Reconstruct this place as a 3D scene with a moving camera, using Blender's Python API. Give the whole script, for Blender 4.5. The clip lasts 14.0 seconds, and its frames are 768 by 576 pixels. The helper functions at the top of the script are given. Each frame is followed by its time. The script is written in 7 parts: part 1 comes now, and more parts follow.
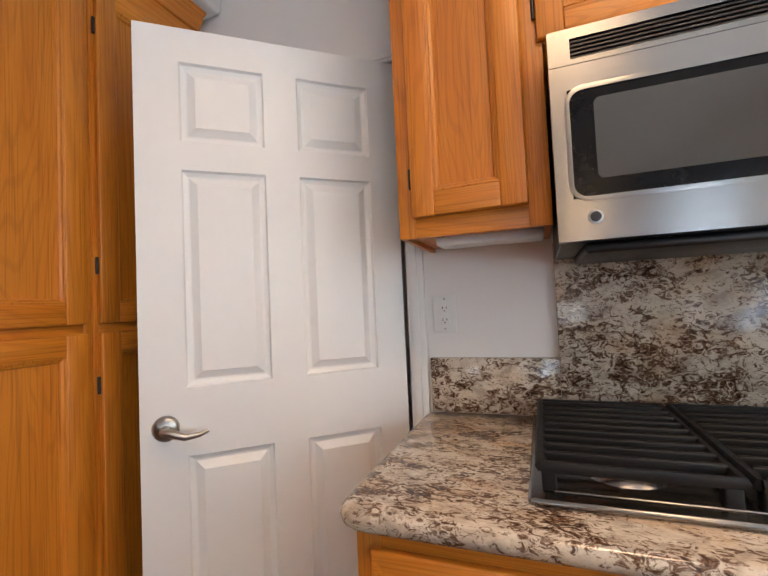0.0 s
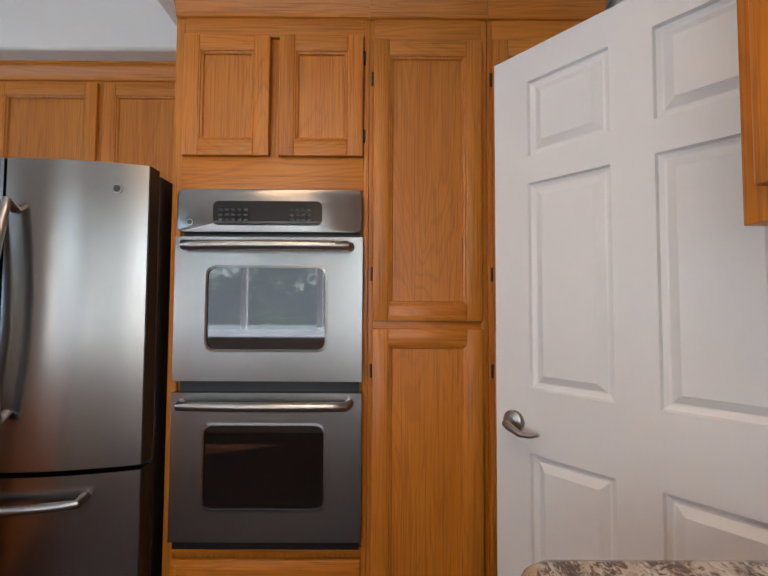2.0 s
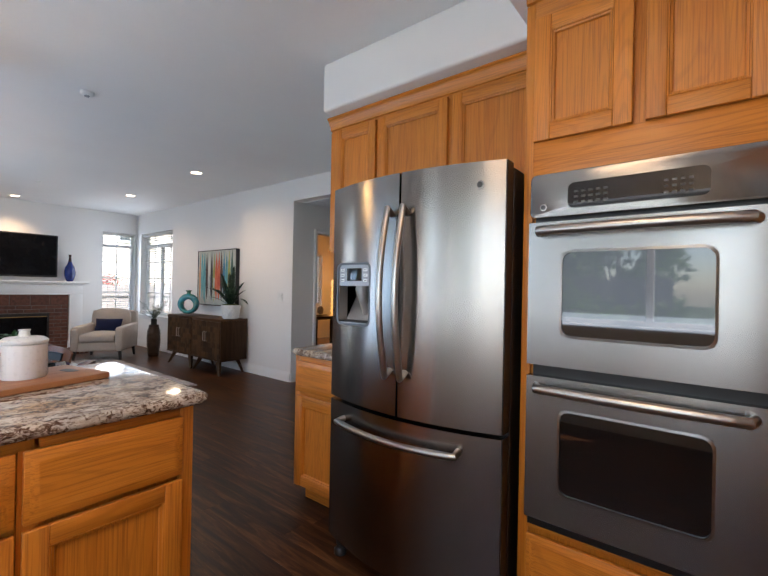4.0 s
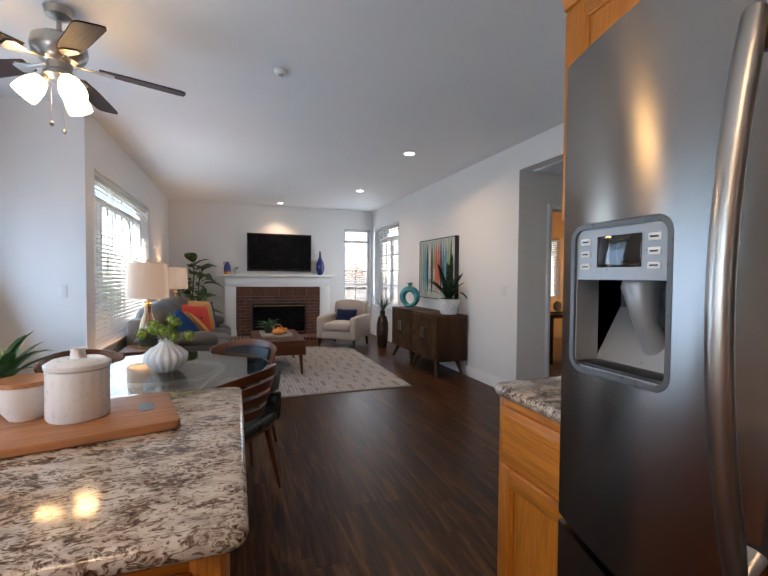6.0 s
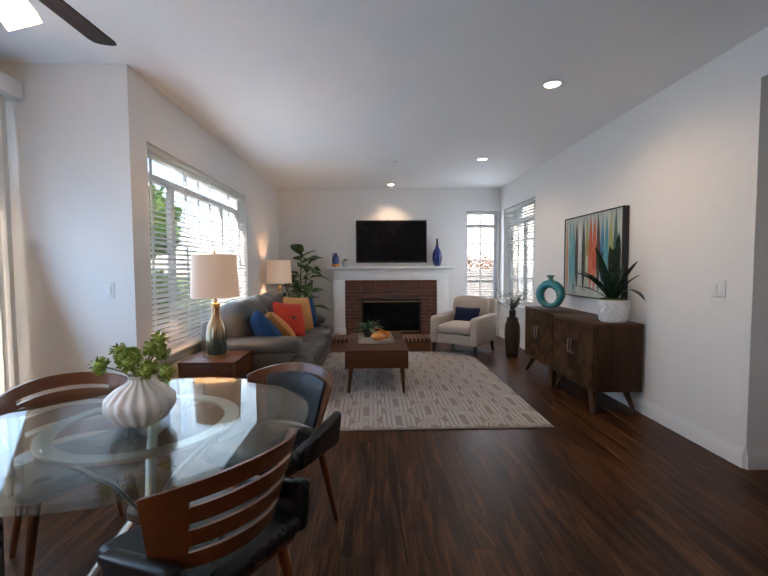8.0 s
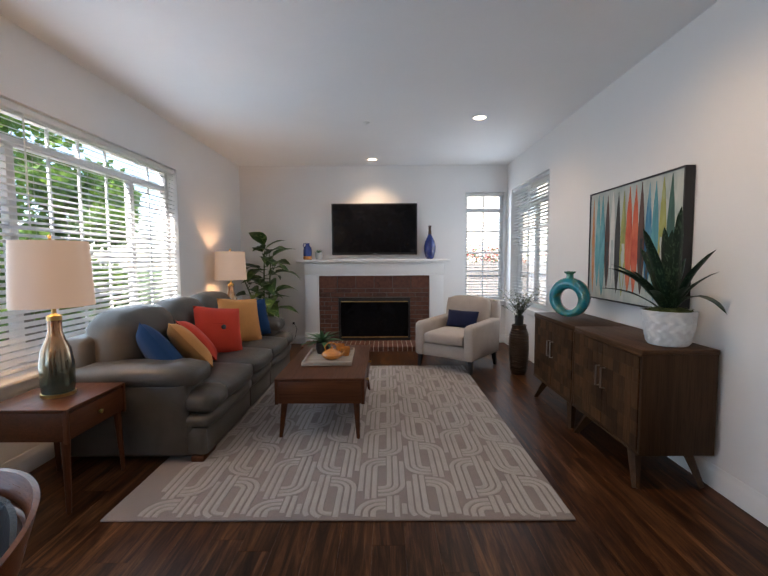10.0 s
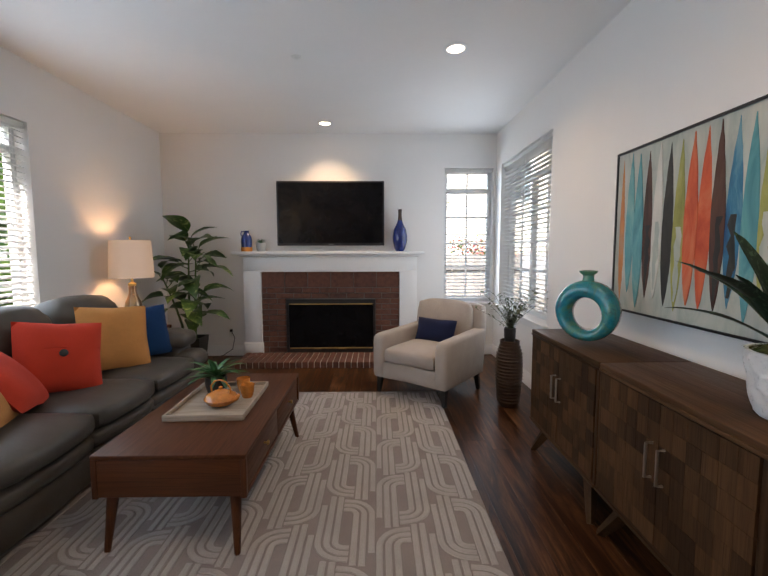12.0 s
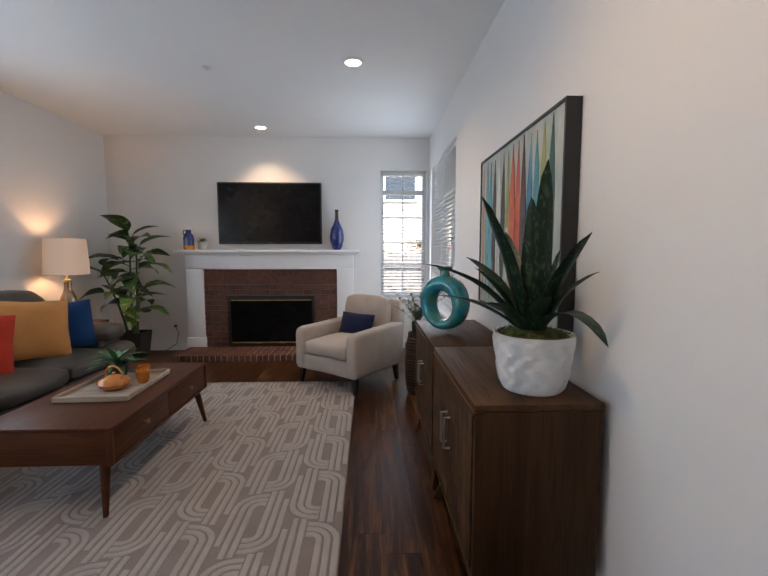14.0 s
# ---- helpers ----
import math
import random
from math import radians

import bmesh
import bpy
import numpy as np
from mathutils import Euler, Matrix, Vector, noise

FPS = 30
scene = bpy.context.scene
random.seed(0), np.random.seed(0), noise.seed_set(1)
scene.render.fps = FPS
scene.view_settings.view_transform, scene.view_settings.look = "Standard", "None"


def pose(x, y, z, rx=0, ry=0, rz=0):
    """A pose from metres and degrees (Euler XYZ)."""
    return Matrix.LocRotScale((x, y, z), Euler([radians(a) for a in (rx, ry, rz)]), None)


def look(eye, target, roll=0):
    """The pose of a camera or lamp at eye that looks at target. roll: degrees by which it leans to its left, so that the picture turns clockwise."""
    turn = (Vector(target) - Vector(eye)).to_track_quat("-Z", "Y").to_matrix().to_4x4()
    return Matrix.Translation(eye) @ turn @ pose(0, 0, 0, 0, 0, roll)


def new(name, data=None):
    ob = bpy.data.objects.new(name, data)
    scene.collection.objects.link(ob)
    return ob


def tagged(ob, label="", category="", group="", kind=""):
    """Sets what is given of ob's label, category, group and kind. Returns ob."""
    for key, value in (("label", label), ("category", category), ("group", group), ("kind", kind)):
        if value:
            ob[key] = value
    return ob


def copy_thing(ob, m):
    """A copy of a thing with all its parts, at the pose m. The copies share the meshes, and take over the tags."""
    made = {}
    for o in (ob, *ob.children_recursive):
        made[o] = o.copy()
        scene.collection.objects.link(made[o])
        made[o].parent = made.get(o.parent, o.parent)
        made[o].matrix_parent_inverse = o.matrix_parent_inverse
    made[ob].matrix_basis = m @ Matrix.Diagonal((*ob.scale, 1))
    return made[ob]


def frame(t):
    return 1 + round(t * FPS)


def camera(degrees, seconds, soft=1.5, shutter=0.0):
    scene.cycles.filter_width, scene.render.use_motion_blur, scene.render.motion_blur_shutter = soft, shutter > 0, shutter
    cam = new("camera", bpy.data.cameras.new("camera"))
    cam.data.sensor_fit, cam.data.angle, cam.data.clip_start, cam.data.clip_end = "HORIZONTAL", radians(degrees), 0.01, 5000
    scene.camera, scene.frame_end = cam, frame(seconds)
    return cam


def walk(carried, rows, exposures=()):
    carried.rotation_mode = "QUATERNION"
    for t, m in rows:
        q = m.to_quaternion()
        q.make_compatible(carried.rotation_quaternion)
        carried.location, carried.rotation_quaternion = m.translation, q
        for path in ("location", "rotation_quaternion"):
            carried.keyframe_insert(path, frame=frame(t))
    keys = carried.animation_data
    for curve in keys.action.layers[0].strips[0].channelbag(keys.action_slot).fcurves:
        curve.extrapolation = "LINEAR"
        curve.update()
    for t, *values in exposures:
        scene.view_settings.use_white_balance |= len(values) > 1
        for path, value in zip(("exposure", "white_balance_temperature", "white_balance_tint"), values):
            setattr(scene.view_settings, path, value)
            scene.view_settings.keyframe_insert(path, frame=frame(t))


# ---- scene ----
cam = camera(85.6, 14.0)
PATH = [
    (0, (1.132, 1.275, 1.248), (0.43, 3.147, 1.329), -2.6),
    (0.5, (1.263, 1.467, 1.259), (0.054, 3.057, 1.349), -1.9),
    (1, (1.362, 1.593, 1.262), (-0.16, 2.887, 1.356), -1.4),
    (1.5, (1.385, 1.687, 1.273), (-0.49, 2.376, 1.367), -0.5),
    (2, (1.42, 1.706, 1.284), (-0.578, 1.715, 1.371), 0.3),
    (2.5, (1.478, 1.674, 1.285), (-0.466, 1.212, 1.348), 0.8),
    (3, (1.5, 1.638, 1.293), (-0.335, 0.842, 1.334), 0.9),
    (3.5, (1.504, 1.582, 1.288), (-0.195, 0.527, 1.309), 1.0),
    (4, (1.461, 1.508, 1.28), (-0.102, 0.26, 1.283), 1.1),
    (4.2, (1.437, 1.457, 1.282), (-0.082, 0.155, 1.274), 1.1),
    (6.3, (0.6, 0.625, 1.294), (0.055, -1.298, 1.229), 0.3),
    (6.5, (0.527, 0.499, 1.291), (0.047, -1.441, 1.221), 0.2),
    (7, (0.378, 0.189, 1.302), (0.102, -1.79, 1.223), -0.0),
    (7.2, (0.352, 0.075, 1.299), (0.14, -1.912, 1.216), -0.1),
    (9.3, (-0.057, -1.263, 1.305), (-0.052, -3.258, 1.177), -0.2),
    (9.5, (-0.128, -1.386, 1.301), (-0.12, -3.382, 1.173), -0.2),
    (10, (-0.267, -1.67, 1.297), (-0.259, -3.665, 1.16), -0.3),
    (10.5, (-0.385, -2.001, 1.31), (-0.384, -3.995, 1.16), -0.2),
    (11, (-0.507, -2.325, 1.298), (-0.527, -4.319, 1.139), -0.1),
    (11.5, (-0.6, -2.661, 1.293), (-0.631, -4.654, 1.128), 0.0),
    (12, (-0.666, -2.907, 1.292), (-0.696, -4.9, 1.119), -0.1),
    (12.5, (-0.774, -3.005, 1.292), (-0.805, -4.997, 1.117), -0.2),
    (13, (-0.917, -2.956, 1.289), (-0.928, -4.948, 1.108), -0.3),
    (13.5, (-1.078, -2.808, 1.284), (-1.09, -4.801, 1.112), -0.1),
    (14, (-1.329, -2.641, 1.283), (-1.405, -4.631, 1.106), -0.0),
]
walk(cam, [(t, look(eye, target, roll)) for t, eye, target, roll in PATH], [(0.0, 2.5, 6650, 16), (1.0, 2.35, 6550, 16), (2.0, 2.1, 6450, 16), (3.0, 2.2, 6400, 16), (4.0, 2.25, 6400, 16), (6.5, 2.15, 6500, 16), (10.0, 2.1, 6450, 16), (11.5, 2.15, 6600, 16), (13.2, 2.28, 6850, 16), (14.0, 2.1, 6450, 16)])

# ---- world, sun, exposure ----
world = bpy.data.worlds.new("sky")
scene.world = world
world.use_nodes = True
_n = world.node_tree.nodes
_sky = _n.new("ShaderNodeTexSky")
_sky.sky_type, _sky.sun_disc = "NISHITA", False
_sky.sun_elevation, _sky.sun_rotation = radians(50), radians(27)
_n["Background"].inputs["Strength"].default_value = 0.15
world.node_tree.links.new(_sky.outputs[0], _n["Background"].inputs[0])
sun = new("sun", bpy.data.lights.new("sun", "SUN"))
sun.data.energy, sun.data.angle, sun.data.color = 5.0, radians(0.5), (1.0, 0.95, 0.88)
sun.matrix_world = look((3.0, 6.0, 8.0), (0, 0, 0))


def area_light(name, m, w, h, watts, color):
    """A lamp in a window's opening for sky or bounced light, facing its own -z."""
    d = bpy.data.lights.new(name, "AREA")
    d.shape, d.size, d.size_y, d.energy, d.color = "RECTANGLE", w, h, watts, color
    ob = new(name, d)
    ob.matrix_world = m
    return ob


def spot_light(name, at, to, watts, angle, color, blend=0.6, radius=0.04):
    d = bpy.data.lights.new(name, "SPOT")
    d.energy, d.spot_size, d.spot_blend, d.color, d.shadow_soft_size = watts, radians(angle), blend, color, radius
    ob = new(name, d)
    ob.matrix_world = look(at, to)
    return ob


def point_light(name, at, watts, color, radius=0.04):
    d = bpy.data.lights.new(name, "POINT")
    d.energy, d.color, d.shadow_soft_size = watts, color, radius
    ob = new(name, d)
    ob.location = at
    return ob


SKY, BLUE_SKY = (0.74, 0.88, 1.0), (0.42, 0.69, 1.0)
area_light("sky_light_east", pose(1.86, -4.9, 1.45, 0, 90, 0), 1.6, 2.4, 6.0, (0.64, 0.83, 1.0))
area_light("sky_light_back", pose(-1.79, -7.98, 1.48, 90, 0, 0), 0.55, 1.55, 1.6, SKY)
area_light("sky_light_west", pose(-2.02, -7.1, 1.48, 0, -90, 0), 1.55, 1.3, 2.4, SKY)
# Patio and kitchen lamps tip upward to lighten the ceiling, like ground bounce.
area_light("sky_light_patio", pose(2.64, -2.3, 1.40, 0, 110, 0), 1.6, 1.7, 7.0, BLUE_SKY)
area_light("sky_light_kitchen", pose(2.77, 0.65, 1.56, 0, 122, 0), 1.1, 2.3, 3.4, SKY)
# Added fill strip at the sill, aimed up and inward at the kitchen ceiling.
area_light("sill_light_kitchen", pose(2.83, 0.65, 1.02, 0, 150, 0), 0.22, 2.3, 1.8, SKY)
for _x, _y, _w, _a in ((-1.165, -3.69, 12, 165), (-1.22, -5.95, 8.0, 150), (-0.085, -7.66, 14, 115)):
    spot_light("downlight_beam", (_x, _y, 2.70), (_x, _y, 0), _w, _a, (1.0, 0.72, 0.44), 0.8, 0.06)

# Kitchen spots are out of view; the second is added fill without a fitting.
for _x, _y in ((1.30, 1.20), (2.35, 1.45)):
    spot_light("downlight_beam", (_x, _y, 2.70), (_x, _y, 0), 16, 172, (1.0, 0.68, 0.38), 1.0, 0.32)

# ---- materials ----
def shade(name):
    m = bpy.data.materials.new(name)
    m.use_nodes = True
    nt = m.node_tree
    return m, nt, nt.nodes["Principled BSDF"]


def node(nt, kind, **values):
    n = nt.nodes.new(kind)
    for k, v in values.items():
        if k in n.inputs:
            n.inputs[k].default_value = v
    return n


def coords(nt, scale=(1, 1, 1), rnd=True, rot=(0, 0, 0)):
    """Object coordinates in metres, shifted at random object by object."""
    tc, mp = nt.nodes.new("ShaderNodeTexCoord"), nt.nodes.new("ShaderNodeMapping")
    mp.inputs["Scale"].default_value = scale
    mp.inputs["Rotation"].default_value = rot
    nt.links.new(tc.outputs["Object"], mp.inputs["Vector"])
    if rnd:
        oi = nt.nodes.new("ShaderNodeObjectInfo")
        mul = nt.nodes.new("ShaderNodeMath")
        mul.operation = "MULTIPLY"
        mul.inputs[1].default_value = 37.0
        nt.links.new(oi.outputs["Random"], mul.inputs[0])
        nt.links.new(mul.outputs[0], mp.inputs["Location"])
    return mp.outputs["Vector"]


def ramp(nt, fac, stops):
    r = nt.nodes.new("ShaderNodeValToRGB")
    e = r.color_ramp.elements
    while len(e) < len(stops):
        e.new(0.5)
    for el, (p, c) in zip(e, stops):
        el.position, el.color = p, (*c, 1)
    nt.links.new(fac, r.inputs[0])
    return r.outputs[0]


def noise_tex(nt, vec, scale, detail=4, rough=0.55, distortion=0.0):
    n = node(nt, "ShaderNodeTexNoise", Scale=scale, Detail=detail, Roughness=rough, Distortion=distortion)
    nt.links.new(vec, n.inputs["Vector"])
    return n.outputs["Fac"]


def mix(nt, fac, a, b, blend="MIX"):
    m = nt.nodes.new("ShaderNodeMix")
    m.data_type, m.blend_type = "RGBA", blend
    for sock, v in ((m.inputs[0], fac), (m.inputs[6], a), (m.inputs[7], b)):
        if isinstance(v, (int, float)):
            sock.default_value = v
        elif isinstance(v, tuple):
            sock.default_value = (*v, 1)
        else:
            nt.links.new(v, sock)
    return m.outputs[2]


def bump(nt, bsdf, height, strength=0.2, distance=0.002):
    b = node(nt, "ShaderNodeBump", Strength=strength, Distance=distance)
    nt.links.new(height, b.inputs["Height"])
    nt.links.new(b.outputs[0], bsdf.inputs["Normal"])


def plain(name, color, rough=0.5, metal=0.0, var=0.08, scale=6.0, bump_scale=0.0, bump_strength=0.1, bump_dist=0.001, coat=0.0, rnd=True, sheen=0.0, rvar=0.15, spec=0.5):
    """A surface of one colour with stains at two scales and a fine relief."""
    m, nt, b = shade(name)
    v = coords(nt, rnd=rnd)
    big, small = noise_tex(nt, v, scale), noise_tex(nt, v, scale * 14, 3)
    dark, light = tuple(c * (1 - var) for c in color), tuple(min(1, c * (1 + var)) for c in color)
    c = ramp(nt, big, [(0.3, dark), (0.7, light)])
    c = mix(nt, 0.25, c, ramp(nt, small, [(0.35, dark), (0.65, light)]))
    nt.links.new(c, b.inputs["Base Color"])
    r = ramp(nt, small, [(0.3, (rough * (1 - rvar),) * 3), (0.7, (min(1, rough * (1 + rvar)),) * 3)])
    nt.links.new(r, b.inputs["Roughness"])
    b.inputs["Specular IOR Level"].default_value = spec
    b.inputs["Metallic"].default_value, b.inputs["Coat Weight"].default_value = metal, coat
    b.inputs["Sheen Weight"].default_value = sheen
    if bump_scale:
        bump(nt, b, noise_tex(nt, v, bump_scale, 4), bump_strength, bump_dist)
    return m


def wood(name, dark, mid, light, axis="z", size=1.0, rough=0.38, coat=0.15, contrast=1.0, spec=0.5, spread=0.14):
    """Wood whose grain runs along one local axis: arched growth lines, pores and a tone of its own board by board."""
    m, nt, b = shade(name)
    s = {"x": (0.6, 6.5, 6.5), "y": (6.5, 0.6, 6.5), "z": (6.5, 6.5, 0.6)}[axis]
    v = coords(nt, tuple(k * size for k in s))
    body = noise_tex(nt, v, 0.9, 2, 0.45, 0.5)
    mul, sine = nt.nodes.new("ShaderNodeMath"), nt.nodes.new("ShaderNodeMath")
    mul.operation, sine.operation = "MULTIPLY", "SINE"
    mul.inputs[1].default_value = 95.0 if coat < 0.1 else 170.0
    nt.links.new(body, mul.inputs[0])
    nt.links.new(mul.outputs[0], sine.inputs[0])
    tone = noise_tex(nt, v, 1.7, 4, 0.6)
    pores = noise_tex(nt, coords(nt, tuple(k * size * (16 if k > 1 else 2.6) for k in s)), 2.2, 3, 0.6)
    c = ramp(nt, tone, [(0.3, mid), (0.55, light), (0.75, mid)])
    c = mix(nt, ramp(nt, sine.outputs[0], [(0.35, (0, 0, 0)), (0.95, (0.20 * contrast,) * 3)]), c, dark)
    c = mix(nt, ramp(nt, pores, [(0.50, (0, 0, 0)), (0.68, (0.5 * contrast,) * 3)]), c, dark)
    oi = nt.nodes.new("ShaderNodeObjectInfo")
    c = mix(nt, 1.0, c, ramp(nt, oi.outputs["Random"], [(0.0, (1 - spread,) * 3), (1.0, (1.0, 0.99, 0.97))]), "MULTIPLY")
    nt.links.new(c, b.inputs["Base Color"])
    nt.links.new(ramp(nt, pores, [(0.3, (rough * 0.9,) * 3), (0.8, (rough * 1.4,) * 3)]), b.inputs["Roughness"])
    b.inputs["Coat Weight"].default_value, b.inputs["Coat Roughness"].default_value = coat, 0.25
    b.inputs["Specular IOR Level"].default_value = spec
    bump(nt, b, pores, 0.15, 0.0006)
    return m


OAK = ((0.27, 0.066, 0.006), (0.60, 0.182, 0.014), (0.68, 0.240, 0.024))
OAK_V, OAK_H = wood("oak_upright", *OAK), wood("oak_level", *OAK, axis="x")
WALNUT = ((0.022, 0.007, 0.003), (0.075, 0.025, 0.010), (0.105, 0.036, 0.014))
WALNUT_X, WALNUT_Y, WALNUT_Z = (wood("walnut_" + a, *WALNUT, axis=a, rough=0.38, coat=0.02, spec=0.18) for a in "xyz")
BENT = ((0.05, 0.014, 0.005), (0.135, 0.040, 0.012), (0.18, 0.057, 0.018))
BENT_X, BENT_Z = wood("bentwood", *BENT, axis="x", rough=0.3, coat=0.3), wood("bentwood_upright", *BENT, axis="z", rough=0.3, coat=0.3)
BLOCK = ((0.015, 0.0065, 0.003), (0.062, 0.028, 0.012), (0.118, 0.058, 0.026))
SIDE_X, SIDE_Y, SIDE_Z = (wood("dark_mango_" + a, *BLOCK, axis=a, rough=0.45, coat=0.0, contrast=0.8, spec=0.15, spread=0.68) for a in "xyz")
BOARD = wood("acacia_board", (0.16, 0.05, 0.018), (0.36, 0.14, 0.05), (0.46, 0.2, 0.08), axis="x", rough=0.4)
GREYWOOD = wood("greyed_tray_wood", (0.16, 0.12, 0.09), (0.34, 0.28, 0.22), (0.44, 0.37, 0.3), axis="x", rough=0.6, coat=0.0)

WALL = plain("wall_paint", (0.80, 0.785, 0.765), 0.62, var=0.015, scale=1.5, bump_scale=95, bump_strength=0.16, bump_dist=0.0015, rnd=False)
CEIL = plain("ceiling_texture", (0.86, 0.85, 0.835), 0.8, var=0.02, scale=1.5, bump_scale=70, bump_strength=0.35, bump_dist=0.003, rnd=False)
TRIM = plain("trim_paint", (0.80, 0.80, 0.79), 0.35, var=0.02, scale=3)
DOORW = plain("door_paint", (0.80, 0.80, 0.80), 0.36, var=0.02, scale=2, bump_scale=160, bump_strength=0.05)


def brushed(name, color, rough, axis=2):
    m, nt, b = shade(name)
    s = [60.0, 60.0, 60.0]
    s[axis] = 1.2
    v = coords(nt, tuple(s), rnd=False)
    f = noise_tex(nt, v, 1.6, 3, 0.6)
    nt.links.new(ramp(nt, f, [(0.3, tuple(c * 0.985 for c in color)), (0.7, color)]), b.inputs["Base Color"])
    nt.links.new(ramp(nt, f, [(0.3, (rough * 0.97,) * 3), (0.7, (rough * 1.03,) * 3)]), b.inputs["Roughness"])
    b.inputs["Metallic"].default_value = 1.0
    b.inputs["Anisotropic"].default_value = 0.8
    t = node(nt, "ShaderNodeCombineXYZ", X=0.03, Y=0.05, Z=1.0)
    nt.links.new(t.outputs[0], b.inputs["Tangent"])
    return m


STEEL_V, STEEL_H = brushed("brushed_steel_upright", (0.285, 0.262, 0.242), 0.21, 0), brushed("brushed_steel_level", (0.27, 0.258, 0.247), 0.23, 0)
NICKEL = plain("satin_nickel", (0.42, 0.40, 0.375), 0.3, 1.0, 0.01, rvar=0.02)
BRASS = plain("brass", (0.50, 0.33, 0.12), 0.32, 1.0, 0.02, rvar=0.03)
BLACK = plain("black_enamel", (0.012, 0.012, 0.013), 0.35, var=0.15)
IRON = plain("cast_iron", (0.008, 0.008, 0.009), 0.5, var=0.2, bump_scale=120, bump_strength=0.25, spec=0.3)
DARKGLASS = plain("dark_glass", (0.006, 0.006, 0.007), 0.03, var=0.1, coat=0.6)
DARKGLASS.node_tree.nodes["Principled BSDF"].inputs["IOR"].default_value = 1.6
SCREEN = plain("screen_glass", (0.004, 0.004, 0.005), 0.22, var=0.1, spec=0.16)
PLASTIC_W = plain("white_plastic", (0.78, 0.78, 0.76), 0.35, var=0.02)
KEYMARK = plain("printed_key", (0.045, 0.045, 0.045), 0.5, var=0.04)
FANWOOD = wood("dark_blade_wood", (0.008, 0.004, 0.003), (0.020, 0.010, 0.007), (0.030, 0.015, 0.010), axis="x", rough=0.5, coat=0.0, spec=0.2)
PLASTIC_G = plain("grey_plastic", (0.32, 0.33, 0.34), 0.35, var=0.04)


def granite(name):
    """Cream stone with clustered dark flecks, grey clouds and golden patches."""
    m, nt, b = shade(name)
    v = coords(nt, (1.0, 1.9, 1.5), rnd=False, rot=(0.2, 0, 0.6))
    cluster = noise_tex(nt, v, 8.0, 4, 0.6, 0.8)
    fleck = noise_tex(nt, v, 46.0, 6, 0.68, 1.6)
    cloud = noise_tex(nt, v, 13.0, 5, 0.65, 1.0)
    gold = noise_tex(nt, v, 3.2, 3, 0.6)
    add = nt.nodes.new("ShaderNodeMath")
    add.operation = "MULTIPLY_ADD"
    nt.links.new(cluster, add.inputs[0])
    add.inputs[1].default_value = 0.55
    nt.links.new(fleck, add.inputs[2])
    c = ramp(nt, cloud, [(0.32, (0.30, 0.25, 0.21)), (0.46, (0.50, 0.42, 0.335)), (0.58, (0.62, 0.55, 0.46)), (0.72, (0.46, 0.355, 0.25))])
    c = mix(nt, ramp(nt, gold, [(0.50, (0, 0, 0)), (0.66, (0.7,) * 3)]), c, (0.88, 0.62, 0.36), "MULTIPLY")
    c = mix(nt, ramp(nt, add.outputs[0], [(0.67, (1, 1, 1)), (0.735, (0.75,) * 3), (0.79, (0, 0, 0))]), c, (0.105, 0.050, 0.025))
    c = mix(nt, ramp(nt, add.outputs[0], [(0.60, (1, 1, 1)), (0.66, (0, 0, 0))]), c, (0.028, 0.017, 0.014))
    c = mix(nt, ramp(nt, noise_tex(nt, v, 150.0, 3, 0.6), [(0.62, (0, 0, 0)), (0.70, (0.6,) * 3)]), c, (0.20, 0.13, 0.09))
    nt.links.new(c, b.inputs["Base Color"])
    b.inputs["Roughness"].default_value = 0.10
    return m


GRANITE = granite("granite")


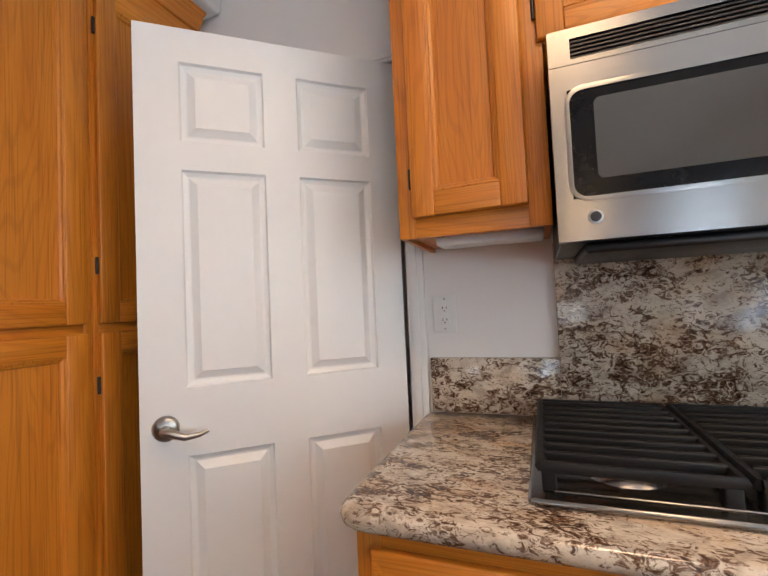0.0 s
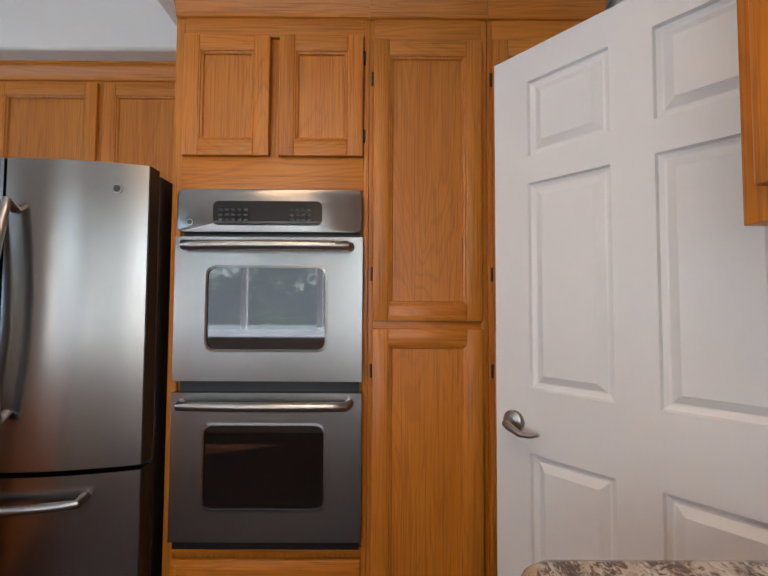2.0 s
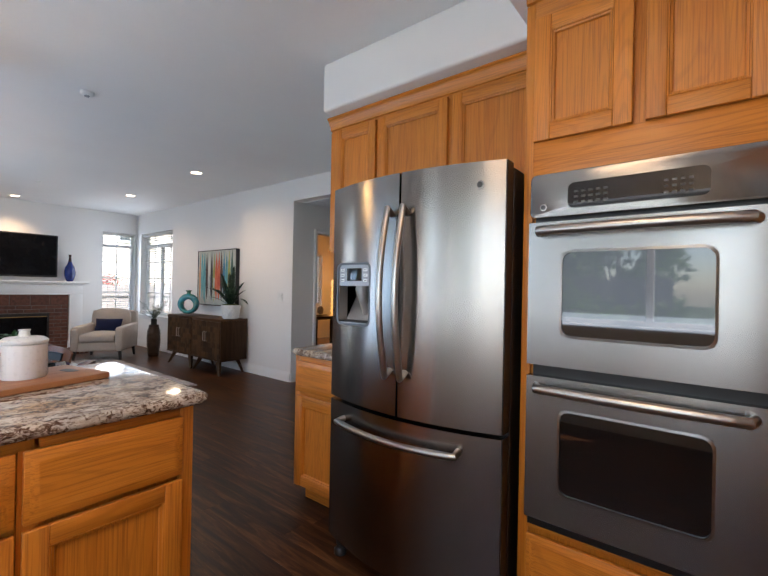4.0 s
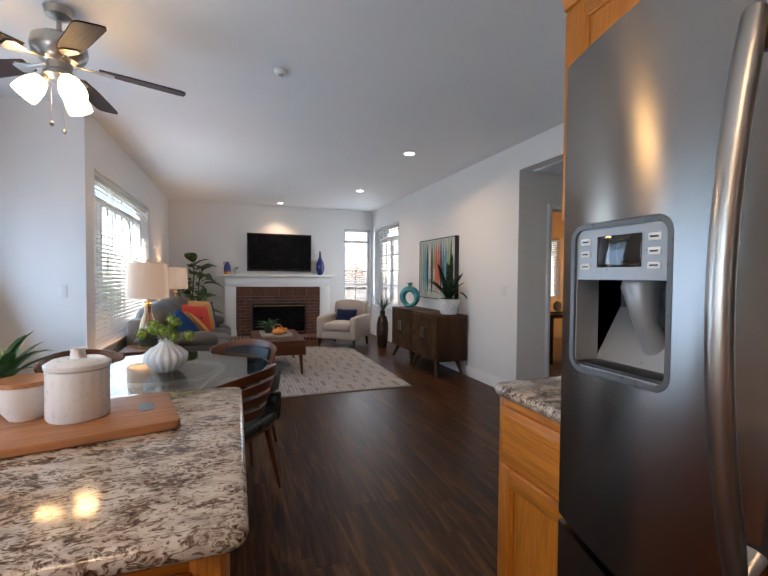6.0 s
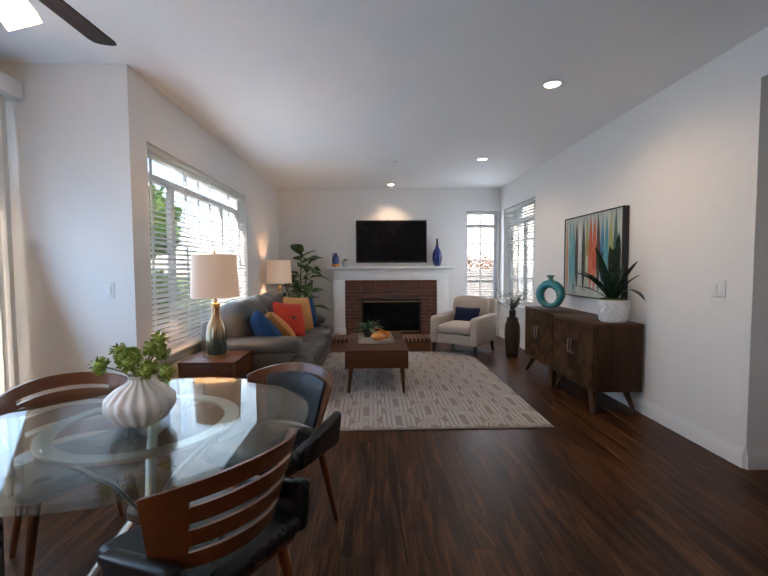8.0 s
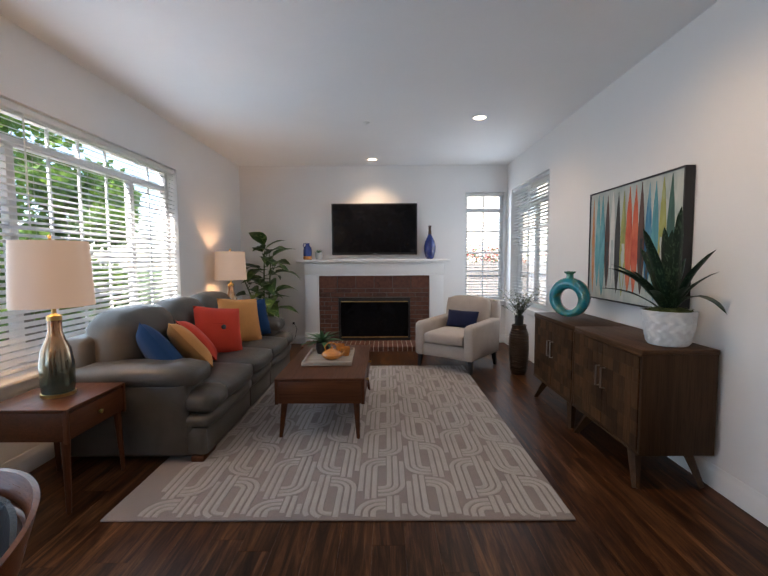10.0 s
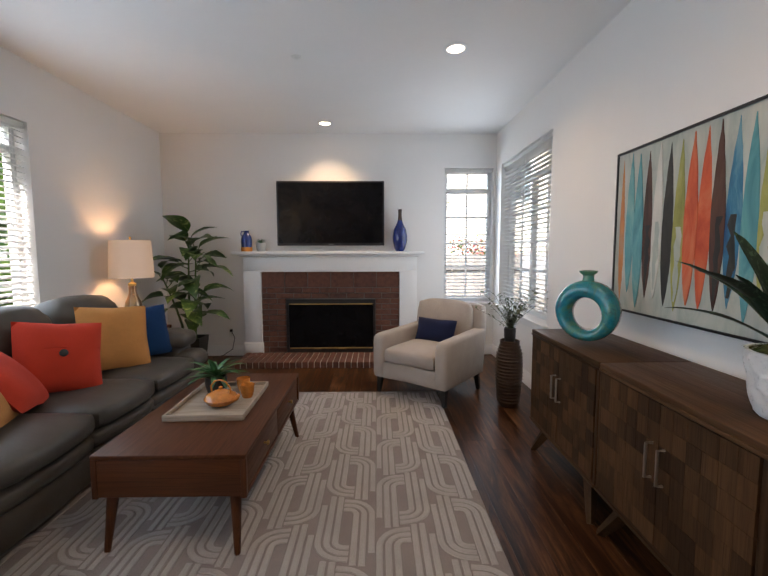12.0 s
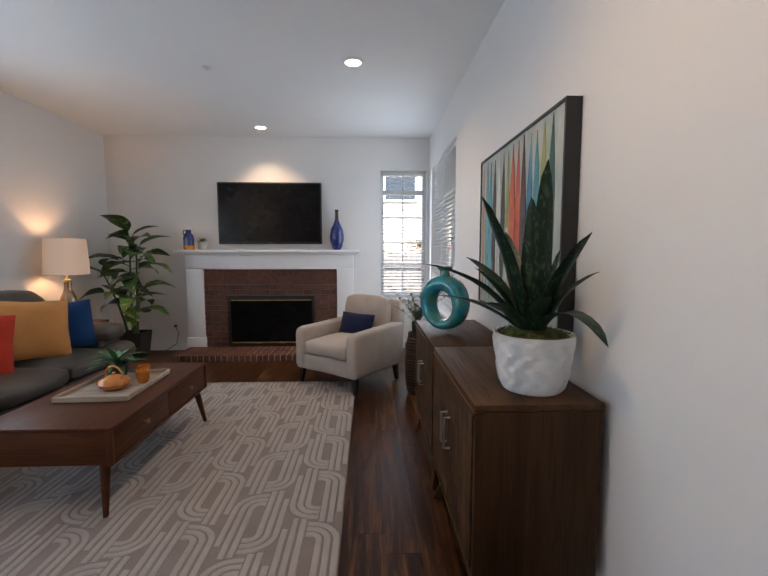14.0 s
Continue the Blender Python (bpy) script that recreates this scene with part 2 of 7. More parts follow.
def laminate(name):
    """Brown laminate: long soft streaks, short dark scores and a tone of its own board by board."""
    m, nt, b = shade(name)
    streak = noise_tex(nt, coords(nt, (16, 1.3, 16)), 1.2, 7, 0.70, 0.9)
    cloud = noise_tex(nt, coords(nt, (5, 0.9, 5)), 1.6, 3, 0.55)
    score = noise_tex(nt, coords(nt, (62, 4.5, 62)), 1.3, 4, 0.65)
    oi, gi = nt.nodes.new("ShaderNodeObjectInfo"), nt.nodes.new("ShaderNodeNewGeometry")
    c = ramp(nt, streak, [(0.33, (0.012, 0.0042, 0.0018)), (0.45, (0.046, 0.0175, 0.0070)), (0.55, (0.100, 0.0415, 0.0165)), (0.70, (0.215, 0.100, 0.043))])
    c = mix(nt, 1.0, c, ramp(nt, cloud, [(0.32, (0.70, 0.66, 0.62)), (0.68, (1.0, 1.0, 1.0))]), "MULTIPLY")
    c = mix(nt, ramp(nt, score, [(0.55, (0, 0, 0)), (0.72, (0.7,) * 3)]), c, (0.013, 0.0055, 0.003))
    s, add = nt.nodes.new("ShaderNodeMath"), nt.nodes.new("ShaderNodeMath")
    add.operation = "FRACT"
    nt.links.new(oi.outputs["Random"], s.inputs[0])
    nt.links.new(gi.outputs["Random Per Island"], s.inputs[1])
    nt.links.new(s.outputs[0], add.inputs[0])
    c = mix(nt, 1.0, c, ramp(nt, add.outputs[0], [(0.0, (0.78, 0.76, 0.75)), (0.5, (0.92, 0.90, 0.88)), (1.0, (1.0, 1.0, 1.0))]), "MULTIPLY")
    nt.links.new(c, b.inputs["Base Color"])
    nt.links.new(ramp(nt, streak, [(0.3, (0.30,) * 3), (0.7, (0.40,) * 3)]), b.inputs["Roughness"])
    b.inputs["Specular IOR Level"].default_value = 0.14
    bump(nt, b, score, 0.12, 0.0006)
    return m


PLANK = laminate("laminate_plank")
GAP = plain("floor_joint", (0.022, 0.010, 0.006), 0.7)


def window_pane(name, tint=(0.97, 0.985, 0.98), power=4.0, least=0.0):
    """Thin clear glass that mirrors more at a slant."""
    m, nt, b = shade(name)
    nt.nodes.remove(b)
    t, g, mx, lw, pw = (nt.nodes.new(k) for k in ("ShaderNodeBsdfTransparent", "ShaderNodeBsdfGlossy", "ShaderNodeMixShader", "ShaderNodeLayerWeight", "ShaderNodeMath"))
    pw.operation = "POWER"
    pw.inputs[1].default_value = power
    nt.links.new(lw.outputs["Facing"], pw.inputs[0])
    t.inputs["Color"].default_value = (*tint, 1)
    g.inputs["Roughness"].default_value = 0.0
    mn = node(nt, "ShaderNodeMath")
    mn.operation = "MAXIMUM"
    mn.inputs[1].default_value = least
    nt.links.new(pw.outputs[0], mn.inputs[0])
    nt.links.new(mn.outputs[0], mx.inputs[0])
    nt.links.new(t.outputs[0], mx.inputs[1])
    nt.links.new(g.outputs[0], mx.inputs[2])
    nt.links.new(mx.outputs[0], nt.nodes["Material Output"].inputs["Surface"])
    return m


GLASS = window_pane("window_glass")
TABLEGLASS = window_pane("table_glass", (0.90, 0.965, 0.945), 4.0, 0.03)


def glow(name, color, strength, base=(0.8, 0.8, 0.8)):
    m, nt, b = shade(name)
    b.inputs["Base Color"].default_value = (*base, 1)
    b.inputs["Emission Color"].default_value, b.inputs["Emission Strength"].default_value = (*color, 1), strength
    return m


BULB = glow("lamp_lens", (1.0, 0.80, 0.55), 2.5)
FROST = glow("frosted_shade", (1.0, 0.64, 0.27), 3.8)

# ---- geometry helpers ----
def mesh_of(bm, name):
    me = bpy.data.meshes.new(name)
    bm.normal_update()
    bm.to_mesh(me)
    bm.free()
    return me


def smooth(me, degrees=48):
    for p in me.polygons:
        p.use_smooth = True
    if hasattr(me, "set_sharp_from_angle"):
        me.set_sharp_from_angle(angle=radians(degrees))


def part(name, bm, material, parent, label="", m=None, soft=True):
    me = mesh_of(bm, name)
    if soft:
        smooth(me)
    me.materials.append(material)
    ob = new(name, me)
    ob.parent = parent
    if m is not None:
        ob.matrix_basis = m
    if label:
        ob["label"] = label
    return ob


def single(name, bm, material, label, category, m=None, kind="", group="", soft=True):
    ob = part(name, bm, material, None, "", m, soft)
    return tagged(ob, label, category, group, kind)


def thing(name, label, category, m=None, group="", kind=""):
    ob = new(name)
    ob.empty_display_size = 0.1
    if m is not None:
        ob.matrix_basis = m
    return tagged(ob, label, category, group, kind)


def box(x0, x1, y0, y1, z0, z1, r=0.0, seg=2, bm=None):
    """A box, its edges rounded by r, added to bm."""
    b = bmesh.new()
    bmesh.ops.create_cube(b, size=1)
    for v in b.verts:
        v.co = Vector(((x0 + x1) / 2 + v.co.x * (x1 - x0), (y0 + y1) / 2 + v.co.y * (y1 - y0), (z0 + z1) / 2 + v.co.z * (z1 - z0)))
    if r:
        bmesh.ops.bevel(b, geom=b.edges[:], offset=r, segments=seg, profile=0.5, affect="EDGES")
    return join(bm, b)


def join(bm, b):
    if bm is None:
        return b
    tmp = bpy.data.meshes.new("tmp")
    b.to_mesh(tmp)
    b.free()
    bm.from_mesh(tmp)
    bpy.data.meshes.remove(tmp)
    return bm


def lathe(profile, seg=32, bm=None, flute=None):
    """A turned body from (radius, height) pairs; flute(angle, height) scales the radius."""
    b = bmesh.new()
    rings = []
    for r, z in profile:
        if r < 1e-5:
            rings.append([b.verts.new((0, 0, z))])
        else:
            rings.append([b.verts.new((r * (flute(k * math.tau / seg, z) if flute else 1) * math.cos(k * math.tau / seg),
                                       r * (flute(k * math.tau / seg, z) if flute else 1) * math.sin(k * math.tau / seg), z)) for k in range(seg)])
    for a, c in zip(rings, rings[1:]):
        for k in range(seg):
            q = (k + 1) % seg
            if len(a) == 1 and len(c) > 1:
                b.faces.new((a[0], c[q], c[k]))
            elif len(c) == 1 and len(a) > 1:
                b.faces.new((a[k], a[q], c[0]))
            elif len(a) > 1:
                b.faces.new((a[k], a[q], c[q], c[k]))
    bmesh.ops.recalc_face_normals(b, faces=b.faces[:])
    return join(bm, b)


def tube(points, radius, seg=8, bm=None, caps=True, flat=1.0):
    """A round bar along points; radius is a number or one a point; flat squeezes it across."""
    pts = [Vector(p) for p in points]
    rad = radius if isinstance(radius, (list, tuple)) else [radius] * len(pts)
    b = bmesh.new()
    rings, up = [], None
    for i, p in enumerate(pts):
        d = (pts[min(i + 1, len(pts) - 1)] - pts[max(i - 1, 0)]).normalized()
        if up is None:
            up = d.orthogonal().normalized() if abs(d.z) > 0.95 else Vector((0, 0, 1))
        side = d.cross(up).normalized()
        up2 = side.cross(d).normalized()
        up = up2
        rings.append([b.verts.new(p + rad[i] * (math.cos(k * math.tau / seg) * side + flat * math.sin(k * math.tau / seg) * up2)) for k in range(seg)])
    for a, c in zip(rings, rings[1:]):
        for k in range(seg):
            q = (k + 1) % seg
            b.faces.new((a[k], a[q], c[q], c[k]))
    if caps:
        b.faces.new(rings[0][::-1])
        b.faces.new(rings[-1])
    bmesh.ops.recalc_face_normals(b, faces=b.faces[:])
    return join(bm, b)


def prism(outline, y0, y1, r=0.0, bm=None, plane="xz"):
    """A flat outline drawn out between two depths."""
    b = bmesh.new()
    put = {"xz": lambda a, c, d: (a, d, c), "xy": lambda a, c, d: (a, c, d), "yz": lambda a, c, d: (d, a, c)}[plane]
    lo, hi = [b.verts.new(put(p[0], p[1], y0)) for p in outline], [b.verts.new(put(p[0], p[1], y1)) for p in outline]
    n = len(outline)
    b.faces.new(lo)
    b.faces.new(hi[::-1])
    for k in range(n):
        q = (k + 1) % n
        b.faces.new((lo[k], hi[k], hi[q], lo[q]))
    bmesh.ops.recalc_face_normals(b, faces=b.faces[:])
    if r:
        es = [e for e in b.edges if all(len(f.verts) == n for f in e.link_faces if len(f.verts) == n) and any(len(f.verts) == n for f in e.link_faces)]
        bmesh.ops.bevel(b, geom=es, offset=r, segments=2, profile=0.5, affect="EDGES")
    return join(bm, b)


def pad(w, d, h, puff=0.5, n=10, edge=0.25, bm=None):
    """A stuffed cushion lying flat: w by d, h thick in the middle, thin at the seam."""
    b = bmesh.new()
    top, bot = {}, {}
    for i in range(n + 1):
        for j in range(n + 1):
            u, v = 2 * i / n - 1, 2 * j / n - 1
            t = ((1 - abs(u) ** 2.6) * (1 - abs(v) ** 2.6)) ** puff
            pinch = 1 - edge * 0.22 * (1 - abs(u * v)) * max(abs(u), abs(v)) ** 4
            x, y = u * w / 2 * pinch, v * d / 2 * pinch
            wob = 0.02 * h * math.sin(5 * u + 3 * v) * t
            top[i, j] = b.verts.new((x, y, h / 2 * t + wob))
            bot[i, j] = top[i, j] if max(abs(u), abs(v)) > 0.999 else b.verts.new((x, y, -h / 2 * t + wob))
    for i in range(n):
        for j in range(n):
            b.faces.new((top[i, j], top[i + 1, j], top[i + 1, j + 1], top[i, j + 1]))
            q = (bot[i, j], bot[i, j + 1], bot[i + 1, j + 1], bot[i + 1, j])
            if len(set(q)) == 4:
                try:
                    b.faces.new(q)
                except ValueError:
                    pass
    bmesh.ops.recalc_face_normals(b, faces=b.faces[:])
    return join(bm, b)


def wall_mesh(axis, p0, p1, a0, a1, z0, z1, holes=()):
    """A wall between the depths p0 and p1 along an axis, with openings (a, b, bottom, top) through it."""
    A = sorted({a0, a1, *[h[0] for h in holes], *[h[1] for h in holes]})
    Z = sorted({z0, z1, *[h[2] for h in holes], *[h[3] for h in holes]})
    solid = lambda i, j: 0 <= i < len(A) - 1 and 0 <= j < len(Z) - 1 and not any(h[0] <= (A[i] + A[i + 1]) / 2 <= h[1] and h[2] <= (Z[j] + Z[j + 1]) / 2 <= h[3] for h in holes)
    b = bmesh.new()
    at = (lambda a, p, z: (p, a, z)) if axis == "y" else (lambda a, p, z: (a, p, z))
    memo = {}

    def v(a, p, z):
        if (a, p, z) not in memo:
            memo[a, p, z] = b.verts.new(at(a, p, z))
        return memo[a, p, z]
    for i in range(len(A) - 1):
        for j in range(len(Z) - 1):
            if not solid(i, j):
                continue
            l, r, d, u = A[i], A[i + 1], Z[j], Z[j + 1]
            for p in (p0, p1):
                b.faces.new((v(l, p, d), v(r, p, d), v(r, p, u), v(l, p, u)))
            for ok, (s, t) in ((solid(i - 1, j), ((l, d), (l, u))), (solid(i + 1, j), ((r, d), (r, u))), (solid(i, j - 1), ((l, d), (r, d))), (solid(i, j + 1), ((l, u), (r, u)))):
                if not ok:
                    b.faces.new((v(s[0], p0, s[1]), v(t[0], p0, t[1]), v(t[0], p1, t[1]), v(s[0], p1, s[1])))
    bmesh.ops.recalc_face_normals(b, faces=b.faces[:])
    return b


def wall(name, axis, p0, p1, a0, a1, z0=0.0, z1=2.72, holes=(), mat=None):
    return single(name, wall_mesh(axis, p0, p1, a0, a1, z0, z1, holes), mat or WALL, "warm white painted wall with light orange-peel texture", "wall", kind="structure", soft=False)


# ---- structure ----
H = 2.72
OFFICE_WIN = (-5.74, -4.5, 0.83, 2.12)
EAST_WIN, BACK_WIN, WEST_WIN = (-6.14, -3.66, 0.60, 2.26), (-2.09, -1.49, 0.66, 2.31), (-7.84, -6.42, 0.66, 2.31)
PATIO, KIT_WIN = (-3.25, -1.35, -0.001, 2.4), (-0.55, 1.85, 0.98, 2.15)
wall("wall_east", "y", 1.95, 2.13, -8.24, -3.43, holes=[EAST_WIN])
wall("wall_back", "x", -8.24, -8.06, -2.30, 1.95, holes=[BACK_WIN])
wall("wall_west", "y", -2.30, -2.12, -8.06, -0.36, holes=[WEST_WIN, (-2.93, -1.93, -0.001, 2.435)])
wall("wall_nook", "x", -3.61, -3.43, 2.13, 2.98)
wall("wall_nook_east", "y", 2.80, 2.98, -3.43, 2.74, holes=[PATIO, KIT_WIN])
wall("wall_stove", "x", 2.555, 2.70, -0.92, 2.80, holes=[(-0.04, 0.735, -0.001, 2.06)])
wall("wall_fridge", "y", -0.92, -0.76, -0.36, 2.555)
wall("wall_return", "x", -0.54, -0.36, -2.12, -0.76)
wall("wall_hall_south", "x", -3.05, -2.93, -4.6, -2.30, 0, 2.435, holes=[(-3.40, -2.55, -0.001, 2.045)])
wall("wall_hall_north", "x", -1.93, -1.81, -4.6, -2.30, 0, 2.435)
wall("wall_hall_end", "y", -4.72, -4.6, -3.05, -1.81, 0, 2.435)
wall("wall_office_west", "y", -6.62, -6.5, -6.37, -2.93, 0, H)
wall("wall_office_south", "x", -6.37, -6.25, -6.5, -2.30, 0, H, holes=[OFFICE_WIN])
wall("wall_office_north", "x", -3.05, -2.93, -6.5, -4.72, 0, H)
wall("wall_office_header", "x", -3.05, -2.93, -4.72, -2.30, 2.435, H)
wall("wall_laundry", "x", 4.2, 4.3, -1.2, 2.0)
wall("wall_laundry_side", "y", 1.6, 1.7, 2.70, 4.2)
wall("wall_laundry_far_side", "y", -1.2, -1.1, 2.70, 4.2)
single("ceiling", prism([(-6.65, -8.24), (2.13, -8.24), (2.13, -3.61), (3.0, -3.61), (3.0, 4.4), (-6.65, 4.4)], H, H + 0.12, plane="xy"), CEIL, "white textured drywall ceiling", "ceiling", kind="structure", soft=False)
single("ceiling_hall", box(-4.6, -2.302, -2.93, -1.93, 2.435, 2.5), CEIL, "lower white hallway ceiling", "ceiling", kind="structure", soft=False)
single("floor", box(-6.65, 3.0, -8.24, 4.4, -0.12, -0.006), GAP, "dark brown wood laminate plank floor", "floor", kind="structure", soft=False)
single("soffit_fridge", box(-0.76, -0.37, -0.49, 0.86, 2.41, H - 0.002, 0.018), WALL, "white painted soffit above the fridge cabinets", "soffit", kind="structure")
single("soffit_oven", box(-0.76, 0.03, 0.86, 2.553, 2.41, H - 0.002, 0.018), WALL, "white painted soffit above the oven cabinets", "soffit", kind="structure")
single("soffit_stove", box(0.80, 2.79, 2.2, 2.553, 2.41, H - 0.002, 0.018), WALL, "white painted soffit above the wall cabinets", "soffit", kind="structure")

# ---- kitchen ----
def relief(w, h, steps, bm=None):
    """A panel lying in the local xz plane, stepped: (inset, depth) from the rim inwards, outward is -y."""
    b = bmesh.new()
    rings = [[b.verts.new((i, -d, i)), b.verts.new((w - i, -d, i)), b.verts.new((w - i, -d, h - i)), b.verts.new((i, -d, h - i))] for i, d in steps]
    for p, q in zip(rings, rings[1:]):
        for k in range(4):
            b.faces.new((p[k], p[(k + 1) % 4], q[(k + 1) % 4], q[k]))
    b.faces.new(rings[-1])
    bmesh.ops.recalc_face_normals(b, faces=b.faces[:])
    return join(bm, b)


def at(x, y, z, turn=0.0):
    return pose(x, y, z, 0, 0, turn)


def cabinet_door(parent, x0, x1, z0, z1, y=0.0, swing=0.0, hinges=None, name="door"):
    """An oak frame-and-panel door; its outer face lies 20 mm before the cabinet's face."""
    w, h, f = x1 - x0, z1 - z0, 0.056
    d = part(name, relief(w - 2 * f, h - 2 * f, [(-0.004, 0.006), (0.0, 0.0195), (0.004, 0.0185), (0.006, 0.014), (0.012, 0.012), (0.015, 0.0045), (0.017, 0.0045)]), OAK_V, parent, "", at(x0, y, z0) @ pose(0, 0, 0, 0, 0, -swing) @ at(f, 0, f), soft=False)
    back = at(-f, 0, -f)
    for a in (0.0, w - f):
        part("stile", box(a, a + f, -0.020, -0.001, 0, h, 0.0035), OAK_V, d, "", back)
    for c in (0.0, h - f):
        part("rail", box(f, w - f, -0.0195, -0.001, c, c + f, 0.0035), OAK_H, d, "", back)
    for hx, hz in hinges or ():
        part("hinge", lathe([(0, 0), (0.0045, 0.002), (0.0045, 0.05), (0, 0.052)], 8), BLACK, d, "dark metal hinge", back @ at(hx * w + (0.004 if hx else -0.004), -0.008, hz))
    return d


def drawer_front(parent, x0, x1, z0, z1, y=0.0):
    d = part("drawer", box(x0, x1, y - 0.019, y - 0.001, z0, z1, 0.004), OAK_H, parent)
    part("drawer_panel", relief(x1 - x0 - 0.05, z1 - z0 - 0.05, [(-0.012, 0.0), (0.0, 0.006), (0.01, 0.0035), (0.014, 0.0035)]), OAK_H, d, "", at(x0 + 0.025, y - 0.019, z0 + 0.025))
    return d


def crown(parent, x0, x1, z, y=0.0):
    o = [(y, z - 0.075), (y - 0.012, z - 0.072), (y - 0.014, z - 0.05), (y - 0.028, z - 0.03), (y - 0.03, z - 0.018), (y - 0.045, z - 0.008), (y - 0.045, z), (y, z)]
    b = bmesh.new()
    r = [[b.verts.new((x, p, q)) for p, q in o] for x in (x0, x1)]
    for k in range(len(o)):
        b.faces.new((r[0][k], r[0][(k + 1) % len(o)], r[1][(k + 1) % len(o)], r[1][k]))
    b.faces.new(r[0]), b.faces.new(r[1][::-1])
    bmesh.ops.recalc_face_normals(b, faces=b.faces[:])
    part("crown_moulding", b, OAK_H, parent)


def frame_piece(parent, x0, x1, z0, z1, level=False):
    part("face_rail" if level else "face_stile", box(x0, x1, -0.0025, 0.018, z0, z1, 0.001), OAK_H if level else OAK_V, parent)


# tall units: x along the wall run from the end beside the fridge, facing the room
TALL = at(-0.06, 0.95, 0, 90)
oven_cab = thing("oven_cabinet", "honey oak tall cabinet built round a double wall oven", "cabinet", TALL)
part("body", box(0.003, 0.704, 0.012, 0.69, 0.10, 2.40, 0.002), OAK_V, oven_cab)
part("plinth", box(0.003, 0.704, 0.07, 0.65, 0.0, 0.10), OAK_H, oven_cab)
frame_piece(oven_cab, 0.0, 0.033, 0.10, 2.33)
frame_piece(oven_cab, 0.688, 0.705, 0.10, 2.33)
for z0, z1 in ((2.265, 2.36), (1.70, 1.82), (0.425, 0.446)):
    frame_piece(oven_cab, 0.033, 0.688, z0, z1, True)
cabinet_door(oven_cab, 0.036, 0.346, 1.82, 2.265)
cabinet_door(oven_cab, 0.38, 0.684, 1.82, 2.265, hinges=[(1, 0.05), (1, 0.34)])
drawer_front(oven_cab, 0.036, 0.684, 0.13, 0.41)
crown(oven_cab, 0.0, 0.705, 2.408)
pantry = thing("pantry_cabinet", "tall honey oak pantry cabinet with two stacked doors", "cabinet", TALL @ at(0.706, 0, 0), "tall pantry cabinets")
part("body", box(0.001, 0.425, 0.012, 0.69, 0.10, 2.40, 0.002), OAK_V, pantry)
part("plinth", box(0.001, 0.425, 0.07, 0.65, 0.0, 0.10), OAK_H, pantry)
frame_piece(pantry, 0.0, 0.018, 0.10, 2.33)
frame_piece(pantry, 0.404, 0.427, 0.10, 2.33)
frame_piece(pantry, 0.018, 0.404, 2.245, 2.36, True)
frame_piece(pantry, 0.018, 0.404, 1.19, 1.25, True)
cabinet_door(pantry, 0.016, 0.406, 1.232, 2.25, hinges=[(0, 0.14), (0, 0.85)])
cabinet_door(pantry, 0.016, 0.406, 0.13, 1.205, hinges=[(0, 0.9), (0, 0.1)])
crown(pantry, 0.0, 0.427, 2.408)
copy_thing(pantry, TALL @ at(1.135, 0, 0))["label"] = "tall honey oak pantry cabinet half hidden behind the open door"
tagged(pantry, "tall honey oak pantry cabinet beside the wall ovens")

oven = thing("double_wall_oven", "stainless steel double wall oven with dark glass windows", "oven", TALL @ at(0.035, 0, 0.448))
part("cavity", box(0.01, 0.642, -0.001, 0.58, 0.0, 1.235), BLACK, oven)


def bar_handle(parent, x0, x1, y, z, r=0.012, bow=0.02, mat=None, name="handle"):
    n = 14
    pts = [(x0, y, z)] + [(x0 + 0.012 + (x1 - x0 - 0.024) * k / n, y - 0.045 - bow * math.sin(math.pi * k / n), z) for k in range(n + 1)] + [(x1, y, z)]
    return part(name, tube(pts, r, 10, flat=1.25), mat or NICKEL, parent, "satin steel bar handle")


def rounded(x0, x1, z0, z1, r, n=6):
    o = []
    for cx, cz, a in ((x1 - r, z0 + r, -90), (x1 - r, z1 - r, 0), (x0 + r, z1 - r, 90), (x0 + r, z0 + r, 180)):
        o += [(cx + r * math.cos(radians(a + 90 * k / n)), cz + r * math.sin(radians(a + 90 * k / n))) for k in range(n + 1)]
    return o


cp = part("control_panel", prism(rounded(0.003, 0.649, 1.09, 1.243, 0.022), -0.042, -0.002, 0.003), STEEL_H, oven)
part("display", prism(rounded(0.13, 0.51, 1.115, 1.20, 0.02), -0.0455, -0.04), DARKGLASS, cp, "black glass touch display")
for k in range(5):
    for q in range(3):
        part("button", box(0.15 + k * 0.022, 0.163 + k * 0.022, -0.0462, -0.045, 1.13 + q * 0.018, 1.137 + q * 0.018), KEYMARK, cp)
for k in range(4):
    for q in range(3):
        part("button", box(0.40 + k * 0.02, 0.411 + k * 0.02, -0.0462, -0.045, 1.13 + q * 0.018, 1.137 + q * 0.018), KEYMARK, cp)
part("badge", lathe([(0, 0), (0.011, 0), (0.012, 0.003), (0, 0.005)], 20), NICKEL, cp, "round metal badge", at(0.05, -0.042, 1.125) @ pose(0, 0, 0, 90))
part("badge_face", lathe([(0, 0.0045), (0.0085, 0.0045), (0.0081, 0.0062), (0, 0.0066)], 18), KEYMARK, cp, "dark badge centre", at(0.05, -0.042, 1.125) @ pose(0, 0, 0, 90))
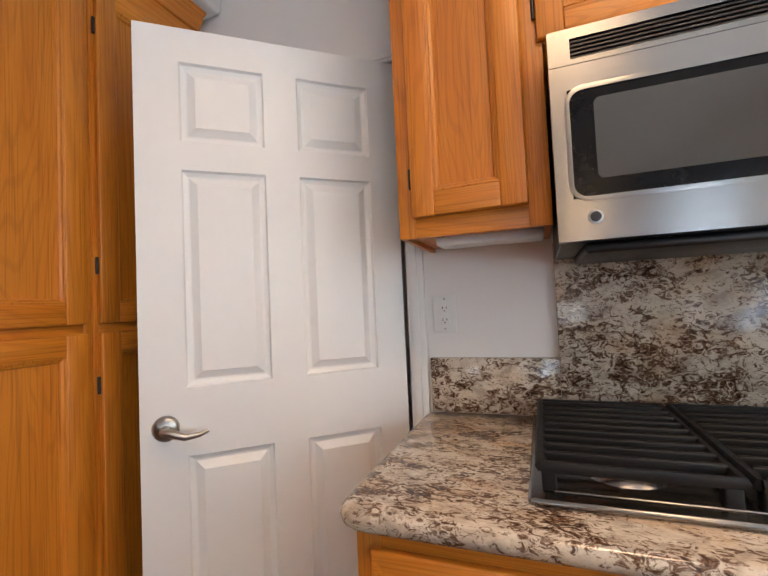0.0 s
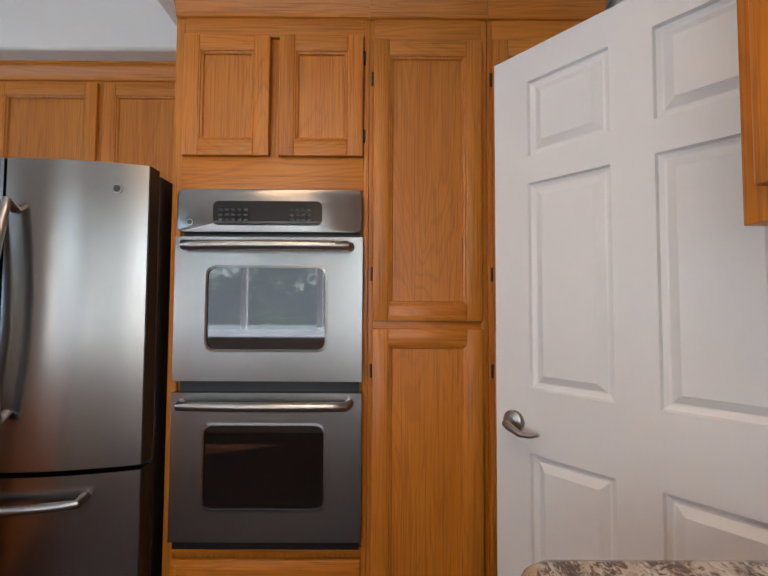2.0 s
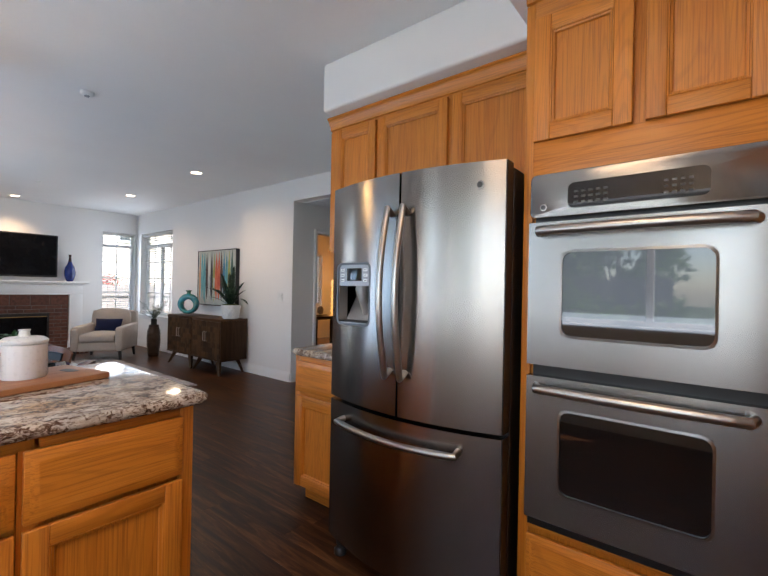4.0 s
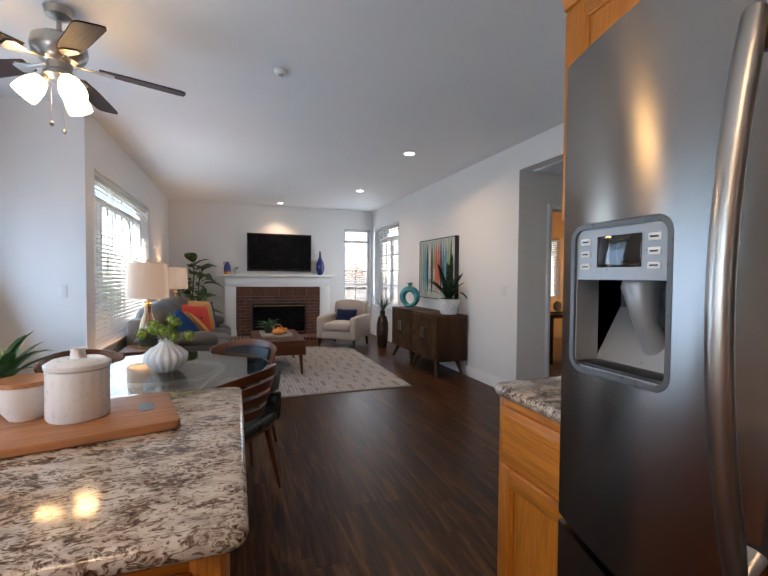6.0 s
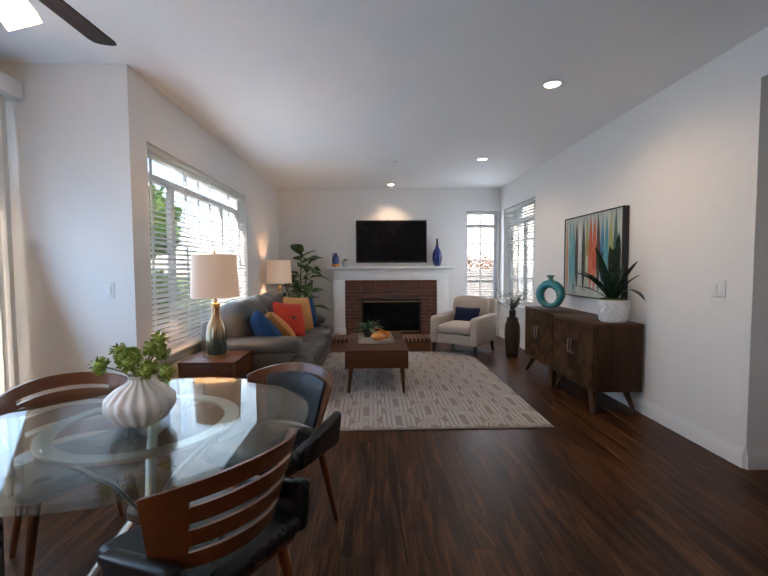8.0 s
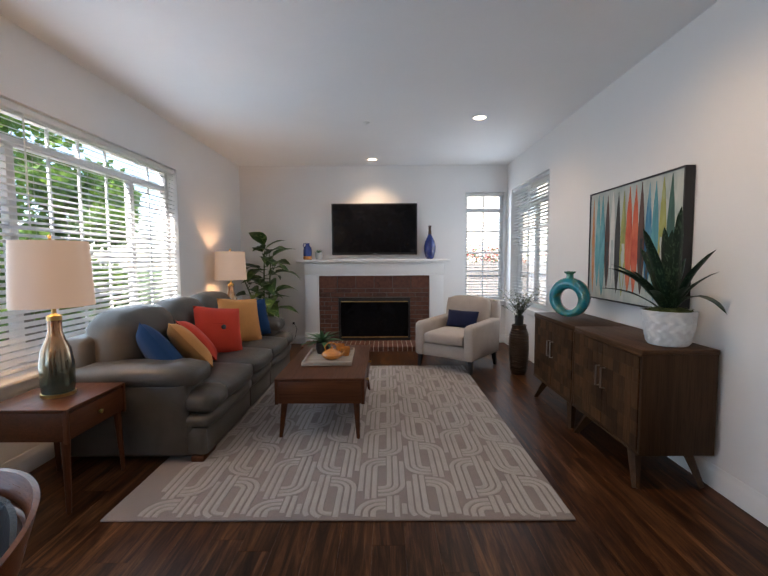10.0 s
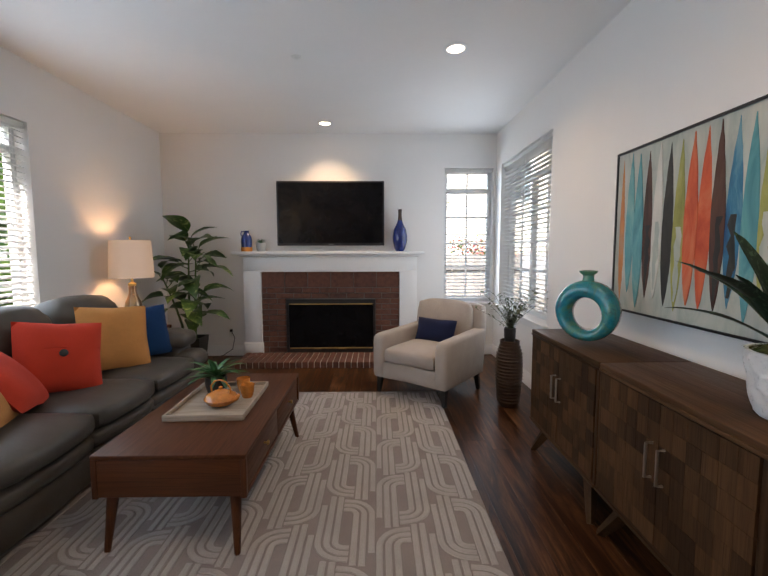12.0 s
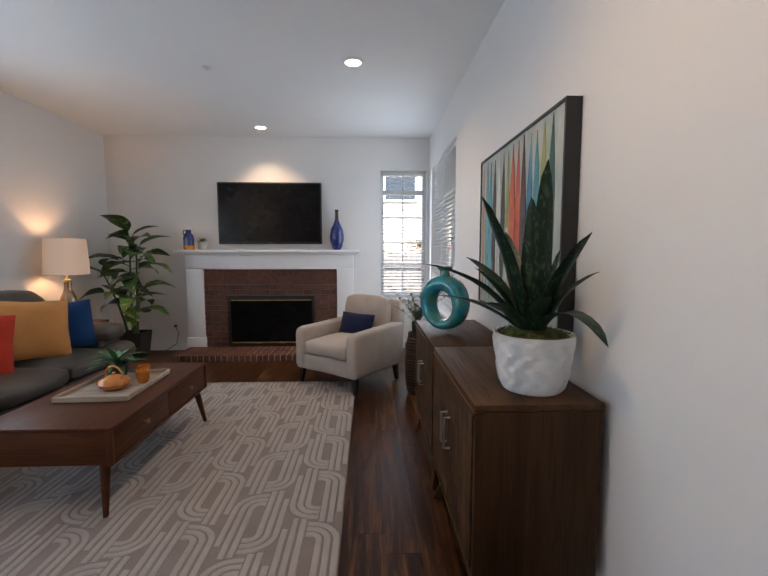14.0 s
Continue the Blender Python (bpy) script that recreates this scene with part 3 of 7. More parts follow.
for z0, hz in ((0.575, 1.04), (0.035, 0.50)):
    b = wall_mesh("x", -0.04, -0.003, 0.0, 0.652, z0, z0 + 0.50, holes=[(0.115, 0.525, z0 + 0.108, z0 + 0.392)])
    d = part("oven_door", b, STEEL_H, oven, soft=False)
    part("window", prism(rounded(0.1149, 0.5251, z0 + 0.1079, z0 + 0.3921, 0.001), -0.037, -0.030), DARKGLASS, d, "dark oven window glass")
    ring = bmesh.new()
    oo, ii = rounded(0.108, 0.532, z0 + 0.10, z0 + 0.40, 0.036), rounded(0.116, 0.524, z0 + 0.109, z0 + 0.391, 0.030)
    vo, vi, vd = [ring.verts.new((x, -0.0415, z)) for x, z in oo], [ring.verts.new((x, -0.0425, z)) for x, z in ii], [ring.verts.new((x, -0.036, z)) for x, z in ii]
    for k in range(len(oo)):
        q = (k + 1) % len(oo)
        ring.faces.new((vo[k], vo[q], vi[q], vi[k])), ring.faces.new((vi[k], vi[q], vd[q], vd[k]))
    part("window_rim", ring, STEEL_H, d)
    bar_handle(d, 0.035, 0.612, -0.04, hz, 0.013, 0.012)
part("vent_strip", box(0.006, 0.646, -0.022, -0.002, 0.002, 0.031), BLACK, oven)

fridge_cab = thing("fridge_cabinet", "honey oak wall cabinet above the refrigerator with three doors", "cabinet", at(-0.5, -0.535, 1.52, 90))
part("body", box(0.0, 1.48, 0.002, 0.255, 0.245, 0.89, 0.002), OAK_V, fridge_cab)
part("side_panel", box(0.0, 0.36, 0.002, 0.255, 0.0, 0.245, 0.002), OAK_V, fridge_cab)
for a, c in ((0.0, 0.06), (0.40, 0.425), (0.90, 0.935), (1.44, 1.482)):
    frame_piece(fridge_cab, a, c, 0.0 if a < 0.1 else 0.245, 0.80)
frame_piece(fridge_cab, 0.06, 1.44, 0.79, 0.86, True)
for a, c in ((0.055, 0.40), (0.42, 0.905), (0.935, 1.43)):
    cabinet_door(fridge_cab, a, c, 0.03 if a < 0.1 else 0.26, 0.80)
crown(fridge_cab, 0.0, 1.482, 0.888)

# refrigerator
PLASTIC_D = plain("slate_plastic", (0.09, 0.095, 0.10), 0.3, var=0.04)
fridge = thing("refrigerator", "stainless steel french door refrigerator with bottom freezer", "refrigerator", at(-0.02, 0.06, 0, 90))
part("case", box(0.004, 0.868, 0.0, 0.66, 0.03, 1.735, 0.006), BLACK, fridge, "black refrigerator sides")
FW = 0.862
bow = lambda u: -(0.062 + 0.074 * (1 - ((u - FW / 2) / (FW / 2)) ** 2))


def bowed(u0, u1, z0, z1, bm=None):
    n = max(2, int((u1 - u0) / 0.03))
    us = [u0 + (u1 - u0) * k / n for k in range(n + 1)]
    o = [(u, bow(u)) for u in us] + [(u1, -0.004), (u0, -0.004)]
    return prism(o, z0, z1, 0.0, bm, "xy")


ld = bowed(0.0, 0.444, 0.765, 1.126)
for a in ((0.0, 0.101, 1.126, 1.38), (0.284, 0.444, 1.126, 1.38), (0.0, 0.444, 1.38, 1.75)):
    bowed(*a, bm=ld)
left_door = part("fridge_door", ld, STEEL_V, fridge)
right_door = part("fridge_door", bowed(0.454, FW, 0.765, 1.75), STEEL_V, fridge)
freezer = part("freezer_drawer", bowed(0.0, FW, 0.10, 0.748), STEEL_V, fridge)
part("door_edge", box(FW + 0.0004, FW + 0.0035, -0.060, -0.004, 0.765, 1.75), BLACK, right_door, "black door edge")
part("door_edge", box(FW + 0.0004, FW + 0.0035, -0.060, -0.004, 0.10, 0.748), BLACK, freezer, "black drawer edge")
for u, d in ((0.412, left_door), (0.488, right_door)):
    pts = [(u, bow(u), 0.95)] + [(u, bow(u) - 0.035 - 0.045 * math.sin(math.pi * k / 14), 0.925 + 0.68 * k / 14) for k in range(15)] + [(u, bow(u), 1.58)]
    part("handle", tube(pts, 0.015, 10, flat=0.8), NICKEL, d, "curved satin steel handle")
pts = [(0.125, bow(0.125), 0.682)] + [(0.12 + 0.60 * k / 16, bow(0.12 + 0.60 * k / 16) - 0.045, 0.676 - 0.008 * math.sin(math.pi * k / 16)) for k in range(17)] + [(0.715, bow(0.715), 0.682)]
part("handle", tube(pts, 0.014, 10), NICKEL, freezer, "curved satin steel handle")
SILVER = plain("silver_plastic", (0.30, 0.305, 0.31), 0.32, 0.3, var=0.03)
DX0, DX1, DF = 0.090, 0.295, -0.124
DZ0, DZ1 = 1.113, 1.394
disp = part("dispenser", wall_mesh("x", DF, -0.07, DX0 + 0.009, DX1 - 0.009, DZ0 + 0.009, DZ1 - 0.009, holes=[(DX0 + 0.014, DX1 - 0.014, DZ0 + 0.014, 1.290)]), SILVER, left_door, "grey ice and water dispenser")
rim = bmesh.new()
loops = []
for inset, depth in ((0.0, -0.098), (0.0, DF - 0.002), (0.002, DF - 0.005), (0.011, DF - 0.005), (0.012, DF + 0.004)):
    loops.append([rim.verts.new((x, depth, z)) for x, z in rounded(DX0 + inset, DX1 - inset, DZ0 + inset, DZ1 - inset, 0.03 - inset)])
for p, q in zip(loops, loops[1:]):
    for k in range(len(p)):
        rim.faces.new((p[k], p[(k + 1) % len(p)], q[(k + 1) % len(p)], q[k]))
bmesh.ops.recalc_face_normals(rim, faces=rim.faces[:])
part("rim", rim, PLASTIC_D, disp, "dark rounded rim")
part("recess", wall_mesh("x", -0.0075, -0.003, DX0 + 0.003, DX1 - 0.003, 1.113, 1.41), PLASTIC_D, left_door)
for x in (DX0 + 0.004, DX1 - 0.011):
    part("recess_side", box(x, x + 0.007, -0.07, -0.006, 1.116, 1.408), PLASTIC_D, left_door)
part("recess_slope", prism([(-0.075, 1.130), (-0.010, 1.130), (-0.010, 1.235)], DX0 + 0.012, DX1 - 0.012, plane="yz"), SILVER, left_door)
part("chute", tube([(0.195, -0.045, 1.315), (0.195, -0.072, 1.275), (0.20, -0.064, 1.215), (0.205, -0.03, 1.15)], [0.036, 0.031, 0.019, 0.024], 12), SILVER, left_door, "silver dispensing paddle")
part("drip_tray", box(DX0 + 0.016, DX1 - 0.016, DF + 0.002, -0.02, 1.124, 1.134, 0.003), BLACK, left_door)
part("display", box(0.150, 0.238, DF - 0.002, DF + 0.001, 1.312, 1.368, 0.001), DARKGLASS, left_door, "small dark display")
for k in range(3):
    for x in (DX0 + 0.022, DX1 - 0.046):
        part("button", box(x, x + 0.022, DF - 0.0015, DF + 0.001, 1.308 + k * 0.023, 1.320 + k * 0.023, 0.002), PLASTIC_W, left_door)
        part("button_mark", box(x + 0.004, x + 0.018, DF - 0.002, DF - 0.001, 1.3125 + k * 0.023, 1.3155 + k * 0.023), KEYMARK, left_door)
part("badge", lathe([(0, 0), (0.015, 0), (0.016, 0.003), (0, 0.005)], 20), NICKEL, right_door, "round metal badge", at(0.775, bow(0.775) + 0.001, 1.665) @ pose(0, 0, 0, 90, 0, 0))
part("badge_face", lathe([(0, 0.0045), (0.0115, 0.0045), (0.0109, 0.0062), (0, 0.0066)], 18), KEYMARK, right_door, "dark badge centre", at(0.775, bow(0.775) + 0.001, 1.665) @ pose(0, 0, 0, 90, 0, 0))
part("grille", box(0.02, 0.85, -0.03, 0.1, 0.03, 0.09, 0.004), BLACK, fridge)
for x in (0.05, 0.82):
    part("foot", lathe([(0, 0), (0.03, 0), (0.03, 0.02), (0.02, 0.032), (0, 0.032)], 14), BLACK, fridge, "", at(x, -0.03, 0.0))
    part("foot", lathe([(0, 0), (0.03, 0), (0.03, 0.02), (0.02, 0.032), (0, 0.032)], 14), BLACK, fridge, "", at(x, 0.6, 0.0))


def slab(x0, x1, y0, y1, z0=0.873, z1=0.913, r=0.018, corner=0.05):
    """A stone worktop with a bullnose edge and rounded corners."""
    b = bmesh.new()
    n = 6
    o = rounded(x0, x1, y0, y1, corner)
    prof = [(r, 0)] + [(r - r * math.sin(a), (z1 - z0) / 2 * (1 - math.cos(a))) for a in [math.pi * k / n for k in range(1, n)]] + [(r, z1 - z0)]
    cx, cy = (x0 + x1) / 2, (y0 + y1) / 2
    rings = []
    for ins, dz in prof:
        rings.append([b.verts.new((x - math.copysign(min(ins, abs(x - cx)), x - cx), y - math.copysign(min(ins, abs(y - cy)), y - cy), z0 + dz)) for x, y in o])
    for p, q in zip(rings, rings[1:]):
        for k in range(len(o)):
            b.faces.new((p[k], p[(k + 1) % len(o)], q[(k + 1) % len(o)], q[k]))
    b.faces.new(rings[-1]), b.faces.new(rings[0][::-1])
    bmesh.ops.recalc_face_normals(b, faces=b.faces[:])
    return b


# short counter beside the fridge
side_base = thing("base_cabinet", "honey oak base cabinet with one drawer beside the refrigerator", "cabinet", at(-0.165, -0.455, 0, 90))
part("body", box(0.0, 0.51, 0.012, 0.59, 0.10, 0.872, 0.002), OAK_V, side_base)
part("toe_kick", box(0.02, 0.51, 0.075, 0.56, 0.0, 0.10), OAK_H, side_base)
for a, c in ((0.0, 0.04), (0.47, 0.51)):
    frame_piece(side_base, a, c, 0.10, 0.872)
for z0, z1 in ((0.83, 0.872), (0.63, 0.68)):
    frame_piece(side_base, 0.04, 0.47, z0, z1, True)
drawer_front(side_base, 0.025, 0.485, 0.665, 0.845)
cabinet_door(side_base, 0.025, 0.485, 0.115, 0.64)
single("worktop", slab(-0.757, -0.136, -0.487, 0.053), GRANITE, "brown and white speckled granite worktop beside the refrigerator", "worktop")

# stove run
stove_base = thing("base_cabinet", "honey oak base cabinet under the gas cooktop", "cabinet", at(0.815, 1.935, 0))
part("body", box(0.0, 1.975, 0.012, 0.615, 0.10, 0.872, 0.002), OAK_V, stove_base)
part("toe_kick", box(0.02, 1.975, 0.075, 0.6, 0.0, 0.10), OAK_H, stove_base)
for a, c in ((0.0, 0.045), (0.47, 0.51), (0.95, 0.99), (1.43, 1.47), (1.93, 1.975)):
    frame_piece(stove_base, a, c, 0.10, 0.872)
frame_piece(stove_base, 0.045, 1.93, 0.83, 0.872, True)
for k in range(4):
    drawer_front(stove_base, 0.03 + k * 0.48, 0.485 + k * 0.48, 0.665, 0.845)
    cabinet_door(stove_base, 0.03 + k * 0.48, 0.485 + k * 0.48, 0.115, 0.64)
single("worktop", slab(0.782, 2.796, 1.90, 2.554), GRANITE, "polished brown and white granite worktop round the cooktop", "worktop")
single("backsplash_low", box(0.803, 1.172, 2.531, 2.553, 0.9145, 1.077, 0.002), GRANITE, "low granite upstand along the white wall", "backsplash")
single("backsplash_tall", box(1.173, 2.796, 2.531, 2.553, 0.9145, 1.40, 0.002), GRANITE, "tall polished granite backsplash behind the cooktop", "backsplash")

cooktop = thing("gas_cooktop", "stainless gas cooktop with black cast iron grates", "cooktop", at(1.095, 1.99, 0.9145))
part("tray", box(0.0, 0.915, 0.0, 0.51, 0.0, 0.012, 0.005), STEEL_H, cooktop)
part("pan", box(0.04, 0.875, 0.03, 0.48, 0.012, 0.016, 0.002), STEEL_H, cooktop)
part("mark", box(0.50, 0.58, 0.008, 0.016, 0.012, 0.0128), PLASTIC_G, cooktop)
for gx in (0.022, 0.318, 0.614):
    g = tube([(gx, 0.035, 0.052), (gx + 0.275, 0.035, 0.052), (gx + 0.275, 0.485, 0.052), (gx, 0.485, 0.052), (gx, 0.035, 0.052)], 0.010, 6)
    grate = part("grate", g, IRON, cooktop, "black cast iron grate")
    for k in range(9):
        y = 0.078 + k * 0.0455
        part("bar", box(gx + 0.004, gx + 0.271, y - 0.0055, y + 0.0055, 0.046, 0.064, 0.003), IRON, grate)
    for fx, fy in ((0.012, 0.045), (0.263, 0.045), (0.012, 0.475), (0.263, 0.475)):
        part("foot", box(gx + fx - 0.012, gx + fx + 0.012, fy - 0.012, fy + 0.012, 0.012, 0.05, 0.003), IRON, grate)
for bx, by, r in ((0.16, 0.14, 0.055), (0.16, 0.37, 0.042), (0.457, 0.26, 0.065), (0.75, 0.14, 0.045), (0.75, 0.37, 0.05)):
    bu = part("burner", lathe([(0, 0.016), (r + 0.02, 0.016), (r + 0.012, 0.024), (r * 0.8, 0.030), (0, 0.030)], 24), STEEL_H, cooktop, "", at(bx, by, 0))
    part("burner_cap", lathe([(0, 0.030), (r * 0.75, 0.030), (r * 0.78, 0.036), (r * 0.6, 0.041), (0, 0.042)], 24), IRON, bu, "black burner cap")
for k in range(5):
    part("knob", lathe([(0, 0.012), (0.02, 0.012), (0.018, 0.034), (0.015, 0.036), (0, 0.036)], 18), NICKEL, cooktop, "", at(0.895, 0.08 + k * 0.085, 0))

wallcab = thing("wall_cabinet", "honey oak wall cabinet with its door slightly ajar", "cabinet", at(0.82, 2.237, 1.404))
part("body", box(0.0, 0.347, 0.012, 0.315, 0.012, 1.0, 0.002), OAK_V, wallcab)
for a, c in ((0.0, 0.042), (0.30, 0.347)):
    frame_piece(wallcab, a, c, 0.0, 1.0)
frame_piece(wallcab, 0.042, 0.30, 0.0, 0.05, True)
part("side_panel", box(0.0, 0.012, 0.018, 0.315, 0.0, 1.0), OAK_V, wallcab)
cabinet_door(wallcab, 0.038, 0.302, 0.047, 0.97, swing=3.5, hinges=[(0, 0.07), (0, 0.75)])
under = single("undercabinet_light", box(0.89, 1.15, 2.31, 2.40, 1.391, 1.4155, 0.008), PLASTIC_W, "white under-cabinet light bar below the wall cabinet", "light bar")
mwcab = thing("wall_cabinet", "honey oak wall cabinet above the microwave", "cabinet", at(1.168, 2.237, 1.80))
part("body", box(0.001, 0.765, 0.012, 0.315, 0.0, 0.606, 0.002), OAK_V, mwcab)
frame_piece(mwcab, 0.001, 0.765, 0.0, 0.03, True)
for a, c in ((-0.012, 0.372), (0.392, 0.76)):
    cabinet_door(mwcab, a, c, 0.006, 0.56, hinges=[(0, 0.05)] if a < 0 else None)

mw = thing("microwave", "stainless steel microwave mounted above the cooktop", "microwave", at(1.172, 2.14, 1.352))
part("case", box(0.004, 0.756, 0.03, 0.41, 0.0, 0.41, 0.004), BLACK, mw, "black microwave body")
fr = wall_mesh("x", 0.0, 0.028, 0.0, 0.76, 0.0, 0.413, holes=[(0.030, 0.565, 0.080, 0.292), (0.04, 0.72, 0.352, 0.392)])
part("front", fr, STEEL_H, mw, soft=False)
part("window", prism(rounded(0.0295, 0.5655, 0.0795, 0.2925, 0.002), 0.002, 0.012), SCREEN, mw, "dark microwave window")
part("window_mesh", prism(rounded(0.075, 0.52, 0.115, 0.27, 0.012), 0.0012, 0.004), plain("window_mesh", (0.055, 0.055, 0.055), 0.10, var=0.05), mw, "grey perforated window screen")
ring = bmesh.new()
loops = [[ring.verts.new((x, y, z)) for x, z in rounded(0.024 + i, 0.571 - i, 0.074 + i, 0.298 - i, 0.034 - i)] for i, y in ((0.0, -0.0003), (0.002, -0.0007), (0.009, -0.0007), (0.0095, 0.0024))]
for p, q in zip(loops, loops[1:]):
    for k in range(len(p)):
        ring.faces.new((p[k], p[(k + 1) % len(p)], q[(k + 1) % len(p)], q[k]))
bmesh.ops.recalc_face_normals(ring, faces=ring.faces[:])
part("window_rim", ring, STEEL_H, mw)
for k in range(5):
    part("vent_slat", box(0.041, 0.719, 0.004, 0.02, 0.354 + k * 0.008, 0.3575 + k * 0.008), BLACK, mw)
part("door_gap", box(0.0, 0.76, -0.0004, 0.004, 0.3405, 0.3415), BLACK, mw)
part("badge", lathe([(0, 0), (0.0125, 0), (0.0135, 0.003), (0, 0.005)], 20), NICKEL, mw, "round metal badge", at(0.066, 0.0, 0.043) @ pose(0, 0, 0, 90))
part("badge_face", lathe([(0, 0.0045), (0.0098, 0.0045), (0.0092, 0.0062), (0, 0.0066)], 18), BLACK, mw, "dark badge centre", at(0.066, 0.0, 0.043) @ pose(0, 0, 0, 90))
bar = part("handle", tube([(0.60, 0.0, 0.06)] + [(0.60, -0.035 - 0.01 * math.sin(math.pi * k / 8), 0.05 + 0.27 * k / 8) for k in range(9)] + [(0.60, 0, 0.31)], 0.011, 10), NICKEL, mw)
part("keypad", box(0.64, 0.745, -0.001, 0.004, 0.06, 0.32), DARKGLASS, mw)
part("hood_grille", box(0.05, 0.71, 0.05, 0.36, -0.02, 0.0, 0.006), BLACK, mw, "black hood grille")

# outlet, kitchen door and its casing
def outlet(name, m, label):
    o = thing(name, label, "outlet", m)
    part("plate", box(-0.036, 0.036, -0.006, 0, -0.058, 0.058, 0.003), PLASTIC_W, o)
    part("insert", box(-0.017, 0.017, -0.0085, -0.005, -0.034, 0.034, 0.0015), PLASTIC_W, o)
    for z in (0.018, -0.018):
        for x in (-0.006, 0.006):
            part("slot", box(x - 0.001, x + 0.001, -0.009, -0.008, z - 0.003, z + 0.004), BLACK, o)
        part("slot", box(-0.002, 0.002, -0.009, -0.008, z - 0.011, z - 0.008), BLACK, o)
    for z in (0.046, -0.046):
        part("screw", lathe([(0, 0), (0.003, 0), (0.002, 0.001), (0, 0.001)], 8), NICKEL, o, "", at(0, -0.006, z) @ pose(0, 0, 0, 90))
    return o


outlet("wall_outlet", at(0.852, 2.554, 1.212), "white double outlet above the granite upstand")


def casing(name, x0, x1, top, m, label, w=0.057):
    """Moulded door trim round an opening in the local xz plane."""
    c = thing(name, label, "door trim", m, kind="structure")
    for a in (x0 - w, x1):
        part("upright", box(a, a + w, -0.018, -0.001, 0.0, top + w, 0.004, bm=box(a + 0.012, a + w - 0.02, -0.023, -0.017, 0.0, top + w - 0.012, 0.002)), TRIM, c)
    part("head", box(x0, x1, -0.018, -0.001, top, top + w, 0.004, bm=box(x0, x1, -0.023, -0.017, top + 0.012, top + w - 0.02, 0.002)), TRIM, c)
    return c


casing("trim_kitchen_door", -0.04, 0.735, 2.045, at(0, 2.555, 0), "white moulded casing round the kitchen doorway")
kdoor = thing("door_1", "white six panel door standing open with a nickel lever", "door", at(0.159, 2.052, 0.008, 40.8), kind="structure")
holes = [(a, a + 0.222, z0, z1) for a in (0.11, 0.428) for z0, z1 in ((1.71, 1.93), (1.045, 1.63), (0.23, 0.865))]
part("slab", wall_mesh("x", 0.0, 0.035, 0.0, 0.744, 0.0, 2.025, holes=holes), DOORW, kdoor, soft=False)
for a, c, z0, z1 in holes:
    part("panel", relief(c - a, z1 - z0, [(0.0, 0.0), (0.004, -0.010), (0.014, -0.014), (0.019, -0.014), (0.040, -0.001), (0.05, -0.001)]), DOORW, kdoor, "", at(a, 0, z0), soft=False)
    part("panel", box(a, c, 0.018, 0.026, z0, z1), DOORW, kdoor)
lev = part("lever_rose", lathe([(0, 0), (0.033, 0), (0.033, 0.006), (0.026, 0.013), (0, 0.014)], 28), NICKEL, kdoor, "satin nickel lever handle", at(0.06, 0.0, 0.945) @ pose(0, 0, 0, 90))
part("lever", tube([(0.06, 0.0, 0.945), (0.06, -0.045, 0.945), (0.075, -0.055, 0.944), (0.11, -0.056, 0.930), (0.14, -0.055, 0.932), (0.165, -0.054, 0.940)], [0.011, 0.011, 0.011, 0.009, 0.007, 0.004], 10), NICKEL, kdoor)
part("latch_plate", box(-0.0015, 0.0005, 0.005, 0.03, 0.915, 0.975), NICKEL, kdoor)
for z in (0.2, 1.0, 1.8):
    part("hinge", lathe([(0, 0), (0.006, 0), (0.006, 0.09), (0, 0.09)], 8), NICKEL, kdoor, "", at(0.750, 0.03, z))

# island
isl = thing("kitchen_island", "honey oak kitchen island with drawers and doors", "kitchen island", at(2.06, 0.11, 0, 180))
part("body", box(0.0, 1.31, 0.012, 0.78, 0.10, 0.872, 0.002), OAK_V, isl)
part("toe_kick", box(0.03, 1.28, 0.075, 0.76, 0.0, 0.10), OAK_H, isl)
for a in (0.0, 0.42, 0.85, 1.265):
    frame_piece(isl, a, a + 0.045, 0.10, 0.872)
frame_piece(isl, 0.045, 1.265, 0.84, 0.872, True)
for a, c in ((0.025, 0.43), (0.445, 0.845), (0.86, 1.27)):
    drawer_front(isl, a, c, 0.648, 0.84)
    cabinet_door(isl, a, c, 0.115, 0.632)
single("island_worktop", slab(0.708, 2.10, -0.713, 0.153, corner=0.03), GRANITE, "polished brown and white granite island worktop", "worktop")

# ---- upholstery, ceramics and plant materials ----
def weave(name, color, scale=500.0, rough=0.9, var=0.1, strength=0.35, dist=0.001):
    m, nt, b = shade(name)
    v = coords(nt)
    big = noise_tex(nt, v, 7.0, 4)
    tint = ramp(nt, big, [(0.3, tuple(c * (1 - var) for c in color)), (0.7, tuple(min(1, c * (1 + var)) for c in color))])
    w1 = node(nt, "ShaderNodeTexNoise", Scale=scale, Detail=2.0)
    nt.links.new(v, w1.inputs["Vector"])
    c = mix(nt, 0.35, tint, ramp(nt, w1.outputs["Fac"], [(0.35, tuple(c * 0.6 for c in color)), (0.65, tuple(min(1, c * 1.25) for c in color))]))
    nt.links.new(c, b.inputs["Base Color"])
    b.inputs["Roughness"].default_value, b.inputs["Sheen Weight"].default_value = rough, 0.06
    b.inputs["Specular IOR Level"].default_value = 0.2
    bump(nt, b, w1.outputs["Fac"], strength, dist)
    return m


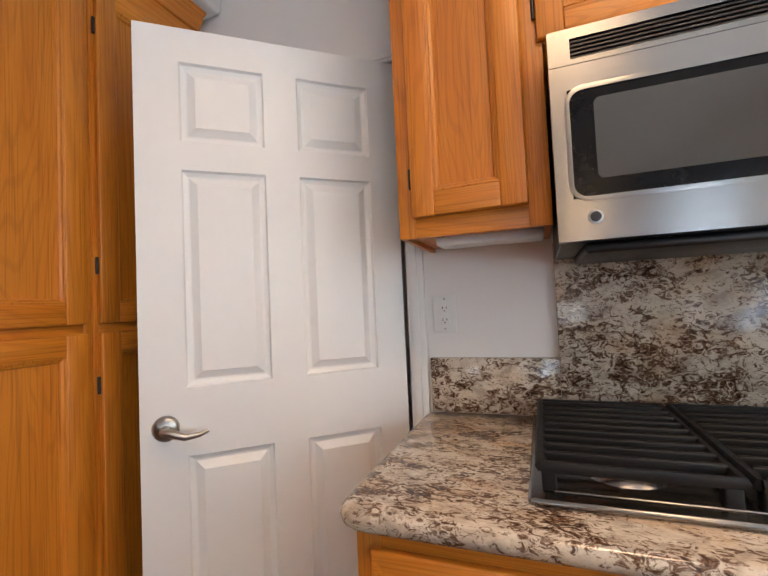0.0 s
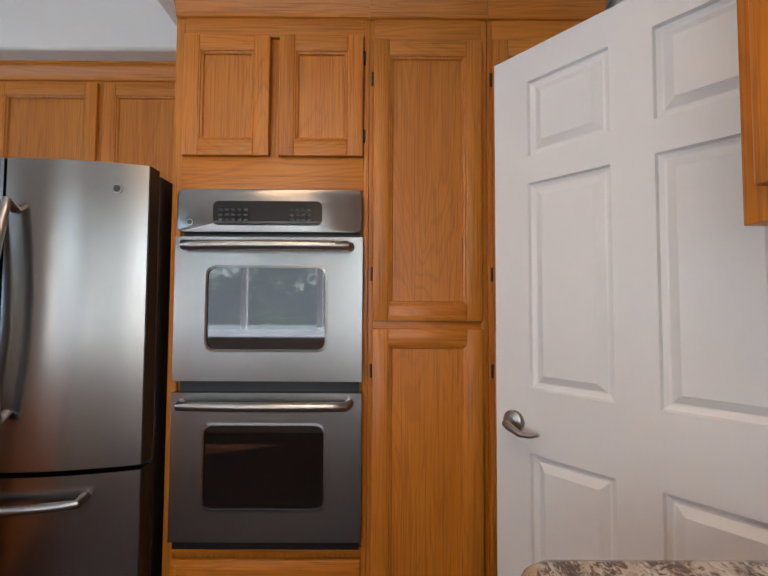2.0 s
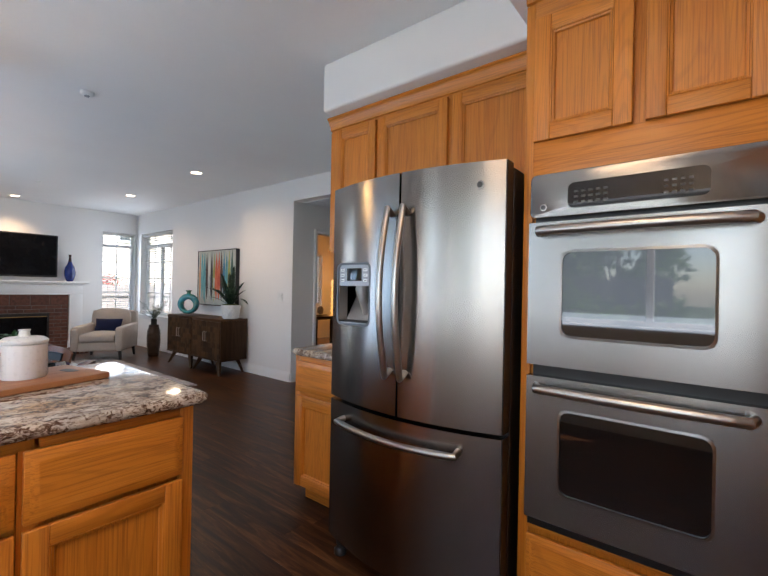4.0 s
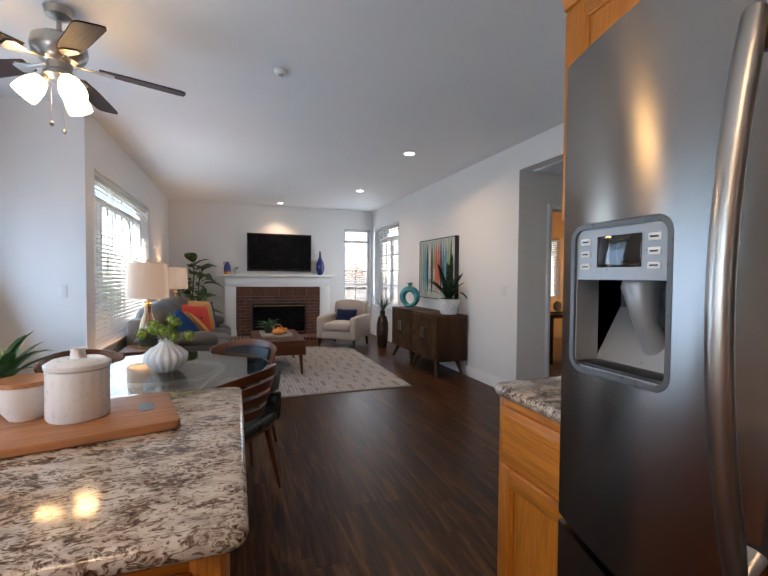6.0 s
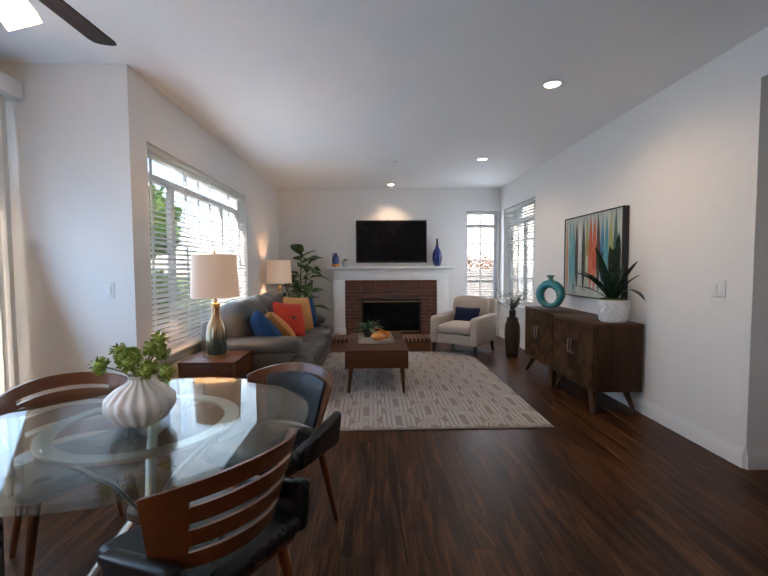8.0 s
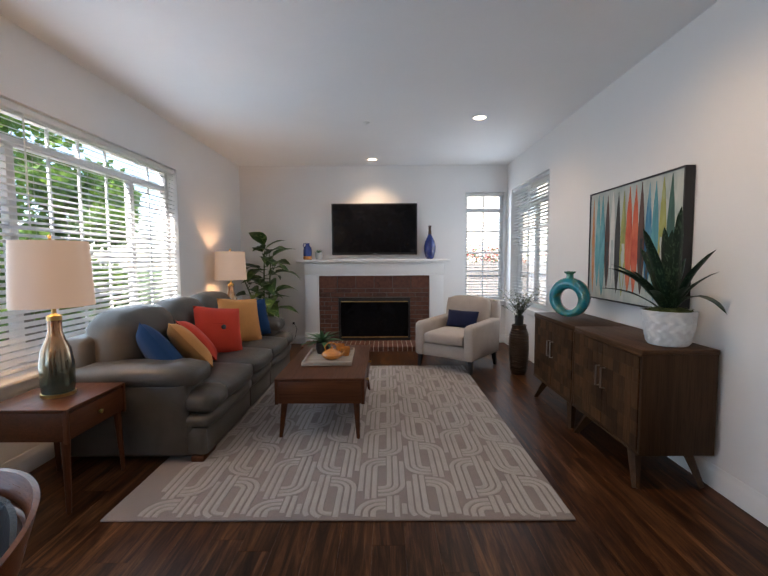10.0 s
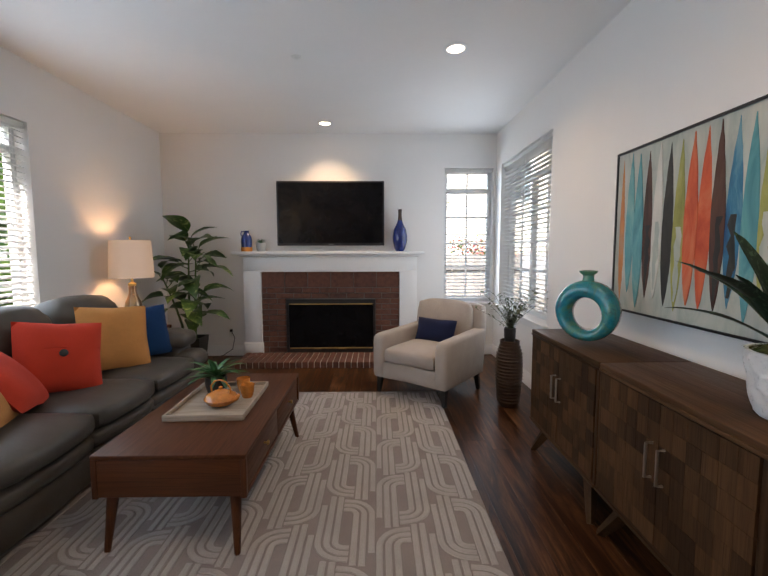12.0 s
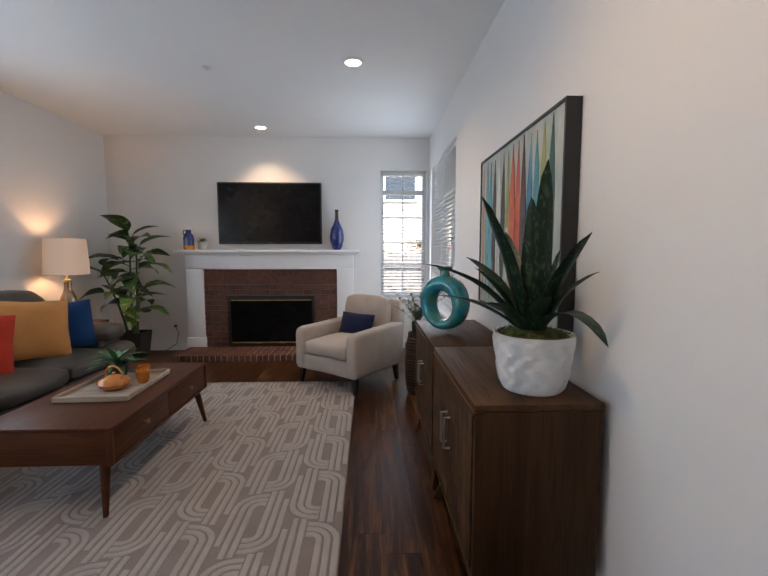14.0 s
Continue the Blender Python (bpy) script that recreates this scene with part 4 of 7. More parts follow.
def leather(name, color, rough=0.36):
    m, nt, b = shade(name)
    v = coords(nt)
    big = noise_tex(nt, v, 5.0, 5, 0.6, 0.6)
    vo = node(nt, "ShaderNodeTexVoronoi", Scale=260.0)
    nt.links.new(v, vo.inputs["Vector"])
    nt.links.new(ramp(nt, big, [(0.3, tuple(c * 0.78 for c in color)), (0.7, tuple(c * 1.18 for c in color))]), b.inputs["Base Color"])
    nt.links.new(ramp(nt, big, [(0.3, (rough * 0.85,) * 3), (0.7, (rough * 1.2,) * 3)]), b.inputs["Roughness"])
    b.inputs["Specular IOR Level"].default_value = 0.35
    add = nt.nodes.new("ShaderNodeMath")
    add.operation = "MULTIPLY_ADD"
    nt.links.new(big, add.inputs[0])
    add.inputs[1].default_value = 6.0
    nt.links.new(vo.outputs["Distance"], add.inputs[2])
    bump(nt, b, add.outputs[0], 0.25, 0.002)
    return m


SOFA = leather("grey_leather", (0.074, 0.067, 0.058), 0.36)
BLACKLEATHER = leather("black_leather", (0.014, 0.015, 0.018), 0.28)
CREAM, NAVY = weave("cream_upholstery", (0.42, 0.362, 0.315)), weave("navy_fabric", (0.010, 0.014, 0.045))
BLUE, OCHRE, CORAL = weave("blue_velvet", (0.006, 0.038, 0.12)), weave("ochre_knit", (0.52, 0.24, 0.075), 240, strength=0.6, dist=0.002), weave("coral_fabric", (0.50, 0.045, 0.022))
LINEN = glow("linen_shade", (1.0, 0.60, 0.34), 0.06, (0.46, 0.40, 0.34))
RUGBASE, RUGLINE = weave("rug_taupe", (0.26, 0.228, 0.215), 300, 0.95, strength=0.7, dist=0.003), weave("rug_ivory", (0.40, 0.37, 0.35), 260, 0.95, strength=0.7, dist=0.003)
CERAMIC_W = plain("white_ceramic", (0.74, 0.73, 0.71), 0.3, var=0.03, coat=0.2)
CERAMIC_G = plain("grey_ceramic", (0.42, 0.44, 0.43), 0.4, var=0.06)
ORANGE = plain("amber_glaze", (0.55, 0.20, 0.035), 0.18, var=0.3, scale=20, coat=0.4)
BLUEGLASS = plain("cobalt_glaze", (0.010, 0.025, 0.16), 0.10, var=0.4, scale=9, coat=0.6)
BRONZE = plain("bronze_glaze", (0.045, 0.022, 0.011), 0.3, 0.4, var=0.4, scale=14)
BLACKPOT = plain("black_pot", (0.02, 0.019, 0.017), 0.45, var=0.2)
SOIL = plain("soil", (0.035, 0.024, 0.015), 0.95, var=0.4, scale=60, bump_scale=90, bump_strength=0.8, bump_dist=0.006)
MOSS = plain("moss", (0.10, 0.115, 0.025), 0.95, var=0.5, scale=60, bump_scale=120, bump_strength=0.9, bump_dist=0.008)
STEM = plain("green_stem", (0.075, 0.12, 0.035), 0.5, var=0.25, scale=12)


def leaf_mat(name, dark, light, scale=40.0, amount=0.5):
    m, nt, b = shade(name)
    n = noise_tex(nt, coords(nt, (1, 0.45, 1)), scale, 4, 0.6, 0.8)
    nt.links.new(ramp(nt, n, [(amount, dark), (amount + 0.12, light)]), b.inputs["Base Color"])
    b.inputs["Roughness"].default_value = 0.38
    b.inputs["Subsurface Weight"].default_value = 0.0
    return m


DIEFF = leaf_mat("variegated_leaf", (0.038, 0.090, 0.018), (0.30, 0.36, 0.13), 22, 0.55)
SNAKE = leaf_mat("banded_leaf", (0.009, 0.024, 0.013), (0.045, 0.085, 0.048), 70, 0.52)
SNAKE.node_tree.nodes["Principled BSDF"].inputs["Specular IOR Level"].default_value = 0.25
AGAVE = leaf_mat("succulent_leaf", (0.05, 0.14, 0.05), (0.16, 0.28, 0.12), 20, 0.55)
EUCA = leaf_mat("dried_leaf", (0.06, 0.085, 0.035), (0.17, 0.16, 0.085), 60, 0.5)
GREENBALL = leaf_mat("lime_bloom", (0.15, 0.24, 0.02), (0.36, 0.46, 0.08), 120, 0.45)


def leaf(length, width, droop=0.5, fold=0.25, tip=2.0, n=8, wave=0.0):
    """A leaf from the origin along +y, drooping to -z, with a folded midrib."""
    b = bmesh.new()
    rows = []
    ang, y, z = 0.0, 0.0, 0.0
    for k in range(n + 1):
        t = k / n
        w = width / 2 * (math.sin(math.pi * min(1, 0.06 + t ** 0.75 * 0.94)) ** (1 / tip * 1.6) if k < n else 0.02)
        up = fold * w + wave * math.sin(t * 14) * w
        rows.append([b.verts.new((-w, y, z + up)), b.verts.new((-w * 0.5, y, z + up * 0.4)), b.verts.new((0, y, z)), b.verts.new((w * 0.5, y, z + up * 0.4)), b.verts.new((w, y, z + up))])
        ang = -droop * t * 1.6
        y, z = y + length / n * math.cos(ang), z + length / n * math.sin(ang)
    for p, q in zip(rows, rows[1:]):
        for k in range(4):
            b.faces.new((p[k], p[k + 1], q[k + 1], q[k]))
    return b


def aim(at_, azimuth, rise, roll=0):
    """A pose at a place whose +y points to the azimuth, lifted by rise degrees."""
    return pose(*at_, 0, 0, azimuth - 90) @ pose(0, 0, 0, rise, 0, 0) @ pose(0, 0, 0, 0, roll, 0)


# ---- dining nook ----
TX, TY, TZ, TR = 1.143, -2.04, 0.712, 0.628
table = thing("dining_table", "round dining table of thick clear glass on steel legs", "table", at(TX, TY, 0))
part("tabletop", lathe([(0, TZ - 0.012), (TR - 0.004, TZ - 0.012), (TR, TZ - 0.009), (TR, TZ - 0.006), (TR - 0.028, TZ), (0, TZ)], 96), TABLEGLASS, table, "bevelled clear glass top", soft=False)
for k in range(3):
    a = math.tau * k / 3 + 0.9
    ca, sa = math.cos(a), math.sin(a)
    pts = [(0.40 * ca, 0.40 * sa, 0.012), (0.30 * ca, 0.30 * sa, 0.10), (0.14 * ca, 0.14 * sa, 0.26), (0.04 * ca, 0.04 * sa, 0.36), (0.12 * ca, 0.12 * sa, 0.50), (0.26 * ca, 0.26 * sa, 0.63), (0.33 * ca, 0.33 * sa, 0.698)]
    part("leg", tube(pts, 0.020, 8, flat=0.45), NICKEL, table, "brushed steel curved leg")
part("hub", lathe([(0.03, 0.33), (0.075, 0.335), (0.075, 0.365), (0.03, 0.37), (0.03, 0.33)], 24), NICKEL, table)
part("support_ring", lathe([(0.29, 0.688), (0.345, 0.688), (0.345, 0.699), (0.29, 0.699), (0.29, 0.688)], 48), NICKEL, table, "flat steel ring under the glass")


def shell(f, us, vs, keep, t):
    """A curved board: f(u, v) gives place and outward normal; keep masks its cells; t is its thickness."""
    b = bmesh.new()
    memo = {}

    def vert(i, j, s):
        if (i, j, s) not in memo:
            p, n = f(us[i], vs[j])
            memo[i, j, s] = b.verts.new(Vector(p) + Vector(n) * t * s)
        return memo[i, j, s]
    on = lambda i, j: 0 <= i < len(us) - 1 and 0 <= j < len(vs) - 1 and keep((us[i] + us[i + 1]) / 2, (vs[j] + vs[j + 1]) / 2)
    for i in range(len(us) - 1):
        for j in range(len(vs) - 1):
            if not on(i, j):
                continue
            for s in (0, 1):
                b.faces.new([vert(a, c, s) for a, c in ((i, j), (i + 1, j), (i + 1, j + 1), (i, j + 1))])
            for ok, e in ((on(i - 1, j), ((i, j), (i, j + 1))), (on(i + 1, j), ((i + 1, j), (i + 1, j + 1))), (on(i, j - 1), ((i, j), (i + 1, j))), (on(i, j + 1), ((i, j + 1), (i + 1, j + 1)))):
                if not ok:
                    b.faces.new((vert(*e[0], 0), vert(*e[1], 0), vert(*e[1], 1), vert(*e[0], 1)))
    bmesh.ops.recalc_face_normals(b, faces=b.faces[:])
    return b


def back_at(u, v):
    """The chair back: u from side to side in radians, v the height share."""
    z = 0.50 + 0.285 * v
    r = 0.215 + 0.055 * v
    n = Vector((math.sin(u), -math.cos(u) * 0.8, 0)).normalized()
    drop = 0.05 * (abs(u) / 1.15) ** 2 * v
    return Vector((r * math.sin(u) * 1.02, 0.02 - r * 0.92 * math.cos(u) - 0.03 * v, z - drop)), n


def dining_chair(label, m, padded):
    c = thing("dining_chair", label, "chair", m, "chairs round the glass table")
    us = [-1.2 + 2.4 * k / 26 for k in range(27)]
    vs = [0.0, 0.08, 0.19, 0.27, 0.35, 0.46, 0.54, 0.62, 0.73, 0.80, 0.9, 1.0]
    slot = lambda u, v: abs(u) < 0.70 and (0.19 < v < 0.27 or 0.46 < v < 0.54 or 0.73 < v < 0.80)
    part("backrest", shell(back_at, us, vs, lambda u, v: not slot(u, v), 0.012), BENT_X, c, "bent walnut plywood back with three slots")
    if padded:
        part("back_pad", shell(lambda u, v: (back_at(u, v)[0] - back_at(u, v)[1] * (0.004 + 0.016 * (1 - (u / 0.8) ** 4)), -back_at(u, v)[1]), [-0.8 + 1.6 * k / 16 for k in range(17)], [0.02 + 0.84 * k / 8 for k in range(9)], lambda u, v: True, 0.012), BLACKLEATHER, c, "black leather back pad")
    part("seat", box(-0.225, 0.225, -0.20, 0.235, 0.405, 0.475, 0.03, 4), BLACKLEATHER, c, "black leather seat")
    for s in (-1, 1):
        wb = box(0.196, 0.248, -0.205, 0.13, 0.41, 0.585, 0.022, 4)
        for v in wb.verts:
            v.co.x = s * (v.co.x + 0.10 * (v.co.z - 0.41))
            if v.co.z > 0.48:
                v.co.z -= 0.24 * (v.co.y + 0.205) * (v.co.z - 0.48) / 0.105
        bmesh.ops.recalc_face_normals(wb, faces=wb.faces[:])
        part("side_wing", wb, BLACKLEATHER, c, "black leather side wing")
    part("seat_frame", box(-0.20, 0.20, -0.18, 0.20, 0.385, 0.41, 0.006), BENT_X, c)
    for x, y in ((-1, -1), (1, -1), (-1, 1), (1, 1)):
        part("leg", tube([(x * 0.16, y * 0.15, 0.395), (x * 0.215, y * 0.21, 0.0)], [0.021, 0.011], 10), BENT_Z, c)
    return c


def facing(x, y, fx, fy):
    return at(x, y, 0, math.degrees(math.atan2(fy, fx)) - 90)


dining_chair("walnut bentwood chair with black leather seat beside the island", facing(0.775, -1.70, 0.84, -0.54), False)
dining_chair("walnut bentwood chair with padded back facing the island", facing(0.73, -2.40, 0.45, 0.89), True)
dining_chair("walnut bentwood chair with slotted back near the patio door", facing(1.585, -2.275, -0.70, 0.70), False)
dining_chair("walnut bentwood chair pushed in between table and island", facing(1.56, -1.52, -0.75, -0.66), False)

# vase with green blooms
vase = thing("table_vase", "white ribbed ceramic vase with green allium blooms", "vase", at(1.13, -1.985, TZ + 0.001))
rib = lambda a, z: 1 + 0.045 * math.cos(17 * a + 5 * z)
part("body", lathe([(0, 0), (0.055, 0), (0.085, 0.02), (0.118, 0.07), (0.115, 0.105), (0.08, 0.138), (0.045, 0.158), (0.035, 0.174), (0.042, 0.188), (0.037, 0.188), (0.03, 0.172), (0.03, 0.1), (0, 0.1)], 102, flute=rib), CERAMIC_W, vase)
rnd = random.Random(4)
for k in range(13):
    a, r, h = rnd.uniform(0, math.tau), rnd.uniform(0.04, 0.17), rnd.uniform(0.21, 0.30)
    top = Vector((r * math.cos(a), r * math.sin(a), h))
    part("stalk", tube([(0, 0, 0.15), (top.x * 0.4, top.y * 0.4, 0.2), top], 0.0025, 5), STEM, vase)
    b = bmesh.new()
    for q in range(90):
        d = Vector((rnd.gauss(0, 1), rnd.gauss(0, 1), rnd.gauss(0, 1))).normalized()
        s = d.orthogonal().normalized() * 0.0032
        o = 0.034 * rnd.uniform(0.8, 1.1)
        b.faces.new([b.verts.new(p) for p in (d * 0.008, d * o + s, d * o * 1.08, d * o - s)])
    bmesh.ops.create_icosphere(b, subdivisions=2, radius=0.024)
    part("bloom", b, GREENBALL, vase, "spiky lime green bloom", at(*top))

# ceiling fan
FX, FY = 1.63, -1.95
fan = thing("ceiling_fan", "ceiling fan with dark wood blades and three lit shades", "ceiling fan", at(FX, FY, 0))
part("canopy", lathe([(0, 2.718), (0.07, 2.718), (0.06, 2.68), (0.02, 2.66), (0, 2.66)], 28), NICKEL, fan)
part("downrod", lathe([(0.012, 2.55), (0.012, 2.67)], 12), NICKEL, fan)
part("motor", lathe([(0, 2.575), (0.09, 2.57), (0.125, 2.545), (0.13, 2.50), (0.12, 2.47), (0.095, 2.455), (0.09, 2.44), (0.06, 2.43), (0.055, 2.39), (0.075, 2.375), (0.075, 2.355), (0.04, 2.335), (0, 2.33)], 40, flute=lambda a, z: 1 + (0.03 * math.cos(24 * a) if 2.44 < z < 2.475 else 0)), NICKEL, fan, "brushed nickel motor housing")
for k in range(5):
    a = 191 + 72 * k
    m = pose(0, 0, 2.435, 0, 0, a) @ pose(0, 0, 0, 10, 3.7, 0)
    arm = part("blade_arm", box(0.075, 0.20, -0.014, 0.014, -0.004, 0.004, 0.003, bm=prism([(0.16, -0.02), (0.22, -0.045), (0.25, -0.03), (0.25, 0.03), (0.22, 0.045), (0.16, 0.02)], -0.003, 0.004, plane="xy")), NICKEL, fan, "", m)
    part("blade", prism([(0.18, -0.045), (0.30, -0.062), (0.585, -0.068), (0.61, -0.058), (0.618, -0.03), (0.618, 0.03), (0.61, 0.058), (0.585, 0.068), (0.30, 0.062), (0.18, 0.045)], 0.005, 0.012, plane="xy"), FANWOOD, arm, "dark walnut fan blade")
for k in range(3):
    a = radians(60 + 120 * k + 191)
    m = pose(0.075 * math.cos(a), 0.075 * math.sin(a), 2.335, 0, 0, math.degrees(a)) @ pose(0, 0, 0, 0, -38, 0)
    sh = part("shade", lathe([(0.018, 0.0), (0.035, -0.008), (0.052, -0.045), (0.062, -0.10), (0.060, -0.135), (0.056, -0.135), (0.05, -0.05), (0.018, -0.006)], 24), FROST, fan, "lit frosted glass shade", m)
    part("fitter", lathe([(0, 0.02), (0.02, 0.02), (0.024, -0.004), (0, -0.004)], 16), NICKEL, fan, "", m)
for dx, dy, z in ((0.03, 0.03, 2.10), (-0.03, 0.04, 2.06)):
    ch = part("pull_chain", tube([(dx, dy, 2.335), (dx, dy, z + 0.01)], 0.0012, 5), NICKEL, fan)
    part("pull_bob", lathe([(0, 0), (0.009, 0.008), (0.011, 0.018), (0.004, 0.03), (0, 0.03)], 12), NICKEL, ch, "", at(dx, dy, z - 0.02))

# ---- living room ----
rug = thing("rug", "taupe and ivory rug with raised interlocking loop pattern", "rug", at(0, 0, 0))
part("rug_base", box(-1.205, 1.16, -6.64, -3.643, 0.0005, 0.010, 0.004), RUGBASE, rug)

sofa = thing("sofa", "grey leather three seat sofa under the east window", "sofa", at(0.93, -4.22, 0, -90))
# local: x runs along the sofa away from the dining side, y to the window
SL = 2.34
part("base", box(0.01, SL - 0.01, 0.03, 0.90, 0.045, 0.30, 0.03, 3), SOFA, sofa)
for x in (0.06, SL - 0.16):
    for y in (-0.03, 0.82):
        part("foot", box(x - 0.05, x + 0.15, y, y + 0.08, 0.013 if y < 0 else 0.0, 0.05, 0.004), WALNUT_X, sofa, "dark wooden block foot")


def bolster(x0, x1, y0, y1, z0, z1, r, crown_=0.02):
    """A stuffed block with soft edges and swelling faces."""
    b = box(x0, x1, y0, y1, z0, z1)
    bmesh.ops.subdivide_edges(b, edges=b.edges[:], cuts=5, use_grid_fill=True)
    c, h = Vector(((x0 + x1) / 2, (y0 + y1) / 2, (z0 + z1) / 2)), Vector(((x1 - x0) / 2, (y1 - y0) / 2, (z1 - z0) / 2))
    for v in b.verts:
        q = [(v.co[k] - c[k]) / h[k] for k in range(3)]
        inner = [max(-(h[k] - r), min(h[k] - r, q[k] * h[k])) if h[k] > r else 0 for k in range(3)]
        d = Vector([q[k] * h[k] - inner[k] for k in range(3)])
        if d.length > 0:
            d = d.normalized() * r
        v.co = c + Vector(inner) + d
        for k in range(3):
            o = [i for i in range(3) if i != k]
            s = (1 - q[o[0]] ** 2) * (1 - q[o[1]] ** 2)
            if abs(q[k]) > 0.99:
                v.co[k] += math.copysign(crown_ * s, q[k])
        v.co.z += 0.004 * math.sin(9 * v.co.x + 5 * v.co.y)
    return b


AW = 0.27
for k in range(3):
    a, c = AW + k * (SL - 2 * AW) / 3, AW + (k + 1) * (SL - 2 * AW) / 3
    e0, e1 = (0.012 - AW if k == 0 else 0), (AW - 0.012 if k == 2 else 0)
    part("front_panel", bolster(a + 0.002 + e0, c - 0.002 + e1, -0.06, 0.10, 0.05, 0.235, 0.025, 0.008), SOFA, sofa)
    part("front_roll", bolster(a + 0.002 + e0, c - 0.002 + e1, -0.085, 0.13, 0.22, 0.325, 0.045, 0.012), SOFA, sofa)
    part("seat_cushion", bolster(a + 0.002, c - 0.002, -0.10, 0.68, 0.315, 0.455, 0.055, 0.022), SOFA, sofa)
    if e0 or e1:
        part("seat_end", bolster(a + e0 if e0 else c - 0.03, a + 0.03 if e0 else c + e1, -0.10, 0.12, 0.315, 0.452, 0.055, 0.012), SOFA, sofa)
    part("back_cushion", bolster(a - (0.1 if k == 0 else 0) + 0.002, c + (0.1 if k == 2 else 0) - 0.002, 0.52, 0.86, 0.44, 0.93, 0.12, 0.035), SOFA, sofa)
part("back_frame", box(0.05, SL - 0.05, 0.72, 0.92, 0.05, 0.80, 0.05, 3), SOFA, sofa)
for x0 in (0.0, SL - AW):
    part("arm", box(x0 - 0.004, x0 + AW + 0.004, 0.06, 0.88, 0.045, 0.53, 0.035, 4), SOFA, sofa)
    part("arm_pillow", bolster(x0 - 0.016, x0 + AW + 0.016, 0.0, 0.84, 0.475, 0.632, 0.07, 0.008), SOFA, sofa)


def cushion(name, label, mat, at_, w, h, t, yaw, lean, roll=0, button=False):
    """A square throw cushion standing on its edge, leaning back."""
    c = thing(name, label, "cushion", pose(*at_, 0, 0, yaw) @ pose(0, 0, 0, lean, 0, 0) @ pose(0, 0, 0, 0, roll, 0), "throw cushions on the sofa")
    part("cover", pad(w, h, t, 0.55, 14), mat, c, "", pose(0, 0, h / 2, 90))
    if button:
        part("button", lathe([(0, 0), (0.022, 0), (0.022, 0.006), (0.012, 0.010), (0, 0.008)], 18), BLACK, c, "large dark button", pose(0, -t / 2 - 0.001, h * 0.52, 90))
        part("seam", tube([(-w * 0.44, -t * 0.22, h * 0.60), (-w * 0.2, -t * 0.44, h * 0.6), (0, -t * 0.505, h * 0.60), (w * 0.2, -t * 0.44, h * 0.6), (w * 0.44, -t * 0.22, h * 0.60)], 0.004, 6), mat, c)
    return c


cushion("throw_cushion", "deep blue velvet cushion lying against the arm", BLUE, (1.19, -4.58, 0.46), 0.50, 0.46, 0.17, -44, -32, 22)
cushion("throw_cushion", "ochre woven cushion leaning on the blue one", OCHRE, (1.10, -4.85, 0.468), 0.45, 0.45, 0.16, -52, -38, 16)
cushion("throw_cushion", "coral red cushion behind the ochre one", CORAL, (1.15, -5.09, 0.470), 0.44, 0.44, 0.15, -58, -40, 14)
cushion("throw_cushion", "coral red cushion with a large dark button", CORAL, (1.20, -5.30, 0.470), 0.45, 0.43, 0.16, -126, -20, 9, True)
cushion("throw_cushion", "ochre knitted cushion leaning on the sofa back", OCHRE, (1.17, -5.80, 0.468), 0.46, 0.46, 0.15, -126, -18, 5)
cushion("throw_cushion", "deep blue velvet cushion beside the far arm", BLUE, (1.15, -6.13, 0.468), 0.42, 0.40, 0.14, -130, -14, -3)

# tables
ctab = thing("coffee_table", "dark walnut coffee table with two drawers on tapered legs", "coffee table", at(-0.10, -5.745, 0))
part("top", box(-0.012, 0.632, 0, 1.17, 0.432, 0.452, 0.003), WALNUT_Y, ctab)
part("case", box(0.012, 0.61, 0.015, 1.155, 0.285, 0.432), WALNUT_Y, ctab)
for x0, x1, y0, y1 in ((-0.012, 0.012, 0, 0.025), (-0.012, 0.012, 1.145, 1.17), (0.608, 0.632, 0, 0.025), (0.608, 0.632, 1.145, 1.17)):
    part("corner_post", box(x0, x1, y0, y1, 0.262, 0.434, 0.003), WALNUT_Z, ctab)
part("end_panel", box(0.012, 0.608, 1.148, 1.166, 0.268, 0.432, 0.002), WALNUT_X, ctab)
part("end_panel", box(0.012, 0.608, 0.004, 0.02, 0.268, 0.432, 0.002), WALNUT_X, ctab)
part("bottom_rail", box(-0.010, 0.012, 0.025, 1.145, 0.262, 0.277, 0.002), WALNUT_Y, ctab)
for y0, y1 in ((0.03, 0.583), (0.587, 1.14)):
    d = part("drawer", box(-0.004, 0.014, y0, y1, 0.282, 0.428, 0.002), WALNUT_Y, ctab)
    part("knob", lathe([(0, 0), (0.005, 0), (0.005, 0.012), (0.012, 0.018), (0.010, 0.026), (0, 0.027)], 16), BRASS, d, "small brass knob", pose(-0.004, (y0 + y1) / 2, 0.36, 0, -90, 0))
for (x, y), (fx, fy) in (((0.05, 1.12), (0.035, 1.165)), ((0.57, 1.12), (0.60, 1.14)), ((0.05, 0.07), (0.0, 0.035)), ((0.57, 0.07), (0.60, 0.03))):
    part("leg", tube([(x, y, 0.285), (fx, fy, 0.0105)], [0.026, 0.013], 12), WALNUT_Z, ctab)


